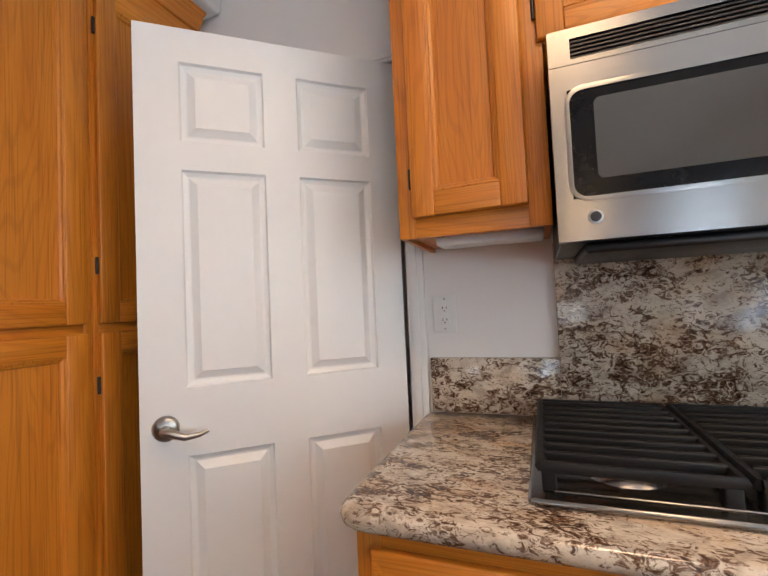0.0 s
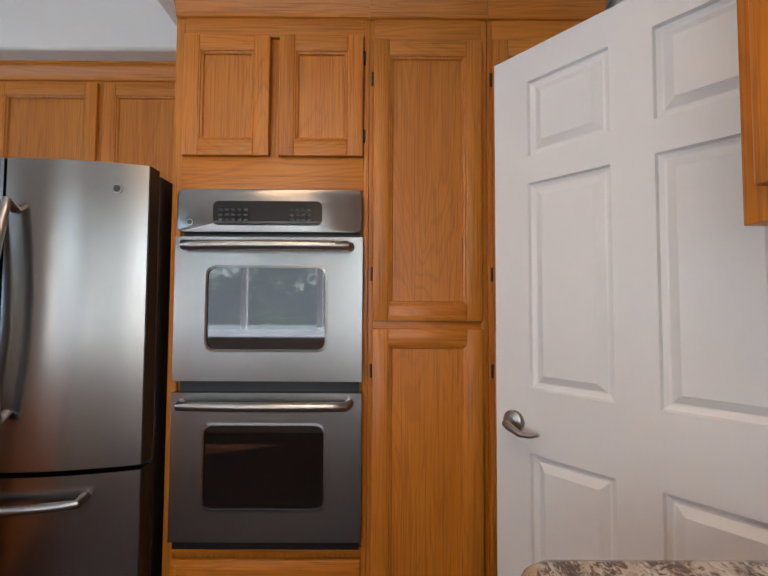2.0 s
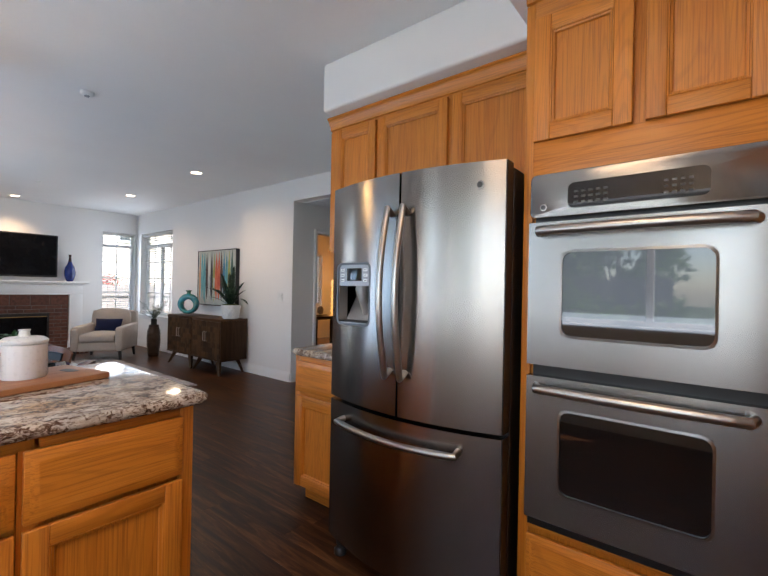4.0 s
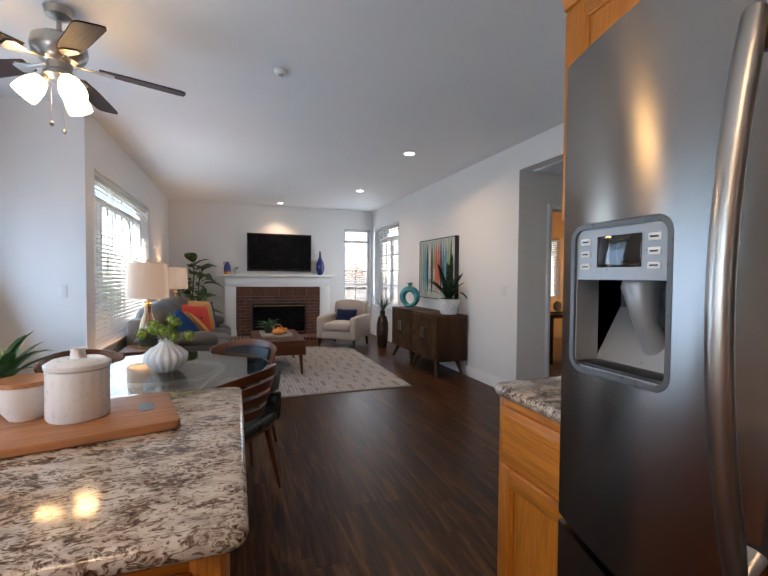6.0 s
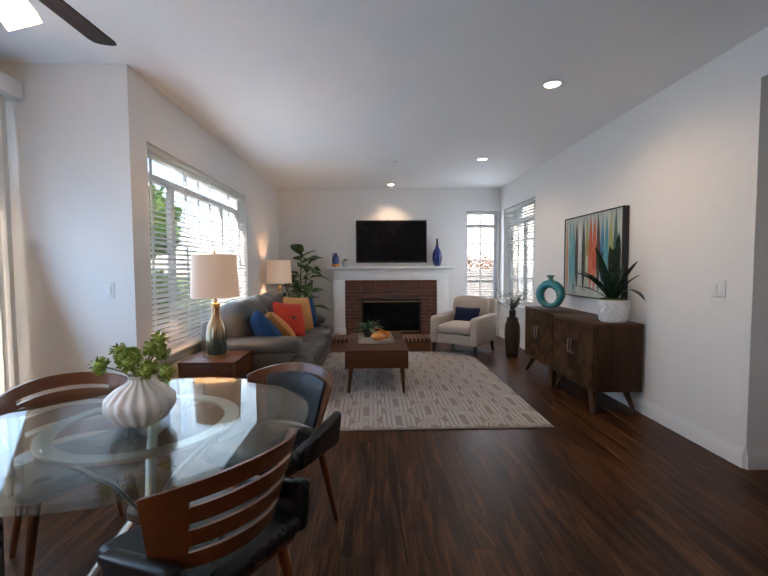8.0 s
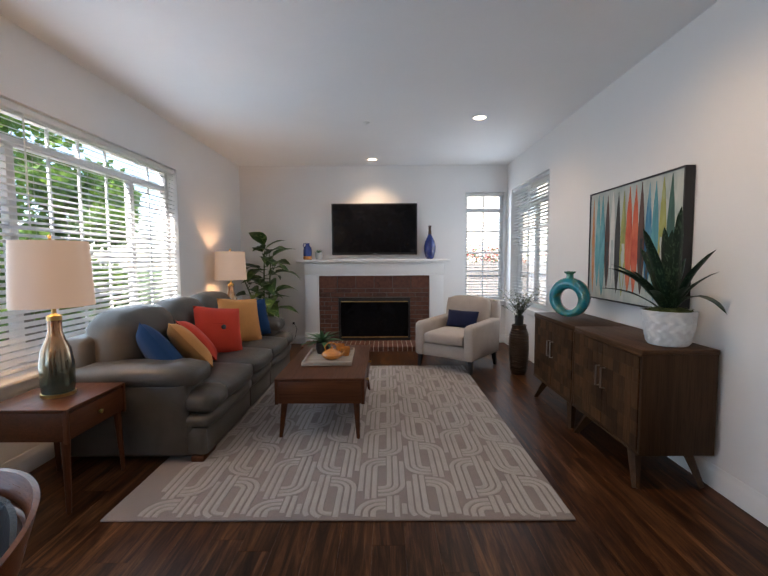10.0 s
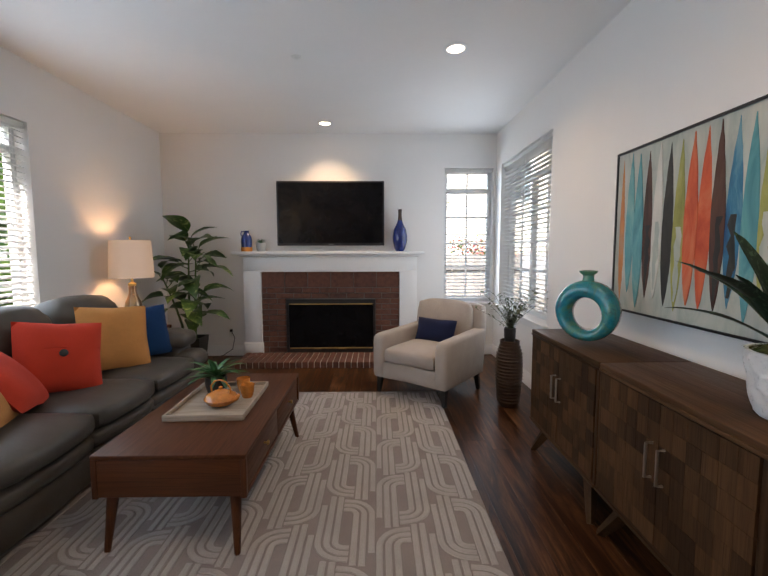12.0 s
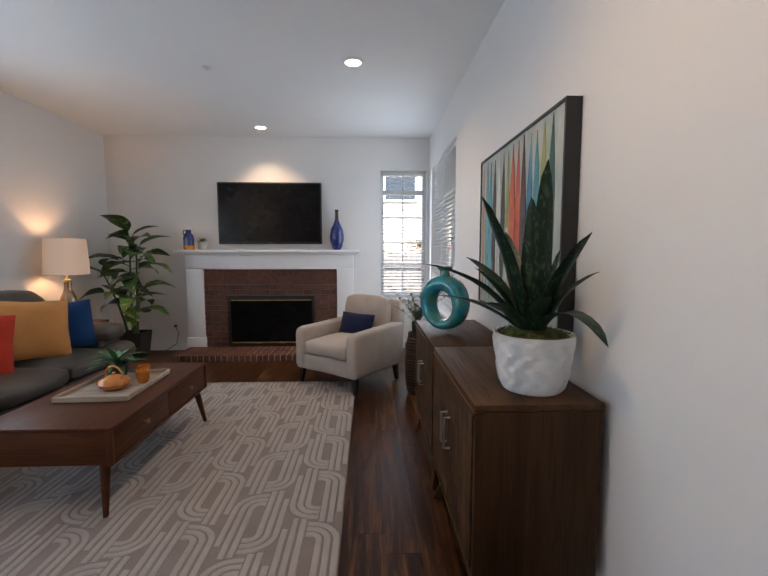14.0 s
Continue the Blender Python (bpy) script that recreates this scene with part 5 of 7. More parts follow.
def side_table(label, m, w, d, h):
    t = thing("side_table", label, "side table", m, "pair of walnut side tables")
    part("top", box(0, w, 0, d, h - 0.018, h, 0.003), WALNUT_Y, t)
    part("case", box(0.012, w - 0.002, 0.008, d - 0.008, h - 0.17, h - 0.018, 0.002), WALNUT_Y, t)
    for y in (0, d - 0.02):
        part("corner_post", box(-0.003, 0.02, y, y + 0.02, h - 0.178, h - 0.001, 0.002), WALNUT_Z, t)
    dr = part("drawer", box(0.0, 0.014, 0.024, d - 0.024, h - 0.16, h - 0.026, 0.002), WALNUT_Y, t)
    part("knob", lathe([(0, 0), (0.005, 0), (0.012, 0.018), (0, 0.026)], 14), BRASS, dr, "", pose(0, d / 2, h - 0.093, 0, -90, 0))
    for x, y in ((0.035, 0.035), (w - 0.035, 0.035), (0.035, d - 0.035), (w - 0.035, d - 0.035)):
        part("leg", tube([(x, y, h - 0.165), (x + (0.012 if x > w / 2 else -0.012), y + (0.02 if y > d / 2 else -0.02), 0)], [0.022, 0.012], 10), WALNUT_Z, t)
    return t


side_table("walnut side table with a drawer beside the sofa", at(1.345, -4.175, 0), 0.45, 0.475, 0.55)
side_table("walnut side table in the corner behind the sofa", at(1.47, -7.18, 0), 0.45, 0.50, 0.55)


def bottle_mat():
    m, nt, b = shade("smoked_ombre_glass")
    tc, sep = nt.nodes.new("ShaderNodeTexCoord"), nt.nodes.new("ShaderNodeSeparateXYZ")
    nt.links.new(tc.outputs["Object"], sep.inputs[0])
    nt.links.new(ramp(nt, sep.outputs[2], [(0.02, (0.07, 0.15, 0.13)), (0.16, (0.20, 0.20, 0.14)), (0.30, (0.40, 0.25, 0.14)), (0.42, (0.30, 0.15, 0.07))]), b.inputs["Base Color"])
    b.inputs["Roughness"].default_value, b.inputs["Metallic"].default_value = 0.14, 0.75
    b.inputs["Coat Weight"].default_value = 0.5
    return m


BOTTLE = bottle_mat()


def table_lamp(label, x, y, z):
    l = thing("table_lamp", label, "lamp", at(x, y, z), "pair of table lamps")
    part("foot_ring", lathe([(0, 0), (0.083, 0), (0.083, 0.016), (0.07, 0.02), (0, 0.02)], 32), BRASS, l, "brass foot ring")
    part("bottle", lathe([(0, 0.018), (0.076, 0.018), (0.082, 0.06), (0.082, 0.18), (0.07, 0.26), (0.045, 0.32), (0.034, 0.36), (0.034, 0.42), (0, 0.42)], 36), BOTTLE, l, "ombre teal and copper glass bottle base")
    part("neck", lathe([(0, 0.42), (0.036, 0.42), (0.036, 0.445), (0.012, 0.455), (0.012, 0.52), (0, 0.52)], 20), BRASS, l)
    part("shade", lathe([(0.194, 0.50), (0.177, 0.855), (0.174, 0.855), (0.191, 0.50), (0.194, 0.50)], 44), LINEN, l, "lit beige linen drum shade")
    part("finial", lathe([(0, 0.86), (0.01, 0.862), (0.007, 0.875), (0.012, 0.885), (0, 0.895)], 12), BRASS, l)
    point_light("table_lamp_bulb", (x, y, z + 0.68), 2.2, (1.0, 0.60, 0.30), 0.035)
    return l


table_lamp("table lamp with ombre glass base beside the sofa", 1.575, -3.95, 0.551)
table_lamp("table lamp with ombre glass base in the corner", 1.70, -6.93, 0.551)

# armchair
ac = thing("armchair", "cream upholstered armchair with dark wooden legs", "armchair", facing(-1.14, -6.68, 0.62, 0.78))
part("seat_base", bolster(-0.36, 0.36, -0.33, 0.345, 0.15, 0.31, 0.03, 0.006), CREAM, ac)
part("seat_cushion", bolster(-0.265, 0.265, -0.24, 0.365, 0.30, 0.445, 0.045, 0.02), CREAM, ac)
for s in (-1, 1):
    part("arm", prism([(-0.36, 0.16), (0.345, 0.16), (0.36, 0.20), (0.36, 0.49), (0.345, 0.535), (0.30, 0.555), (0.0, 0.565), (-0.30, 0.575), (-0.38, 0.58), (-0.40, 0.55)], s * 0.265, s * 0.385, 0.028, plane="yz"), CREAM, ac)
bk = bolster(-0.36, 0.36, -0.42, -0.27, 0.16, 0.80, 0.05, 0.01)
bmesh.ops.rotate(bk, verts=bk.verts[:], cent=(0, -0.34, 0.2), matrix=Matrix.Rotation(radians(7), 3, "X"))
part("back_frame", bk, CREAM, ac)
bk = bolster(-0.27, 0.27, -0.31, -0.19, 0.43, 0.82, 0.05, 0.025)
bmesh.ops.rotate(bk, verts=bk.verts[:], cent=(0, -0.25, 0.43), matrix=Matrix.Rotation(radians(9), 3, "X"))
part("back_cushion", bk, CREAM, ac)
part("tag", box(0.386, 0.388, 0.20, 0.225, 0.20, 0.21), BLACK, ac, "small dark maker's tag")
for x, y in ((-0.33, 0.30), (0.33, 0.30), (-0.33, -0.31), (0.33, -0.31)):
    part("leg", tube([(x, y, 0.17), (x * 1.04, y * 1.06, 0.011 if y > 0 else 0.0)], [0.034, 0.021], 4), BLACK, ac, "dark tapered leg")
cushion("throw_cushion", "navy lumbar cushion on the cream armchair", NAVY, (-1.19, -6.74, 0.452), 0.42, 0.22, 0.12, math.degrees(math.atan2(0.78, 0.62)) + 90, -18)

# floor vase with dried branches
fv = thing("floor_vase", "tall ribbed bronze floor vase with dried eucalyptus", "vase", at(-1.765, -6.30, 0))
part("body", lathe([(0, 0), (0.075, 0), (0.085, 0.03), (0.105, 0.30), (0.10, 0.44), (0.078, 0.53), (0.082, 0.555), (0.075, 0.56), (0.065, 0.54), (0, 0.54)], 40, flute=lambda a, z: 1), BRONZE, fv)
for k in range(19):
    z = 0.035 + k * 0.027
    r = 0.085 + 0.02 * math.sin(math.pi * min(1, z / 0.6))
    r = r if z < 0.44 else r - (z - 0.44) * 0.25
    part("rib", lathe([(r - 0.01, z), (r + 0.006, z + 0.006), (r + 0.008, z + 0.012), (r + 0.004, z + 0.019), (r - 0.01, z + 0.023)], 40), BRONZE, fv)
part("inner_pot", lathe([(0.03, 0.54), (0.045, 0.56), (0.05, 0.66), (0.045, 0.66), (0.04, 0.56)], 24), BLACKPOT, fv, "black tin inner pot")
rnd = random.Random(11)
sm = mesh_of(leaf(0.044, 0.022, 0.3, 0.1, n=4), "sprig_leaf")
sm.materials.append(EUCA)
for k in range(30):
    a, sp, h = rnd.uniform(0, math.tau), rnd.uniform(0.08, 0.30), rnd.uniform(0.16, 0.38)
    pts = [Vector((sp * t ** 1.6 * math.cos(a), sp * t ** 1.6 * math.sin(a), 0.62 + h * t)) for t in (0, 0.25, 0.5, 0.75, 1)]
    st = part("branch", tube(pts, [0.003, 0.0025, 0.002, 0.0016, 0.001], 5), EUCA, fv)
    for q in range(15):
        t = 0.2 + 0.8 * q / 14
        i = min(3, int(t * 4))
        p = pts[i].lerp(pts[i + 1], t * 4 - i)
        lf = new("leaf", sm)
        lf.parent = st
        lf.matrix_basis = aim(p, rnd.uniform(0, 360), rnd.uniform(0, 50))

# sideboard: two units side by side
side = []
for y0, lab in ((-5.545, "dark mango wood sideboard unit with mosaic doors under the window side"), (-4.722, "dark mango wood sideboard unit with mosaic doors below the painting")):
    s = thing("sideboard", lab, "sideboard", at(-1.665, y0, 0), "pair of sideboard units")
    L = 0.815
    part("top", box(-0.425, 0.0, 0, L, 0.770, 0.795, 0.003), SIDE_Y, s)
    part("end_panel", box(-0.42, -0.004, 0.0, 0.022, 0.20, 0.770, 0.002), SIDE_Z, s)
    part("end_panel", box(-0.42, -0.004, L - 0.022, L, 0.20, 0.770, 0.002), SIDE_Z, s)
    part("bottom", box(-0.42, -0.004, 0.022, L - 0.022, 0.20, 0.222, 0.002), SIDE_Y, s)
    part("back", box(-0.425, -0.41, 0.022, L - 0.022, 0.222, 0.770), SIDE_Y, s)
    for rz in (0.758, 0.198):
        part("face_rail", box(-0.02, 0.004, 0.0, L, rz, rz + 0.014, 0.002), SIDE_Y, s)
    for d0, d1, hx in ((0.026, L / 2 - 0.0015, -0.035), (L / 2 + 0.0015, L - 0.026, 0.035)):
        d = part("door", box(-0.026, -0.010, d0, d1, 0.226, 0.755), SIDE_Z, s)
        rows, cols = 7, 6
        pw, ph = (d1 - d0) / cols, 0.529 / rows
        tile = mesh_of(box(0, 0.010, 0.0006, pw - 0.0006, 0.0006, ph - 0.0006), "block")
        tile.materials.append(SIDE_Z)
        for i in range(cols):
            for j in range(rows):
                o = new("block", tile)
                o.parent = d
                o.location = (-0.0095 + 0.0012 * ((i * 7 + j * 5) % 4) / 3, d0 + i * pw, 0.226 + j * ph)
        hy = d1 - 0.030 if hx < 0 else d0 + 0.030
        part("handle", tube([(0, hy, 0.47), (0.026, hy, 0.47), (0.026, hy, 0.60), (0, hy, 0.60)], 0.0055, 6), NICKEL, d, "slim nickel bar handle")
    for x, y, fx, fy in ((-0.07, 0.16, -0.015, 0.03), (-0.07, L - 0.16, -0.01, L - 0.03), (-0.36, 0.16, -0.40, 0.03), (-0.36, L - 0.16, -0.385, L - 0.03)):
        part("leg", tube([(x, y, 0.205), (fx, fy, 0.0)], [0.040, 0.019], 4), SIDE_Z, s, "splayed tapered leg")
    side.append(s)

# ring vase
def teal():
    m, nt, b = shade("teal_glaze")
    v = coords(nt)
    a, f = noise_tex(nt, v, 6, 5, 0.6, 0.8), noise_tex(nt, v, 45, 4, 0.65, 0.5)
    c = ramp(nt, a, [(0.3, (0.004, 0.10, 0.19)), (0.48, (0.008, 0.22, 0.28)), (0.62, (0.07, 0.21, 0.11)), (0.78, (0.006, 0.11, 0.18))])
    c = mix(nt, ramp(nt, f, [(0.55, (0, 0, 0)), (0.7, (0.6,) * 3)]), c, (0.02, 0.07, 0.09))
    nt.links.new(c, b.inputs["Base Color"])
    b.inputs["Roughness"].default_value, b.inputs["Coat Weight"].default_value = 0.22, 0.5
    return m


TEAL = teal()
b = bmesh.new()
n1, n2 = 48, 12
grid = []
for i in range(n1):
    a = math.tau * i / n1
    base = max(0.0, -math.sin(a))
    ro, ri = 0.182 - 0.012 * base, 0.092
    grid.append([])
    for j in range(n2):
        q = math.tau * j / n2
        r = (ro + ri) / 2 + (ro - ri) / 2 * math.copysign(abs(math.cos(q)) ** 0.8, math.cos(q))
        zz = r * math.sin(a) - (0.012 if r < 0.14 else 0) + 0.19
        grid[-1].append(b.verts.new((r * math.cos(a), 0.058 * math.copysign(abs(math.sin(q)) ** 0.7, math.sin(q)), max(0.0, zz))))
for i in range(n1):
    for j in range(n2):
        b.faces.new((grid[i][j], grid[(i + 1) % n1][j], grid[(i + 1) % n1][(j + 1) % n2], grid[i][(j + 1) % n2]))
bmesh.ops.recalc_face_normals(b, faces=b.faces[:])
rv = thing("ring_vase", "teal mottled ceramic vase with a round hole", "vase", at(-1.785, -5.09, 0.796, -50) @ Matrix.Diagonal((0.9, 1.0, 0.93, 1.0)))
part("ring", b, TEAL, rv)
part("neck", lathe([(0.035, 0.355), (0.030, 0.385), (0.030, 0.40), (0.048, 0.415), (0.05, 0.425), (0.036, 0.427), (0.022, 0.40)], 28), TEAL, rv)

# snake plant
sp = thing("potted_snake_plant", "artificial snake plant in a white faceted ceramic pot", "plant", at(-1.915, -4.075, 0.796))
def rope(a, z):
    """Slanting facets that turn from band to band, like a coarse weave."""
    if z < 0.008 or z > 0.188:
        return 1.0
    turn = 1 if int(z / 0.046) % 2 else -1
    return 1 + 0.075 * (abs((a * 13 / math.tau + turn * z * 9) % 1.0 - 0.5) * 2 - 0.5)


prof = [(0.0, 0.0), (0.100, 0.0)] + [(0.100 + 0.039 * (k / 26) ** 0.55, 0.2 * k / 26) for k in range(1, 27)] + [(0.130, 0.20), (0.128, 0.175)]
part("pot", lathe(prof, 104, flute=rope), CERAMIC_W, sp, "white ceramic pot with woven facets")
mb = lathe([(0.129, 0.18), (0.105, 0.20), (0.06, 0.215), (0, 0.218)], 40)
for v in mb.verts:
    v.co.z += 0.012 * noise.noise(v.co * 40)
part("moss", mb, MOSS, sp, "dried green moss")
rnd = random.Random(3)
mb = bmesh.new()
for k in range(260):
    a, r = rnd.uniform(0, math.tau), 0.128 * math.sqrt(rnd.random())
    p = Vector((r * math.cos(a), r * math.sin(a), 0.213 - 1.2 * (r * r)))
    d = Vector((rnd.gauss(0, 1), rnd.gauss(0, 1), abs(rnd.gauss(0, 1)))).normalized() * 0.022
    s = d.orthogonal().normalized() * 0.003
    mb.faces.new([mb.verts.new(q) for q in (p - s, p + s, p + d)])
part("moss_tuft", mb, MOSS, sp)
for az, rise, ln, wd, dr in ((100, 88, 0.60, 0.078, 0.0), (55, 87, 0.47, 0.074, 0.0), (260, 84, 0.50, 0.074, 0.02), (20, 74, 0.52, 0.074, 0.16), (8, 56, 0.48, 0.055, 0.55), (340, 42, 0.36, 0.048, 0.5), (35, 46, 0.33, 0.050, 0.5),
                             (112, 76, 0.42, 0.056, 0.42), (118, 70, 0.32, 0.056, 0.5), (108, 66, 0.34, 0.074, 1.5), (300, 60, 0.44, 0.058, 0.5), (255, 58, 0.38, 0.058, 0.6), (282, 72, 0.44, 0.058, 0.3), (75, 60, 0.26, 0.070, 0.5), (200, 80, 0.32, 0.058, 0.1), (350, 66, 0.30, 0.060, 0.3)):
    a = radians(az)
    part("leaf", leaf(ln, wd, dr, 0.35, 3.4, 10, 0.08), SNAKE, sp, "", aim((0.035 * math.cos(a), 0.035 * math.sin(a), 0.19), az, rise, rnd.uniform(-25, 25)))

# painting
pic = thing("painting", "abstract painting of tall coloured spears in a black frame", "painting", pose(-2.119, -5.345, 0.955, 0, 0, 90))
PW, PH = 1.158, 0.895
# local: x runs from the dining end to the window end reversed, -y faces the room
part("frame", wall_mesh("x", -0.062, -0.002, 0.0, PW, 0.0, PH, holes=[(0.012, PW - 0.012, 0.012, PH - 0.012)]), BLACK, pic, "thin black floater frame", soft=False)


def paint(name, a, b_, c):
    m, nt, bs = shade(name)
    v = coords(nt, (1, 1, 0.35))
    n = noise_tex(nt, v, 9, 5, 0.62, 1.0)
    nt.links.new(ramp(nt, n, [(0.3, a), (0.52, b_), (0.72, c)]), bs.inputs["Base Color"])
    bs.inputs["Roughness"].default_value = 0.55
    bump(nt, bs, noise_tex(nt, v, 130, 3), 0.2, 0.001)
    return m


PAINTS = {"pale": paint("paint_pale", (0.30, 0.36, 0.33), (0.42, 0.46, 0.42), (0.52, 0.53, 0.47)), "teal": paint("paint_teal", (0.04, 0.20, 0.24), (0.10, 0.33, 0.36), (0.22, 0.42, 0.42)),
          "dark": paint("paint_dark", (0.012, 0.012, 0.012), (0.03, 0.028, 0.024), (0.06, 0.055, 0.05)), "brown": paint("paint_brown", (0.03, 0.012, 0.008), (0.075, 0.028, 0.018), (0.11, 0.05, 0.03)),
          "red": paint("paint_red", (0.42, 0.05, 0.02), (0.58, 0.10, 0.035), (0.62, 0.20, 0.09)), "olive": paint("paint_olive", (0.20, 0.22, 0.05), (0.34, 0.34, 0.09), (0.40, 0.42, 0.22)),
          "white": paint("paint_white", (0.50, 0.50, 0.45), (0.60, 0.59, 0.54), (0.66, 0.65, 0.6)), "blue": paint("paint_blue", (0.01, 0.06, 0.16), (0.03, 0.18, 0.30), (0.15, 0.33, 0.42)),
          "green": paint("paint_green", (0.012, 0.05, 0.035), (0.03, 0.10, 0.075), (0.06, 0.16, 0.13)), "orange": paint("paint_orange", (0.45, 0.14, 0.03), (0.55, 0.22, 0.07), (0.5, 0.3, 0.18))}
part("canvas", box(0.012, PW - 0.012, -0.055, -0.006, 0.012, PH - 0.012), PAINTS["pale"], pic, "canvas with pale grey-green ground")
order = ["orange", "teal", "teal", "brown", "white", "dark", "olive", "red", "red", "brown", "blue", "teal", "olive", "green"]
rnd = random.Random(8)
for k, col in enumerate(order):
    x = 0.03 + (PW - 0.115) * (k + 0.5) / len(order)
    w = rnd.uniform(0.070, 0.082) if k else 0.045
    low, high = rnd.uniform(0.025, 0.11), PH - rnd.uniform(0.022, 0.05)
    lean_ = rnd.uniform(-0.010, 0.010)
    left, right = [], []
    for q in range(19):
        t = q / 18
        hw = w / 2 * (math.sin(math.pi * min(1.0, 0.5 * t / 0.42)) ** 0.75 if t < 0.42 else max(0.0, 1 - ((t - 0.42) / 0.58) ** 1.9)) + rnd.uniform(-0.0018, 0.0018)
        hw = max(0.001, hw)
        cx = max(0.016 + hw, min(PW - 0.016 - hw, x + lean_ * (t - 0.5)))
        z = low + (high - low) * t
        left.append((cx - hw, z)), right.append((cx + hw, z))
    d = -0.0555 - 0.0006 * (1 + (k * 7) % 5)
    part("brush_stroke", prism(left + right[::-1], d, -0.055), PAINTS[col], pic)
    if col in ("blue", "brown", "white", "green", "olive"):
        # a second colour dragged down over the lower half of the spear
        over = {"blue": "dark", "brown": "dark", "white": "pale", "green": "teal", "olive": "pale"}[col]
        run = [(left[q], right[q]) for q in range(1, 10)]
        inner = [(l[0] + (r[0] - l[0]) * rnd.uniform(0.15, 0.45), l[1]) for l, r in run]
        outer = [(l[0] + (r[0] - l[0]) * rnd.uniform(0.6, 0.95), l[1]) for l, r in run]
        part("brush_stroke", prism(inner + outer[::-1], d - 0.0006, d + 0.0002), PAINTS[over], pic)

# television
tv = thing("television", "large black flat screen television above the mantel", "television", at(-0.746, -7.936, 1.37))
part("bezel", box(0, 1.285, -0.05, 0.0, 0, 0.765, 0.006), BLACK, tv)
part("screen", box(0.018, 1.267, 0.0, 0.0015, 0.032, 0.747), SCREEN, tv, "dark glossy screen")
part("maker_mark", box(0.61, 0.67, 0.0, 0.001, 0.012, 0.02), PLASTIC_G, tv)
part("bracket", box(0.4, 0.88, -0.122, -0.05, 0.2, 0.55), BLACK, tv)

# fireplace
fp = thing("fireplace", "brick fireplace with white mantel and black gas insert", "fireplace", at(0, -8.059, 0))
for x0, x1 in ((0.745, 0.955), (-1.14, -0.93)):
    lg = part("surround_leg", box(x0, x1, 0.002, 0.135, 0.0, 1.065, 0.003), TRIM, fp, "white painted surround leg")
    part("plinth_block", box(x0 - 0.012, x1 + 0.012, 0.003, 0.150, 0.0, 0.19, 0.006), TRIM, lg)
part("frieze", box(-1.14, 0.955, 0.002, 0.135, 1.066, 1.235, 0.003), TRIM, fp, "white painted frieze")
part("inner_bead", box(-0.945, 0.76, 0.134, 0.142, 1.055, 1.075, 0.003, bm=box(0.748, 0.764, 0.134, 0.142, 0.19, 1.055, 0.003, bm=box(-0.949, -0.933, 0.134, 0.142, 0.19, 1.055, 0.003))), TRIM, fp)
part("bed_moulding", box(-1.17, 0.985, 0.002, 0.165, 1.236, 1.262, 0.008), TRIM, fp)
part("mantel_shelf", box(-1.222, 1.068, 0.002, 0.215, 1.263, 1.300, 0.006), TRIM, fp, "white painted mantel shelf")
part("mortar_back", box(-0.929, 0.744, 0.004, 0.098, 0.0, 1.064), plain("mortar", (0.17, 0.155, 0.14), 0.9, var=0.2, bump_scale=120, bump_strength=0.5), fp)
ins = part("firebox", wall_mesh("x", 0.098, 0.128, -0.637, 0.448, 0.065, 0.72, holes=[(-0.61, 0.42, 0.115, 0.668)]), BLACK, fp, "black steel fireplace insert", soft=False)
part("glass_door", box(-0.61, 0.42, 0.104, 0.108, 0.115, 0.668), SCREEN, ins, "dark glass doors")
for z in (0.112, 0.655):
    part("brass_strip", box(-0.60, 0.41, 0.126, 0.138, z, z + 0.014, 0.003), BRASS, ins, "brass trim strip")
for x in (-0.27, 0.03):
    part("brass_pull", box(x, x + 0.09, 0.136, 0.15, 0.109, 0.123, 0.003), BRASS, ins)

# mantel pieces
v = thing("blue_vase", "tall cobalt blue bottle vase with dark neck on the mantel", "vase", at(-0.935, -7.945, 1.301))
part("body", lathe([(0, 0), (0.045, 0), (0.065, 0.03), (0.088, 0.12), (0.09, 0.18), (0.075, 0.26), (0.04, 0.33), (0.026, 0.37)], 36), BLUEGLASS, v)
part("neck", lathe([(0.027, 0.365), (0.021, 0.42), (0.020, 0.47), (0.026, 0.50), (0.02, 0.50), (0.015, 0.44)], 28), BRONZE, v, "dark bronze neck")
j = thing("blue_jug", "small cobalt blue stoneware jug with amber base", "jug", at(0.905, -7.93, 1.301))
part("body", lathe([(0.064, 0.05), (0.066, 0.14), (0.055, 0.185), (0.032, 0.21), (0.030, 0.235), (0.036, 0.245), (0.028, 0.245)], 28), BLUEGLASS, j)
part("foot", lathe([(0, 0), (0.062, 0), (0.066, 0.02), (0.064, 0.051)], 28), ORANGE, j, "amber glazed base")
part("handle", tube([(0.034, 0, 0.235), (0.055, 0, 0.24), (0.066, 0, 0.215), (0.058, 0, 0.185)], 0.007, 8), BLUEGLASS, j)


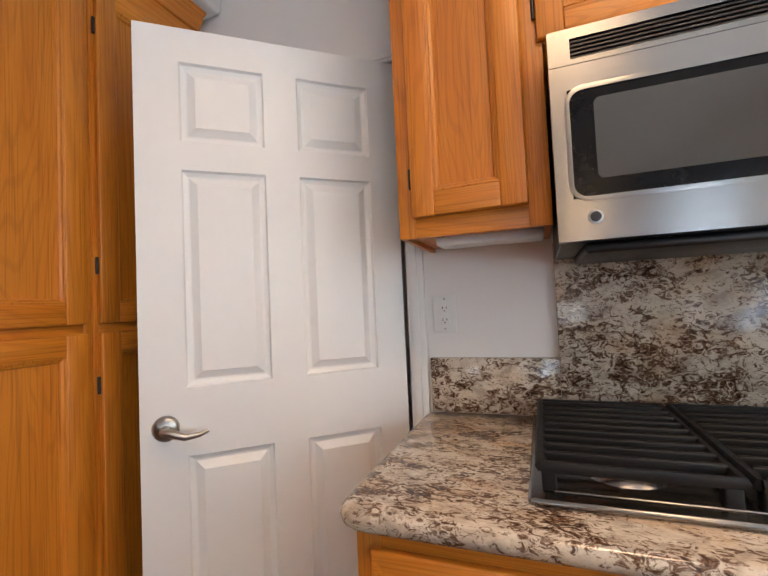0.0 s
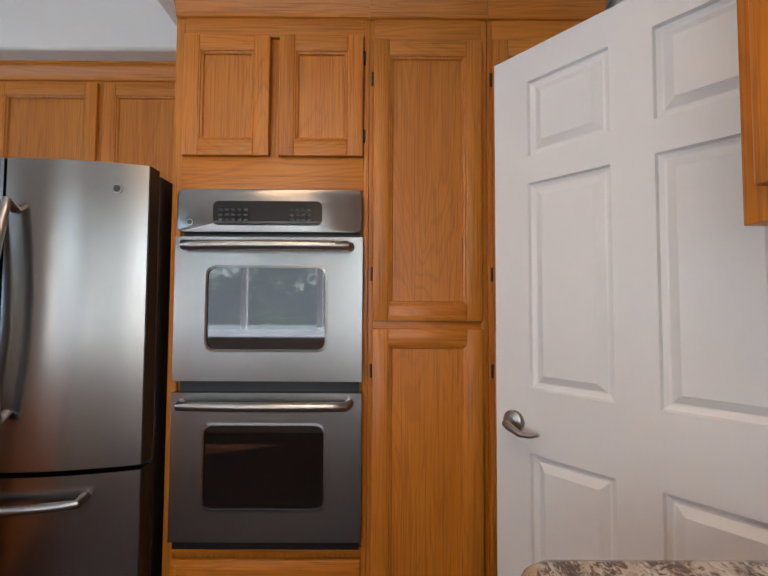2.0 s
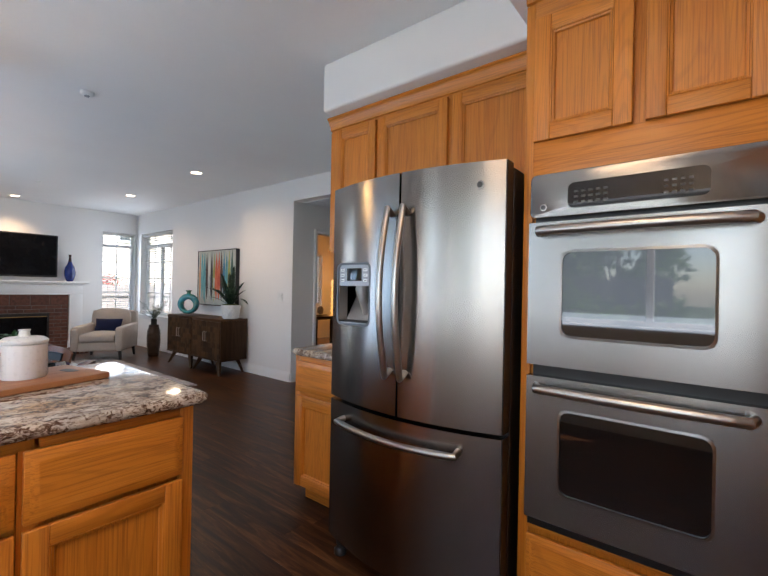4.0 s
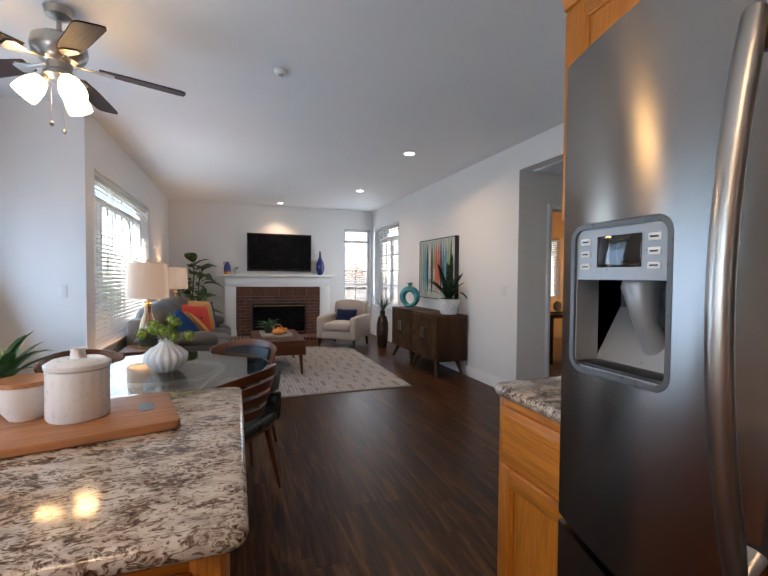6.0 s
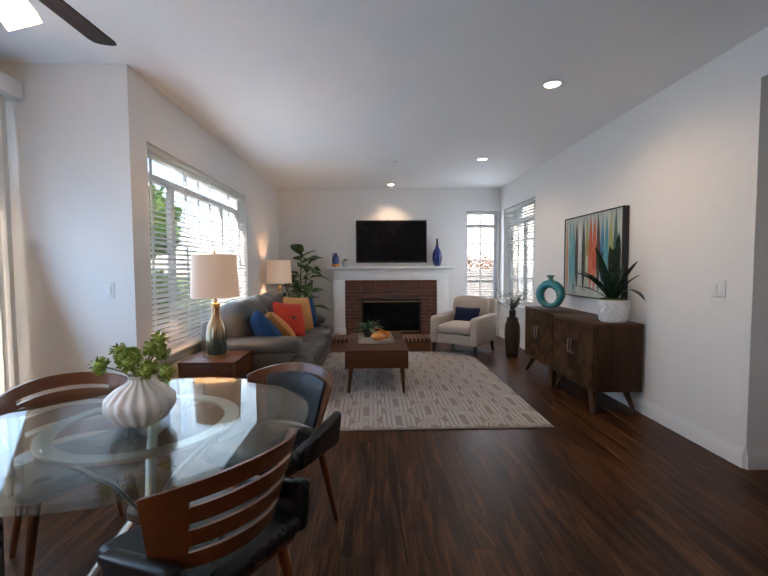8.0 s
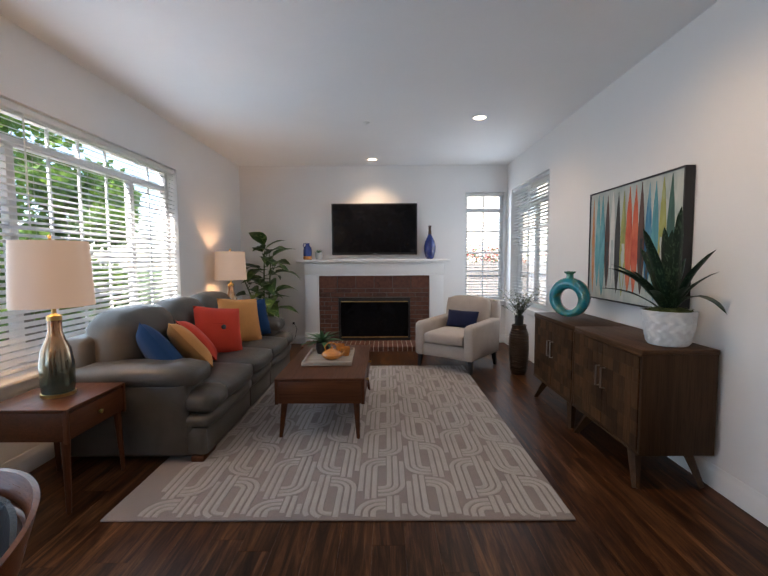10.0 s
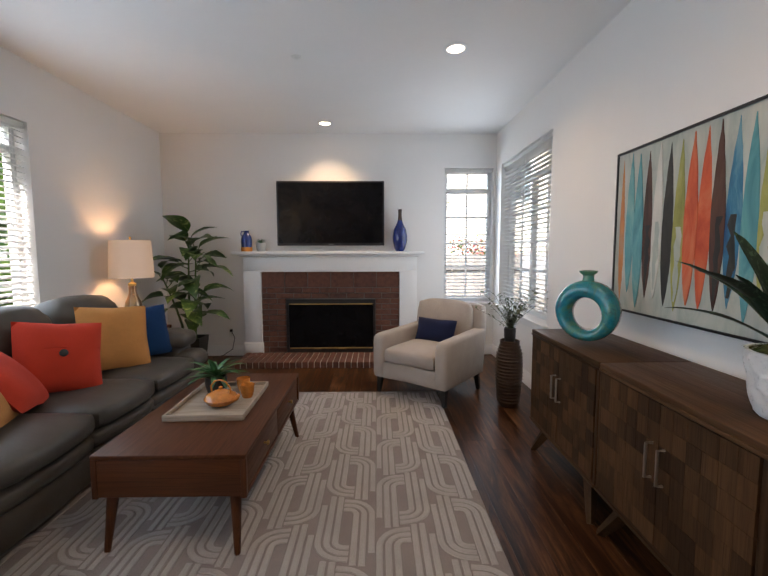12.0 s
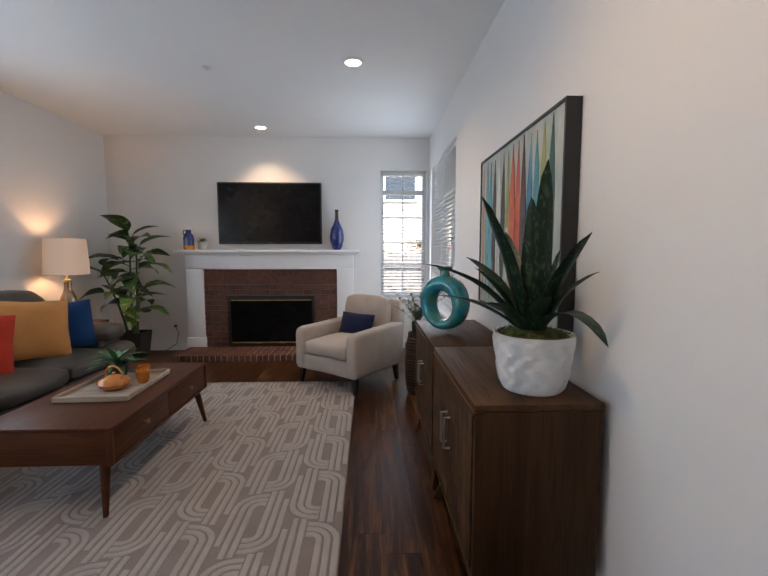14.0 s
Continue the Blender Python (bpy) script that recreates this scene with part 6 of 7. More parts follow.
def small_plant(name, label, m, r, h, n, length, potmat, rise=(25, 70)):
    p = thing(name, label, "plant", m)
    part("pot", lathe([(0, 0), (r * 0.8, 0), (r, h * 0.5), (r, h), (r * 0.88, h), (r * 0.85, h * 0.85), (0, h * 0.85)], 28), potmat, p)
    part("soil", lathe([(r * 0.87, h * 0.88), (0, h * 0.9)], 24), SOIL, p)
    rd = random.Random(n)
    for k in range(n):
        az = 360 * k * 0.381966
        part("leaf", leaf(length * rd.uniform(0.75, 1.1), length * 0.2, rd.uniform(0.3, 0.9), 0.4, 3.0, 6), AGAVE, p, "", aim((0, 0, h * 0.9), az, rise[0] + (rise[1] - rise[0]) * k / n))
    return p


small_plant("small_succulent", "small spiky succulent in a grey pot on the mantel", at(0.735, -7.93, 1.301), 0.058, 0.10, 16, 0.10, CERAMIC_G)

# corner plant
pl = thing("potted_dieffenbachia", "tall variegated dieffenbachia in a black square pot", "plant", at(1.50, -7.72, 0))
part("pot", lathe([(0, 0), (0.15, 0), (0.19, 0.29), (0.19, 0.31), (0.17, 0.31), (0.165, 0.26), (0, 0.26)], 4), BLACKPOT, pl, "black square tapered pot", pose(0, 0, 0, 0, 0, 45), soft=False)
part("soil", lathe([(0.165, 0.27), (0, 0.275)], 4), SOIL, pl, "", pose(0, 0, 0, 0, 0, 45))
rnd = random.Random(17)
for sx, sy, tx, ty, h, n in ((0.03, 0.0, -0.02, 0.05, 1.42, 10), (-0.05, 0.03, -0.12, 0.10, 1.30, 9), (0.06, 0.04, 0.26, 0.12, 1.02, 8), (-0.02, 0.06, -0.16, 0.16, 0.80, 7), (0.0, -0.03, 0.02, 0.10, 0.66, 6)):
    pts = [(sx + (tx - sx) * t ** 1.4, sy + (ty - sy) * t ** 1.4, 0.26 + (h - 0.26) * t) for t in (0, 0.25, 0.5, 0.75, 1)]
    st = part("stem", tube(pts, [0.016, 0.014, 0.012, 0.010, 0.007], 8), STEM, pl)
    for k in range(n):
        t = 1 - 0.34 * k / n if h > 0.9 else 1 - 0.5 * k / n
        i = min(3, int(t * 4 - 1e-6))
        p = Vector(pts[i]).lerp(Vector(pts[i + 1]), t * 4 - i)
        az, rise = 137.5 * k + rnd.uniform(-20, 20) + 70, 72 - 75 * k / n + rnd.uniform(-12, 12)
        if 60 > (az % 360) or (az % 360) > 300:
            az += 90
        a, r_ = radians(az), radians(rise)
        pet = 0.10
        q = p + Vector((math.cos(a) * math.cos(r_), math.sin(a) * math.cos(r_), math.sin(r_))) * pet
        part("petiole", tube([p, q], [0.005, 0.004], 6), STEM, st)
        ln = rnd.uniform(0.30, 0.43)
        part("leaf", leaf(ln, ln * 0.50, rnd.uniform(0.4, 1.0), 0.3, 1.6, 8, 0.05), DIEFF, st, "", aim(q, az, rise * 0.55, rnd.uniform(-30, 30)))

# tray and tea set
TT = 0.453
tray = thing("serving_tray", "square weathered wooden tray on the coffee table", "tray", pose(0.215, -5.19, TT, 0, 0, 1.5))
part("base", box(-0.19, 0.19, -0.26, 0.26, 0.0, 0.010, 0.002), GREYWOOD, tray)
for a in ((-0.20, 0.20, -0.27, -0.258), (-0.20, 0.20, 0.258, 0.27), (-0.20, -0.188, -0.258, 0.258), (0.188, 0.20, -0.258, 0.258)):
    part("rim", box(a[0], a[1], a[2], a[3], 0.0, 0.032, 0.003), GREYWOOD, tray)
TZ2 = TT + 0.0105
tp = thing("teapot", "amber glazed teapot with a looped handle on the tray", "teapot", at(0.19, -5.12, TZ2, 160))
part("body", lathe([(0, 0), (0.045, 0), (0.075, 0.018), (0.088, 0.04), (0.075, 0.062), (0.045, 0.075), (0, 0.078)], 32), ORANGE, tp)
part("lid", lathe([(0.046, 0.073), (0.03, 0.083), (0.008, 0.088), (0.012, 0.098), (0.006, 0.104), (0, 0.104)], 24), ORANGE, tp)
part("spout", tube([(0.075, 0, 0.035), (0.105, 0, 0.05), (0.12, 0, 0.072)], [0.016, 0.011, 0.008], 10), ORANGE, tp)
part("handle", tube([(-0.06, 0, 0.065), (-0.065, 0, 0.10), (-0.035, 0, 0.13), (0.0, 0, 0.138), (0.035, 0, 0.13), (0.065, 0, 0.10), (0.06, 0, 0.065)], 0.005, 8), ORANGE, tp)
for x, y in ((0.085, -5.24), (0.145, -5.36)):
    c = thing("tea_cup", "amber glazed handleless tea cup on the tray", "cup", at(x, y, TZ2), "tea cups")
    part("body", lathe([(0, 0), (0.026, 0), (0.037, 0.03), (0.041, 0.075), (0.037, 0.075), (0.033, 0.03), (0, 0.012)], 24), ORANGE, c)
small_plant("tray_succulent", "green succulent in a black pot with tan rim", at(0.30, -5.34, TZ2), 0.062, 0.095, 22, 0.19, BLACKPOT, (10, 75))

# kitchen counter things
IZ = 0.914
bd = thing("cutting_board", "long acacia serving board with a finger slot", "cutting board", pose(0.855, -0.325, IZ, 0, 0, 14))
part("board", prism(rounded(0.0, 0.62, -0.30, 0.0, 0.02), 0.0, 0.022, 0.004, plane="xy"), BOARD, bd)
part("slot", prism(rounded(0.045, 0.085, -0.20, -0.12, 0.018), 0.0215, 0.0228, plane="xy"), BLACK, bd, "dark finger slot")
cn = thing("canister", "white ribbed ceramic canister with lid on the board", "canister", at(1.10, -0.43, IZ + 0.0225))
part("body", lathe([(0, 0), (0.062, 0), (0.066, 0.006), (0.066, 0.12), (0.06, 0.125), (0, 0.125)], 96, flute=lambda a, z: 1 + (0.018 * (1 if math.sin(20 * a + 14 * z) > 0.35 else 0) if 0.004 < z < 0.121 else 0)), CERAMIC_W, cn)
part("lid", lathe([(0, 0.125), (0.069, 0.125), (0.070, 0.135), (0.055, 0.145), (0.018, 0.147), (0.015, 0.165), (0.019, 0.172), (0, 0.173)], 36), CERAMIC_W, cn)
bw = thing("canister", "white ceramic pot with a wooden lid on the board", "canister", at(1.215, -0.455, IZ + 0.0225))
part("body", lathe([(0, 0), (0.035, 0), (0.055, 0.03), (0.062, 0.085), (0.058, 0.085), (0, 0.08)], 32), CERAMIC_W, bw)
part("lid", lathe([(0, 0.086), (0.062, 0.086), (0.062, 0.097), (0, 0.097)], 32), BOARD, bw, "wooden lid")
cu = thing("cup", "small white ceramic cup on the board", "cup", at(1.155, -0.54, IZ + 0.0225))
part("body", lathe([(0, 0), (0.024, 0), (0.025, 0.085), (0.021, 0.085), (0.02, 0.01), (0, 0.01)], 24), CERAMIC_W, cu)
small_plant("island_succulent", "spiky aloe in a glass pot on the island", at(1.32, -0.60, IZ), 0.05, 0.09, 18, 0.17, CERAMIC_G, (35, 85))

# ---- windows and blinds ----
VINYL = plain("white_vinyl", (0.78, 0.78, 0.77), 0.35, var=0.02)
def sheer(m, color, share=0.5):
    """Lets light through a thin leaf or petal."""
    nt = m.node_tree
    t, mx, out = node(nt, "ShaderNodeBsdfTranslucent", Color=(*color, 1)), node(nt, "ShaderNodeMixShader", Fac=share), nt.nodes["Material Output"]
    nt.links.new(nt.nodes["Principled BSDF"].outputs[0], mx.inputs[1])
    nt.links.new(t.outputs[0], mx.inputs[2])
    nt.links.new(mx.outputs[0], out.inputs["Surface"])
    return m


SLAT = sheer(plain("blind_slat", (0.82, 0.82, 0.80), 0.4, var=0.02), (0.88, 0.88, 0.87), 0.5)


def window(name, w, z0, z1, m, label, posts, transom=None, muntins=(), grid=None):
    """A vinyl window in the local xz plane; -y faces the room."""
    win = thing(name, label, "window", m, kind="structure")
    h, f = z1 - z0, 0.045
    part("window_frame", wall_mesh("x", 0.0, 0.06, 0.0, w, z0, z1, holes=[(f, w - f, z0 + f, z1 - f)]), VINYL, win, soft=False)
    for x in posts:
        part("mullion", box(x - 0.03, x + 0.03, 0.004, 0.056, z0 + f, (transom or z1 - f) - 0.001, 0.003), VINYL, win)
    if transom:
        part("transom_bar", box(f, w - f, 0.002, 0.058, transom, transom + 0.055, 0.003), VINYL, win)
    for x in muntins:
        part("muntin", box(x - 0.009, x + 0.009, 0.022, 0.038, z0 + f, z1 - f), VINYL, win)
    for z in grid or ():
        part("muntin", box(f, w - f, 0.024, 0.036, z - 0.009, z + 0.009), VINYL, win)
    p = part("pane", box(f, w - f, 0.028, 0.032, z0 + f, z1 - f), GLASS, win, soft=False)
    p.visible_shadow = False
    return win


window("window_1", 2.48, 0.60, 2.26, at(2.055, -3.66, 0, -90), "wide white vinyl window with transom behind blinds", (0.62, 1.86), 2.02, (0.3, 0.95, 1.24, 1.55, 2.17), (1.05, 1.52))
window("window_2", 0.60, 0.66, 2.31, at(-1.49, -8.165, 0, 180), "narrow white vinyl window with transom bar", (), 2.02, (0.30,), (1.1, 1.4, 1.72))
window("window_3", 1.42, 0.66, 2.31, at(-2.225, -7.84, 0, 90), "white vinyl corner window with transom bar", (0.71,), 2.02, (0.36, 1.06), (1.1, 1.4, 1.72))
window("window_4", 2.40, 0.98, 2.15, at(2.90, 1.85, 0, -90), "wide white vinyl kitchen window", (0.8, 1.6))
window("window_5", 1.24, 0.83, 2.12, at(-5.74, -6.33, 0, 0) @ pose(1.24, 0, 0, 0, 0, 180), "white office window behind blinds", (0.62,))
patio = thing("door_2", "white framed glass patio door behind vertical blinds", "patio door", at(2.90, -1.35, 0, -90), kind="structure")
part("frame", wall_mesh("x", 0.0, 0.06, 0.0, 1.9, 0.0, 2.4, holes=[(0.06, 0.92, 0.1, 2.33), (0.98, 1.84, 0.1, 2.33)]), VINYL, patio, soft=False)
for x in (0.06, 0.98):
    g = part("pane", box(x, x + 0.86, 0.028, 0.032, 0.1, 2.33), GLASS, patio, soft=False)
    g.visible_shadow = False


def blinds(name, w, z0, z1, m, label, tilt, pitch=0.043, wands=()):
    """A slatted blind in the local xz plane, hung in the reveal."""
    bl = thing(name, label, "blinds", m, "window blinds")
    part("headrail", box(0.006, w - 0.006, -0.028, 0.028, z1 - 0.045, z1 - 0.002, 0.004), SLAT, bl)
    me = mesh_of(box(0.01, w - 0.01, -0.025, 0.025, -0.0014, 0.0014, 0.0012, 1), "slat")
    me.materials.append(SLAT)
    n = int((z1 - z0 - 0.08) / pitch)
    for k in range(n):
        s = new("slat", me)
        s.parent = bl
        s.matrix_basis = pose(0, 0, z1 - 0.065 - k * pitch, tilt + 1.5 * math.sin(k * 2.3), 0, 0)
    zb = z1 - 0.065 - n * pitch
    part("bottom_rail", box(0.01, w - 0.01, -0.025, 0.025, zb - 0.012, zb + 0.006, 0.003), SLAT, bl)
    for k in range(max(2, int(w / 0.6) + 1)):
        x = 0.12 + (w - 0.24) * k / max(1, int(w / 0.6))
        for y in (-0.024, 0.024):
            part("ladder_cord", tube([(x, y, zb), (x, y, z1 - 0.04)], 0.0011, 4), SLAT, bl)
    for x, l in wands:
        part("wand", tube([(x, -0.034, z1 - 0.05), (x, -0.036, z1 - l)], 0.004, 6), PLASTIC_W, bl)
    return bl


blinds("window_blinds", 2.475, 0.625, 2.255, at(1.995, -3.6625, 0, -90), "white horizontal slat blinds across the wide window", 24, wands=((0.05, 0.9), (0.62, 0.75)))
blinds("window_blinds", 0.594, 0.685, 2.305, at(-1.493, -8.11, 0, 180), "white horizontal slat blinds in the narrow window", 8)
blinds("window_blinds", 1.414, 0.685, 2.305, at(-2.17, -7.837, 0, 90), "white horizontal slat blinds in the corner window", -4, wands=((0.72, 0.9),))
blinds("window_blinds", 1.23, 0.84, 2.115, at(-4.505, -6.29, 0, 180), "white horizontal slat blinds in the office window", -20)
vb = thing("vertical_blinds", "closed cream vertical blinds over the patio door", "blinds", at(2.70, -3.36, 0))
part("valance", box(-0.055, 0.09, -0.05, 2.1, 2.46, 2.58, 0.004), VINYL, vb, "cream valance box")
me = mesh_of(box(-0.0012, 0.0012, -0.044, 0.044, 0.03, 2.46), "vane")
me.materials.append(plain("vane_vinyl", (0.70, 0.67, 0.61), 0.5, var=0.03))
for k in range(26):
    v = new("vane", me)
    v.parent = vb
    v.matrix_basis = at(0.02, 0.03 + k * 0.079, 0, 26)
for nm, w, m in (("sill_east", 2.56, at(1.95, -3.62, 0.575, -90)), ("sill_back", 0.68, at(-1.45, -8.06, 0.635, 180)), ("sill_west", 1.50, at(-2.12, -7.88, 0.635, 90))):
    s = thing(nm, "white painted wooden window sill with apron", "window sill", m, kind="structure")
    part("stool", box(0, w, -0.045, 0.09, 0.0, 0.024, 0.006), TRIM, s)
    part("apron", box(0.03, w - 0.03, -0.016, -0.001, -0.06, 0.0, 0.004), TRIM, s)

# ---- trim and ceiling fittings ----
def baseboard(name, length, m):
    o = [(0.0, 0.0), (-0.015, 0.0), (-0.015, 0.085), (-0.011, 0.098), (-0.006, 0.112), (-0.004, 0.13), (0.0, 0.13)]
    b = bmesh.new()
    r = [[b.verts.new((x, y, z)) for y, z in o] for x in (0, length)]
    for k in range(len(o)):
        b.faces.new((r[0][k], r[0][(k + 1) % len(o)], r[1][(k + 1) % len(o)], r[1][k]))
    b.faces.new(r[0]), b.faces.new(r[1][::-1])
    bmesh.ops.recalc_face_normals(b, faces=b.faces[:])
    single(name, b, TRIM, "white moulded baseboard along the wall", "baseboard", m, "structure")


baseboard("baseboard_west", 5.12, at(-2.119, -8.058, 0, 90))
baseboard("baseboard_west_far", 1.35, at(-2.119, -1.92, 0, 90))
baseboard("baseboard_back", 0.96, at(-1.16, -8.059, 0, 180))
baseboard("baseboard_corner", 0.96, at(1.935, -8.059, 0, 180))
baseboard("baseboard_east", 4.61, at(1.949, -3.432, 0, -90))
baseboard("baseboard_nook", 0.85, at(2.798, -3.429, 0, 180))
baseboard("baseboard_hall", 0.20, at(-2.30, -2.929, 0, 180))
baseboard("baseboard_return", 0.18, at(-2.12, -2.929, 0, 180))
baseboard("baseboard_hall_north", 2.2, at(-4.5, -1.931, 0, 0))
# The last two are out of view, guessed from warm glints on the steel.
for x, y in ((-1.165, -3.69), (-1.22, -5.95), (-0.085, -7.66), (1.3, 1.2), (0.55, 0.55)):
    d = thing("recessed_downlight", "lit recessed ceiling downlight with white trim ring", "downlight", at(x, y, 0), "recessed ceiling lights")
    part("trim_ring", lathe([(0.062, 2.7185), (0.088, 2.7185), (0.09, 2.716), (0.066, 2.709), (0.06, 2.712), (0.06, 2.7185)], 36), TRIM, d)
    part("lens", lathe([(0.062, 2.714), (0, 2.714)], 32), BULB, d, "glowing lens")
sd = thing("smoke_detector", "round white smoke detector on the ceiling", "smoke detector", at(0.435, -2.21, 0))
part("base", lathe([(0, 2.719), (0.045, 2.719), (0.045, 2.70), (0.036, 2.69), (0, 2.688)], 28), PLASTIC_W, sd)
part("sensor", lathe([(0, 2.689), (0.018, 2.689), (0.015, 2.682), (0, 2.682)], 16), PLASTIC_G, sd)
sk = thing("fire_sprinkler", "small white ceiling fire sprinkler cover", "sprinkler", at(-0.073, -6.088, 0))
part("cover", lathe([(0, 2.719), (0.035, 2.719), (0.033, 2.712), (0.012, 2.709), (0.012, 2.70), (0, 2.699)], 24), PLASTIC_W, sk)


def switch(m, gangs, label):
    s = thing("light_switch", label, "switch", m)
    w = 0.035 + 0.023 * (gangs - 1)
    part("plate", box(-w, w, -0.006, 0, -0.058, 0.058, 0.003), PLASTIC_W, s)
    for k in range(gangs):
        x = (k - (gangs - 1) / 2) * 0.046
        part("rocker", box(x - 0.016, x + 0.016, -0.010, -0.005, -0.033, 0.033, 0.002), PLASTIC_W, s)


switch(at(2.124, -3.429, 1.143, 180), 1, "white single rocker switch on the nook wall")
switch(at(-2.119, -3.181, 1.137, 90), 2, "white double rocker switch beside the hall")
outlet("wall_outlet", at(1.16, -8.059, 0.30, 180), "white double outlet behind the corner plant")
cord = thing("power_cord", "black power cord hanging from the outlet", "cord")
part("cable", tube([(1.16, -8.045, 0.31), (1.15, -8.00, 0.33), (1.10, -7.98, 0.24), (1.13, -7.98, 0.1), (1.25, -7.98, 0.02), (1.36, -7.92, 0.008)], 0.004, 6), BLACK, cord)
part("plug", box(1.145, 1.175, -8.05, -8.02, 0.305, 0.335, 0.004), BLACK, cord)
vent = thing("air_return_grille", "white slatted return air grille in the hall ceiling", "grille", at(-2.88, -2.88, 2.434))
fb = box(0, 0.62, 0, 0.03, -0.012, 0)
for a in ((0, 0.62, 0.85, 0.88), (0, 0.03, 0.03, 0.85), (0.59, 0.62, 0.03, 0.85)):
    box(*a, -0.012, 0, bm=fb)
part("frame", fb, TRIM, vent, soft=False)
for k in range(20):
    part("slat", box(0.03 + k * 0.028, 0.05 + k * 0.028, 0.03, 0.85, -0.008, -0.004), TRIM, vent, "", pose(0, 0, 0))

# ---- hall door and office ----
casing("trim_office_door", -3.40, -2.55, 2.045, at(0, -2.93, 0) @ pose(-5.95, 0, 0, 0, 0, 180), "white casing round the office doorway")
CARPET = weave("beige_carpet", (0.40, 0.34, 0.27), 200, 0.95, strength=0.8, dist=0.004)
single("floor_office", box(-6.5, -2.30, -6.25, -3.05, -0.006, 0.004), CARPET, "beige carpet in the office", "carpet", kind="structure", soft=False)
od = thing("door_3", "white office door standing open inwards with brass lever", "door", at(-3.392, -3.055, 0.006, -137), kind="structure")
part("slab", box(0.0, 0.70, 0.0, 0.035, 0.0, 2.03, 0.003), DOORW, od)
part("lever", tube([(0.63, -0.002, 0.95), (0.63, -0.05, 0.95), (0.54, -0.052, 0.945)], 0.010, 8), BRASS, od, "brass lever")
part("lever", tube([(0.63, 0.037, 0.95), (0.63, 0.085, 0.95), (0.54, 0.087, 0.945)], 0.010, 8), BRASS, od, "brass lever")
desk = thing("desk", "dark glass topped desk with black square legs", "desk", at(-4.15, -4.45, 0.004))
part("desktop", box(-0.55, 0.55, -0.35, 0.35, 0.725, 0.74, 0.003), DARKGLASS, desk)
part("apron", box(-0.5, 0.5, -0.31, 0.31, 0.68, 0.725, 0.003), BLACK, desk)
for x, y in ((-0.49, -0.30), (0.49, -0.30), (-0.49, 0.30), (0.49, 0.30)):
    part("leg", box(x - 0.025, x + 0.025, y - 0.025, y + 0.025, 0, 0.69, 0.003), BLACK, desk)
ochair = thing("office_chair", "dark upholstered chair tucked at the desk", "chair", at(-3.52, -4.65, 0.004))
part("seat", box(-0.21, 0.21, -0.2, 0.2, 0.40, 0.47, 0.02), BLACKLEATHER, ochair)
for x, y in ((-0.18, -0.17), (0.18, -0.17), (-0.18, 0.17), (0.18, 0.17)):
    part("leg", box(x - 0.018, x + 0.018, y - 0.018, y + 0.018, 0, 0.40), BLACK, ochair)
clock = thing("desk_globe", "small brass desk ornament with a round dial", "ornament", at(-3.95, -4.35, 0.7445))
part("base", box(-0.16, 0.16, -0.04, 0.04, 0.0, 0.015, 0.003), BLACK, clock)
part("dial", lathe([(0, -0.03), (0.07, -0.03), (0.085, 0.0), (0.07, 0.03), (0, 0.03)], 24), NICKEL, clock, "", pose(0, 0, 0.10, 90, 0, 20))
fl = thing("floor_lamp", "paper column floor lamp glowing warm orange", "floor lamp", at(-5.78, -5.71, 0.004))
PAPER = glow("lit_paper", (1.0, 0.46, 0.10), 0.22, (0.8, 0.7, 0.5))
part("base", lathe([(0, 0), (0.20, 0), (0.20, 0.02), (0, 0.025)], 28), BLACK, fl)
part("pole", tube([(0, 0, 0.02), (0, 0, 1.4)], 0.010, 8), NICKEL, fl)
part("shade", lathe([(0.17 + 0.016 * math.sin(k * 2.1), 0.60 + k * 0.029) for k in range(31)], 28, flute=lambda a, z: 1 + 0.03 * math.sin(3 * a + 40 * z)), PAPER, fl, "crinkled paper shade")
point_light("floor_lamp_bulb", (-5.78, -5.60, 1.60), 1.3, (1.0, 0.40, 0.10), 0.12)
point_light("floor_lamp_glow", (-5.58, -5.45, 1.05), 0.8, (1.0, 0.38, 0.09), 0.12)

# unseen room beyond the open door: a made-up dark box fills the gap
gap_box = thing("washing_machine", "added dark grey box that fills the gap beyond the kitchen door", "washing machine", at(0.75, 3.0, 0))
part("body", box(0, 0.68, 0, 0.70, 0.0, 1.0, 0.02), plain("dark_gap_fill", (0.03, 0.035, 0.04), 0.3, var=0.1), gap_box)
part("panel", box(0, 0.68, 0.55, 0.70, 1.0, 1.12, 0.02), PLASTIC_G, gap_box)

# ---- outdoors ----
CONCRETE = plain("pale_concrete", (0.60, 0.575, 0.54), 0.9, var=0.1, scale=2, bump_scale=80, bump_strength=0.3)
# Unseen slab added as a reflector: throws sunlight up through the east windows.
single("pavement_patio", box(2.98, 6.1, -8.5, 3.5, -0.16, -0.10), CONCRETE, "unseen pale concrete slab added to bounce sunlight through the east windows", "pavement", kind="structure", soft=False)
single("pavement_back", box(-5.5, 2.9, -11.1, -8.26, -0.16, -0.11), CONCRETE, "pale concrete path behind the house", "pavement", kind="structure", soft=False)

GRASS = plain("lawn", (0.06, 0.095, 0.025), 0.95, var=0.4, scale=8, bump_scale=60, bump_strength=0.8, bump_dist=0.02)
single("ground", box(-60, 60, -70, 60, -0.5, -0.16), GRASS, "dry green lawn round the house", "ground", kind="structure", soft=False)
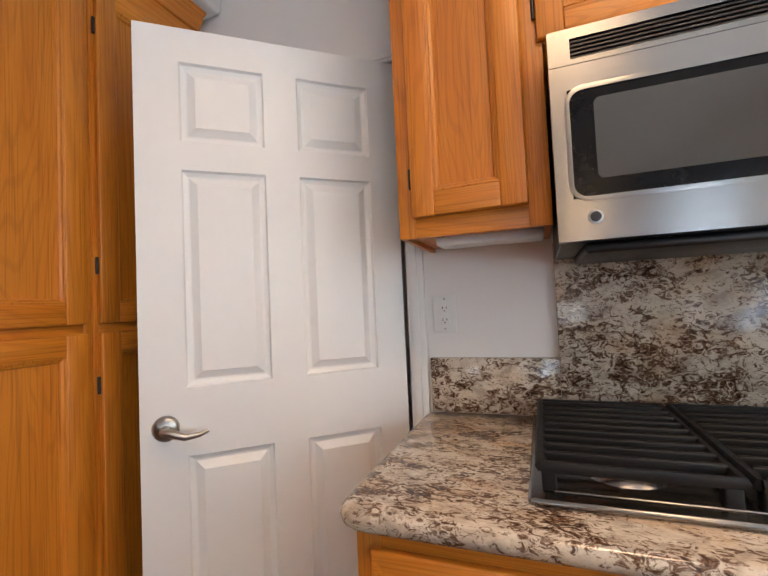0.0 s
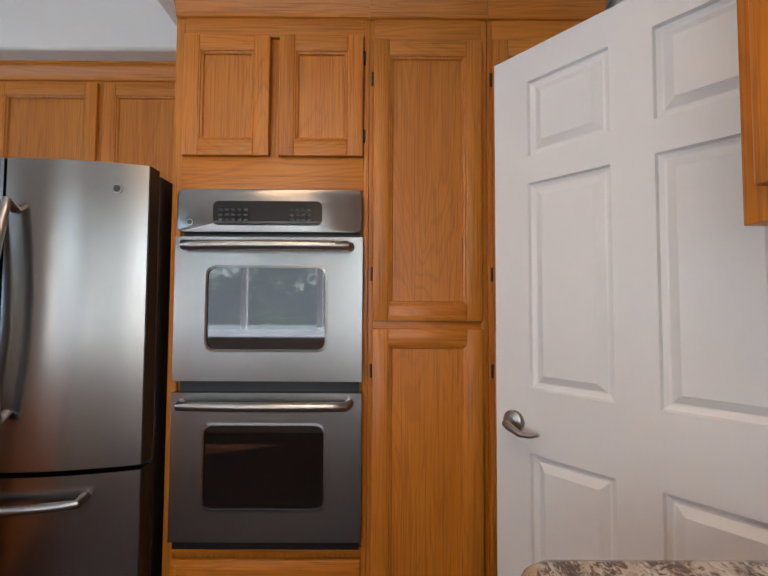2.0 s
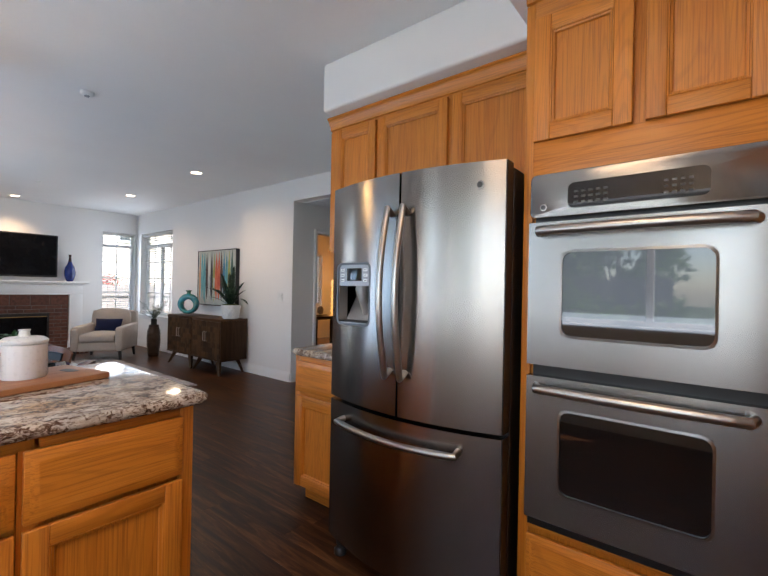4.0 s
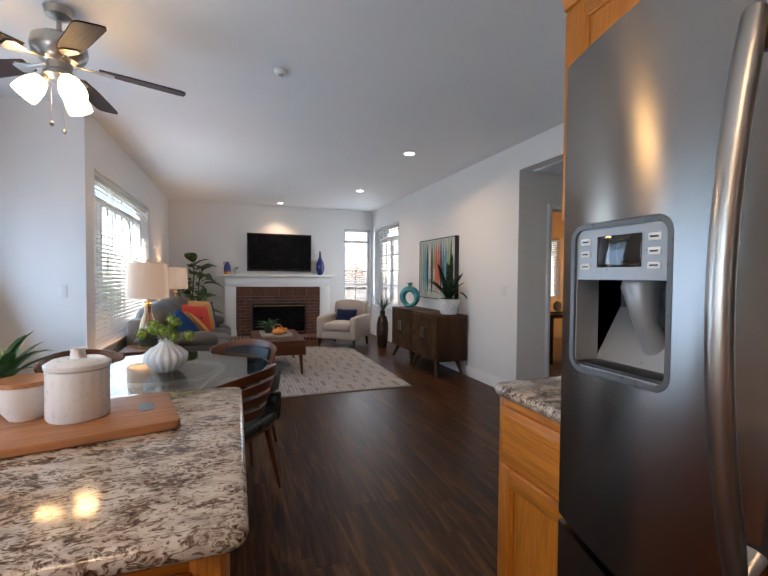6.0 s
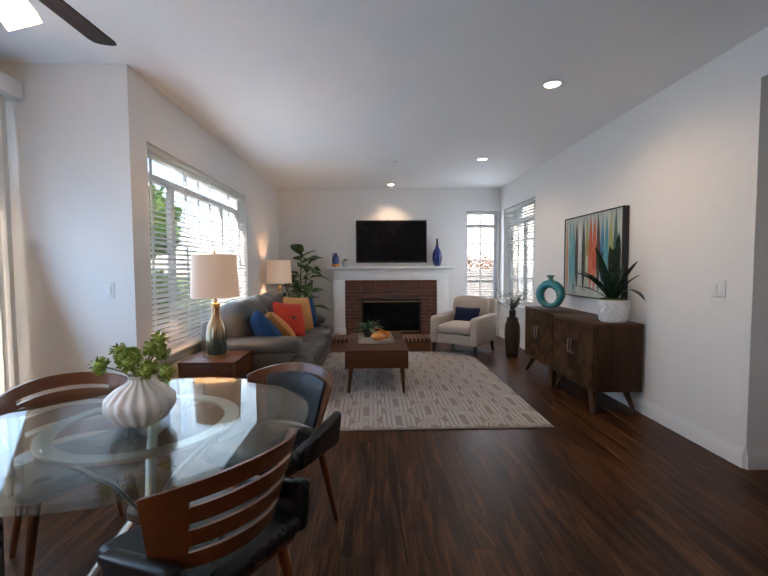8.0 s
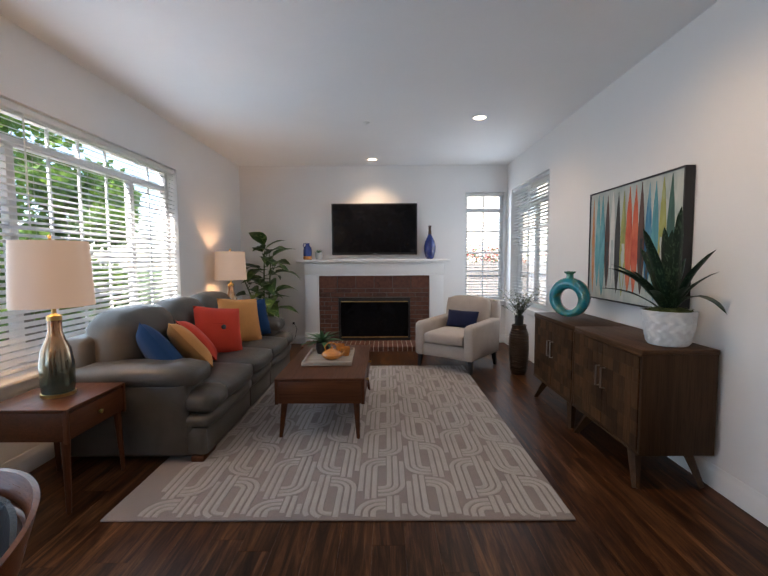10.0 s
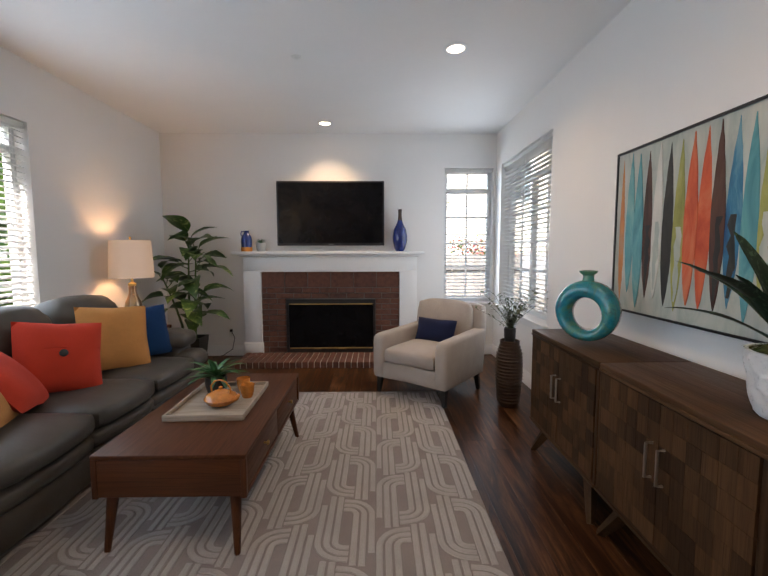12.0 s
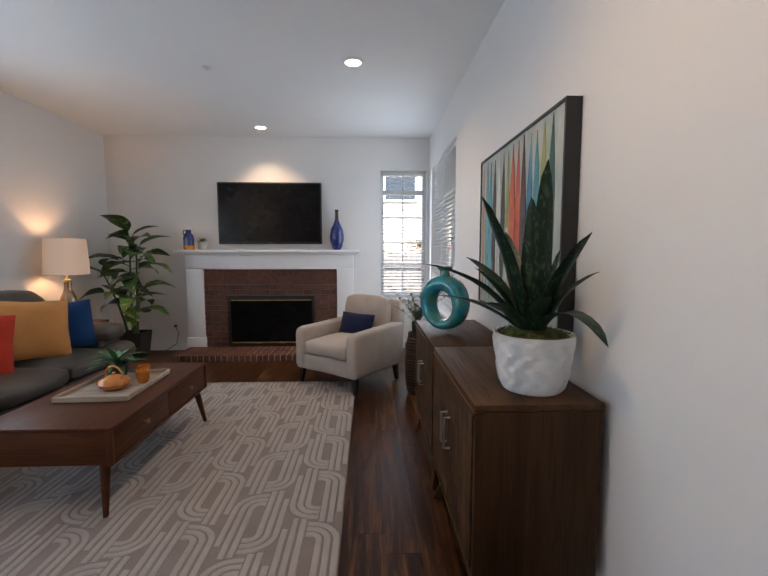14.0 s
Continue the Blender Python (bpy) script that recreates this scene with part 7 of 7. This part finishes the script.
FENCE = wood("weathered_fence", (0.09, 0.08, 0.075), (0.19, 0.175, 0.165), (0.25, 0.235, 0.22), axis="z", rough=0.8, coat=0.0)
STUCCO = plain("stucco", (0.56, 0.50, 0.42), 0.9, var=0.08, bump_scale=60, bump_strength=0.4)


def fence(m, length, label, top=1.66):
    f = thing("fence", label, "fence", m)
    me = mesh_of(prism([(0.0, 0.0), (0.138, 0.0), (0.138, top), (0.11, top + 0.04), (0.028, top + 0.04), (0.0, top)], 0.0, 0.018), "board")
    me.materials.append(FENCE)
    for k in range(int(length / 0.145)):
        o = new("board", me)
        o.parent = f
        o.location = (k * 0.145, 0.004 * (k % 3), 0.02 * math.sin(k * 1.7))
    for z in (0.3, top - 0.26):
        part("rail", box(0, length, 0.024, 0.07, z, z + 0.09), FENCE, f)


fence(at(6.2, 1.0, -0.16, -90), 11.0, "weathered cedar board fence along the east yard")
fence(at(-6.5, -11.2, -0.16, 0), 10.0, "weathered cedar board fence behind the house", 1.36)
fence(at(-5.6, -11.2, -0.16, 90), 4.6, "weathered cedar board fence beside the corner window", 1.36)
nh = thing("neighbour_house", "beige stucco neighbouring house with a shingle roof", "house", at(-9.5, -22, -0.16))
part("wall", box(0, 8.5, 0, 6, 0, 5.2), STUCCO, nh)
part("roof", prism([(-0.5, 5.2), (9.0, 5.2), (4.25, 7.4)], -0.5, 6.5), plain("roof_shingle", (0.16, 0.12, 0.10), 0.9, var=0.3, scale=10), nh)
for x in (1.2, 4.0, 6.6):
    w_ = part("window", box(x, x + 1.1, 5.99, 6.05, 3.0, 4.3, 0.01), VINYL, nh)
    part("pane", box(x + 0.08, x + 1.02, 6.04, 6.06, 3.08, 4.22), DARKGLASS, w_)
ng = thing("neighbour_garage", "pale stucco neighbouring garage wall beyond the fence", "house", at(-11.5, -12, -0.16))
part("wall", box(0, 3.0, 0, 7.5, 0, 3.2), plain("pale_stucco", (0.78, 0.75, 0.70), 0.9, var=0.05, bump_scale=60, bump_strength=0.4), ng)
part("roof", box(-0.3, 3.4, -0.3, 7.8, 3.2, 3.4), plain("roof_edge", (0.2, 0.17, 0.15), 0.9), ng)


def shrub(name, label, m, mats, w, d, h, n, seed, size, trunk=0.05):
    """A leafy plant: tapered limbs and many single leaves in uneven clumps."""
    s = thing(name, label, "bush" if h < 2.4 else "tree", m)
    rd = random.Random(seed)
    part("trunk", tube([(0, 0, 0), (0.05, 0.02, h * 0.3), (-0.03, 0.04, h * 0.6)], [trunk, trunk * 0.7, trunk * 0.3], 8), FENCE, s)
    clumps = [(rd.uniform(-w, w), rd.uniform(-d, d), h * rd.uniform(0.22, 1.0), rd.uniform(0.22, 0.5)) for _ in range(max(8, int(w * h * 7)))]
    for k in range(min(7, len(clumps))):
        c = clumps[k]
        part("limb", tube([(0, 0, h * 0.2), (c[0] * 0.5, c[1] * 0.5, c[2] * 0.7), c[:3]], [trunk * 0.5, trunk * 0.3, 0.008], 6), FENCE, s)
    for mat, share in mats:
        b = bmesh.new()
        for k in range(int(n * share)):
            c = rd.choice(clumps)
            o = Vector((rd.gauss(0, 1), rd.gauss(0, 1), rd.gauss(0, 0.8))).normalized() * c[3] * rd.random() ** 0.5
            p = Vector(c[:3]) + o
            if p.z < 0.05:
                p.z = 0.05
            u = Vector((rd.gauss(0, 1), rd.gauss(0, 1), rd.gauss(0, 0.6))).normalized()
            v_ = u.orthogonal().normalized()
            l, wd = size * rd.uniform(0.7, 1.3), size * 0.28
            b.faces.new([b.verts.new(q) for q in (p, p + u * l * 0.5 + v_ * wd, p + u * l, p + u * l * 0.5 - v_ * wd)])
        part("crown", b, mat, s, soft=False)
    return s


LEAF1, LEAF2, PINK = sheer(plain("leaf_green", (0.085, 0.15, 0.055), 0.5, var=0.4, scale=3), (0.14, 0.26, 0.05)), sheer(plain("leaf_light", (0.13, 0.22, 0.05), 0.5, var=0.4, scale=3), (0.22, 0.36, 0.06)), plain("blossom_pink", (0.62, 0.16, 0.17), 0.6, var=0.3, scale=5)
for k, (x, y, w, h) in enumerate(((5.5, -9.4, 0.9, 3.0), (5.6, -6.9, 0.9, 2.6), (5.5, -4.7, 0.8, 2.4), (5.6, -2.9, 0.9, 2.8), (7.6, -8.5, 1.6, 6.2), (8.1, -5.6, 1.7, 6.4), (7.8, -2.8, 1.5, 6.0), (7.6, 0.0, 1.4, 4.2), (8.6, -11.0, 1.8, 6.3), (9.2, -7.0, 1.8, 6.6), (8.9, -4.2, 1.7, 6.2))):
    shrub("garden_tree", "leafy green garden tree beside the fence", at(x, y, -0.16), [(LEAF1, 0.55), (LEAF2, 0.45)], w, 0.8, h, 9500, 40 + k, 0.17, 0.07)
shrub("flowering_bush", "pink flowering bush above the back fence", at(-2.5, -12.2, -0.16), [(PINK, 0.75), (LEAF1, 0.25)], 1.0, 0.5, 1.75, 1700, 71, 0.075)
shrub("flowering_bush", "pink flowering bush beside the back corner", at(-4.3, -12.0, -0.16), [(PINK, 0.5), (LEAF2, 0.5)], 0.8, 0.5, 1.6, 1300, 72, 0.075)
shrub("garden_bush", "green bush outside the kitchen window", at(5.0, 0.3, -0.16), [(LEAF1, 0.5), (LEAF2, 0.5)], 1.0, 0.6, 1.6, 1600, 73, 0.12)

# ---- pieces of floor, brick and rug ----
BRICK = []
for k, (a, b_, c) in enumerate((((0.075, 0.026, 0.016), (0.145, 0.053, 0.031), (0.20, 0.080, 0.048)),)):
    m, nt, bs = shade("red_brick")
    v = coords(nt)
    f = noise_tex(nt, v, 22, 5, 0.65)
    col = ramp(nt, f, [(0.3, a), (0.5, b_), (0.72, c)])
    oi = nt.nodes.new("ShaderNodeObjectInfo")
    col = mix(nt, 1.0, col, ramp(nt, oi.outputs["Random"], [(0.0, (0.62, 0.66, 0.72)), (0.5, (0.9, 0.9, 0.9)), (1.0, (1.0, 1.0, 1.0))]), "MULTIPLY")
    nt.links.new(col, bs.inputs["Base Color"])
    bs.inputs["Roughness"].default_value = 0.8
    bump(nt, bs, noise_tex(nt, v, 120, 4), 0.5, 0.002)
    BRICK = m


def brick_at(parent, cache, w, d, h, place):
    key = (round(w, 3), round(d, 3), round(h, 3))
    if key not in cache:
        me_ = mesh_of(box(0, w, 0, d, 0, h, 0.0035, 1), "brick")
        me_.materials.append(BRICK)
        cache[key] = me_
    o = new("brick", cache[key])
    o.parent = parent
    o.location = place
    return o


cache = {}
g = 0.010
rowh = 0.0665
z, r = 0.068, 0
while z + rowh < 0.90:
    x = -0.929
    spans = [(-0.929, -0.641), (0.452, 0.744)] if z + rowh * 0.5 < 0.72 else [(-0.929, 0.744)]
    for s0, s1 in spans:
        x = s0
        first = 0.10 if r % 2 else 0.205
        while x < s1 - 0.02:
            w = min(first, s1 - x - g * 0.5)
            if w > 0.025:
                brick_at(fp, cache, w, 0.012, rowh - g, (x + g * 0.5, 0.098 + 0.001 * ((r * 3 + int(x * 50)) % 3), z))
            x += w + g
            first = 0.205
    z += rowh
    r += 1
for k in range(6):
    w = 1.673 / 6
    brick_at(fp, cache, w - g, 0.012, 1.056 - z, (-0.929 + k * w + g / 2, 0.098, z))
hearth = thing("hearth", "raised red brick hearth of bricks on edge", "hearth", at(-1.12, -7.91, 0))
part("mortar_bed", box(0.004, 2.05, 0.0, 0.452, 0.0, 0.062), plain("hearth_mortar", (0.42, 0.38, 0.33), 0.9, var=0.15, bump_scale=90, bump_strength=0.4), hearth)
for k in range(30):
    x = 0.006 + k * 0.0685
    for y, d in ((0.245, 0.215), (0.0, 0.235)):
        brick_at(hearth, cache, 0.0585, d, 0.070, (x, y, 0.001))

rb = bmesh.new()


def ribbon(points, w, z=0.0135):
    ring = []
    for i, p in enumerate(points):
        a, c = points[max(0, i - 1)], points[min(len(points) - 1, i + 1)]
        d = Vector((c[0] - a[0], c[1] - a[1])).normalized()
        n_ = Vector((-d.y, d.x)) * w / 2
        ring.append([rb.verts.new((p[0] + n_.x * s, p[1] + n_.y * s, zz)) for s, zz in ((1.0, 0.0095), (0.8, z), (-0.8, z), (-1.0, 0.0095))])
    for a, c in zip(ring, ring[1:]):
        for k in range(3):
            rb.faces.new((a[k], a[k + 1], c[k + 1], c[k]))


def clip_rug(pts):
    run, out = [], []
    for p in pts:
        if -1.19 < p[0] < 1.145 and -6.625 < p[1] < -3.66:
            run.append(p)
        else:
            if len(run) > 1:
                out.append(run)
            run = []
    return out + ([run] if len(run) > 1 else [])


# braided columns: each link is a strand of three strips and the same strand turned half round
COLP, ROWP, HL = 0.275, 0.458, 0.095
for i in range(-5, 6):
    side = 1 if i % 2 else -1
    for j in range(-5, 5):
        cx, cy = -0.515 + i * COLP, -5.20 + j * ROWP + (0.0 if i % 2 == 0 else 0.222)
        for r, top in ((0.042, 0.240), (0.081, 0.245), (0.120, 0.170)):
            pts = [(-r, top - (top + HL) * q / 9) for q in range(10)]
            pts += [(-r * math.cos(a), -HL - 0.9 * r * math.sin(a)) for a in [math.pi / 2 * q / 8 for q in range(1, 9)]] + [(0.022, -HL - 0.93 * r)]
            for turn in (1, -1):
                for run in clip_rug([(cx + side * turn * u, cy - turn * v) for u, v in pts]):
                    ribbon(run, 0.029)
bmesh.ops.recalc_face_normals(rb, faces=rb.faces[:])
tagged(part("pile_pattern", rb, RUGLINE, rug, "raised ivory loop lines"), kind="stuff")

floor = bpy.data.objects["floor"]
PWD, PLN = 0.150, 1.22
rest = bmesh.new()
cache, made = {}, 0
rnd = random.Random(5)
for i in range(int(5.15 / PWD) + 1):
    x = -2.30 + i * PWD
    y = -8.05 - rnd.uniform(0, PLN)
    while y < 2.55:
        y0, y1 = max(y, -8.058), min(y + PLN, 2.553)
        y += PLN
        if y1 - y0 < 0.02:
            continue
        near = -2.2 < x < 1.9 and -7.5 < y0 < 1.6 and made < 300
        w = PWD - 0.0006
        if near:
            key = round(y1 - y0, 3)
            if key not in cache:
                me_ = mesh_of(box(0, w, 0, y1 - y0 - 0.0006, -0.006, 0.0, 0.0003, 1), "plank")
                me_.materials.append(PLANK)
                cache[key] = me_
            o = new("plank", cache[key])
            o.parent = floor
            o.location = (x, y0, 0)
            made += 1
        else:
            vs = [rest.verts.new(c) for c in ((x, y0, -0.0003), (x + w, y0, -0.0003), (x + w, y1 - 0.0006, -0.0003), (x, y1 - 0.0006, -0.0003))]
            rest.faces.new(vs)
for i in range(8):
    for x0, x1 in ((-4.55, -3.4), (-3.398, -2.30)):
        rest.faces.new([rest.verts.new(c) for c in ((x0, -2.93 + i * 0.125, -0.0003), (x1, -2.93 + i * 0.125, -0.0003), (x1, -2.807 + i * 0.125, -0.0003), (x0, -2.807 + i * 0.125, -0.0003))])
tagged(part("planks", rest, PLANK, floor, soft=False), kind="stuff")
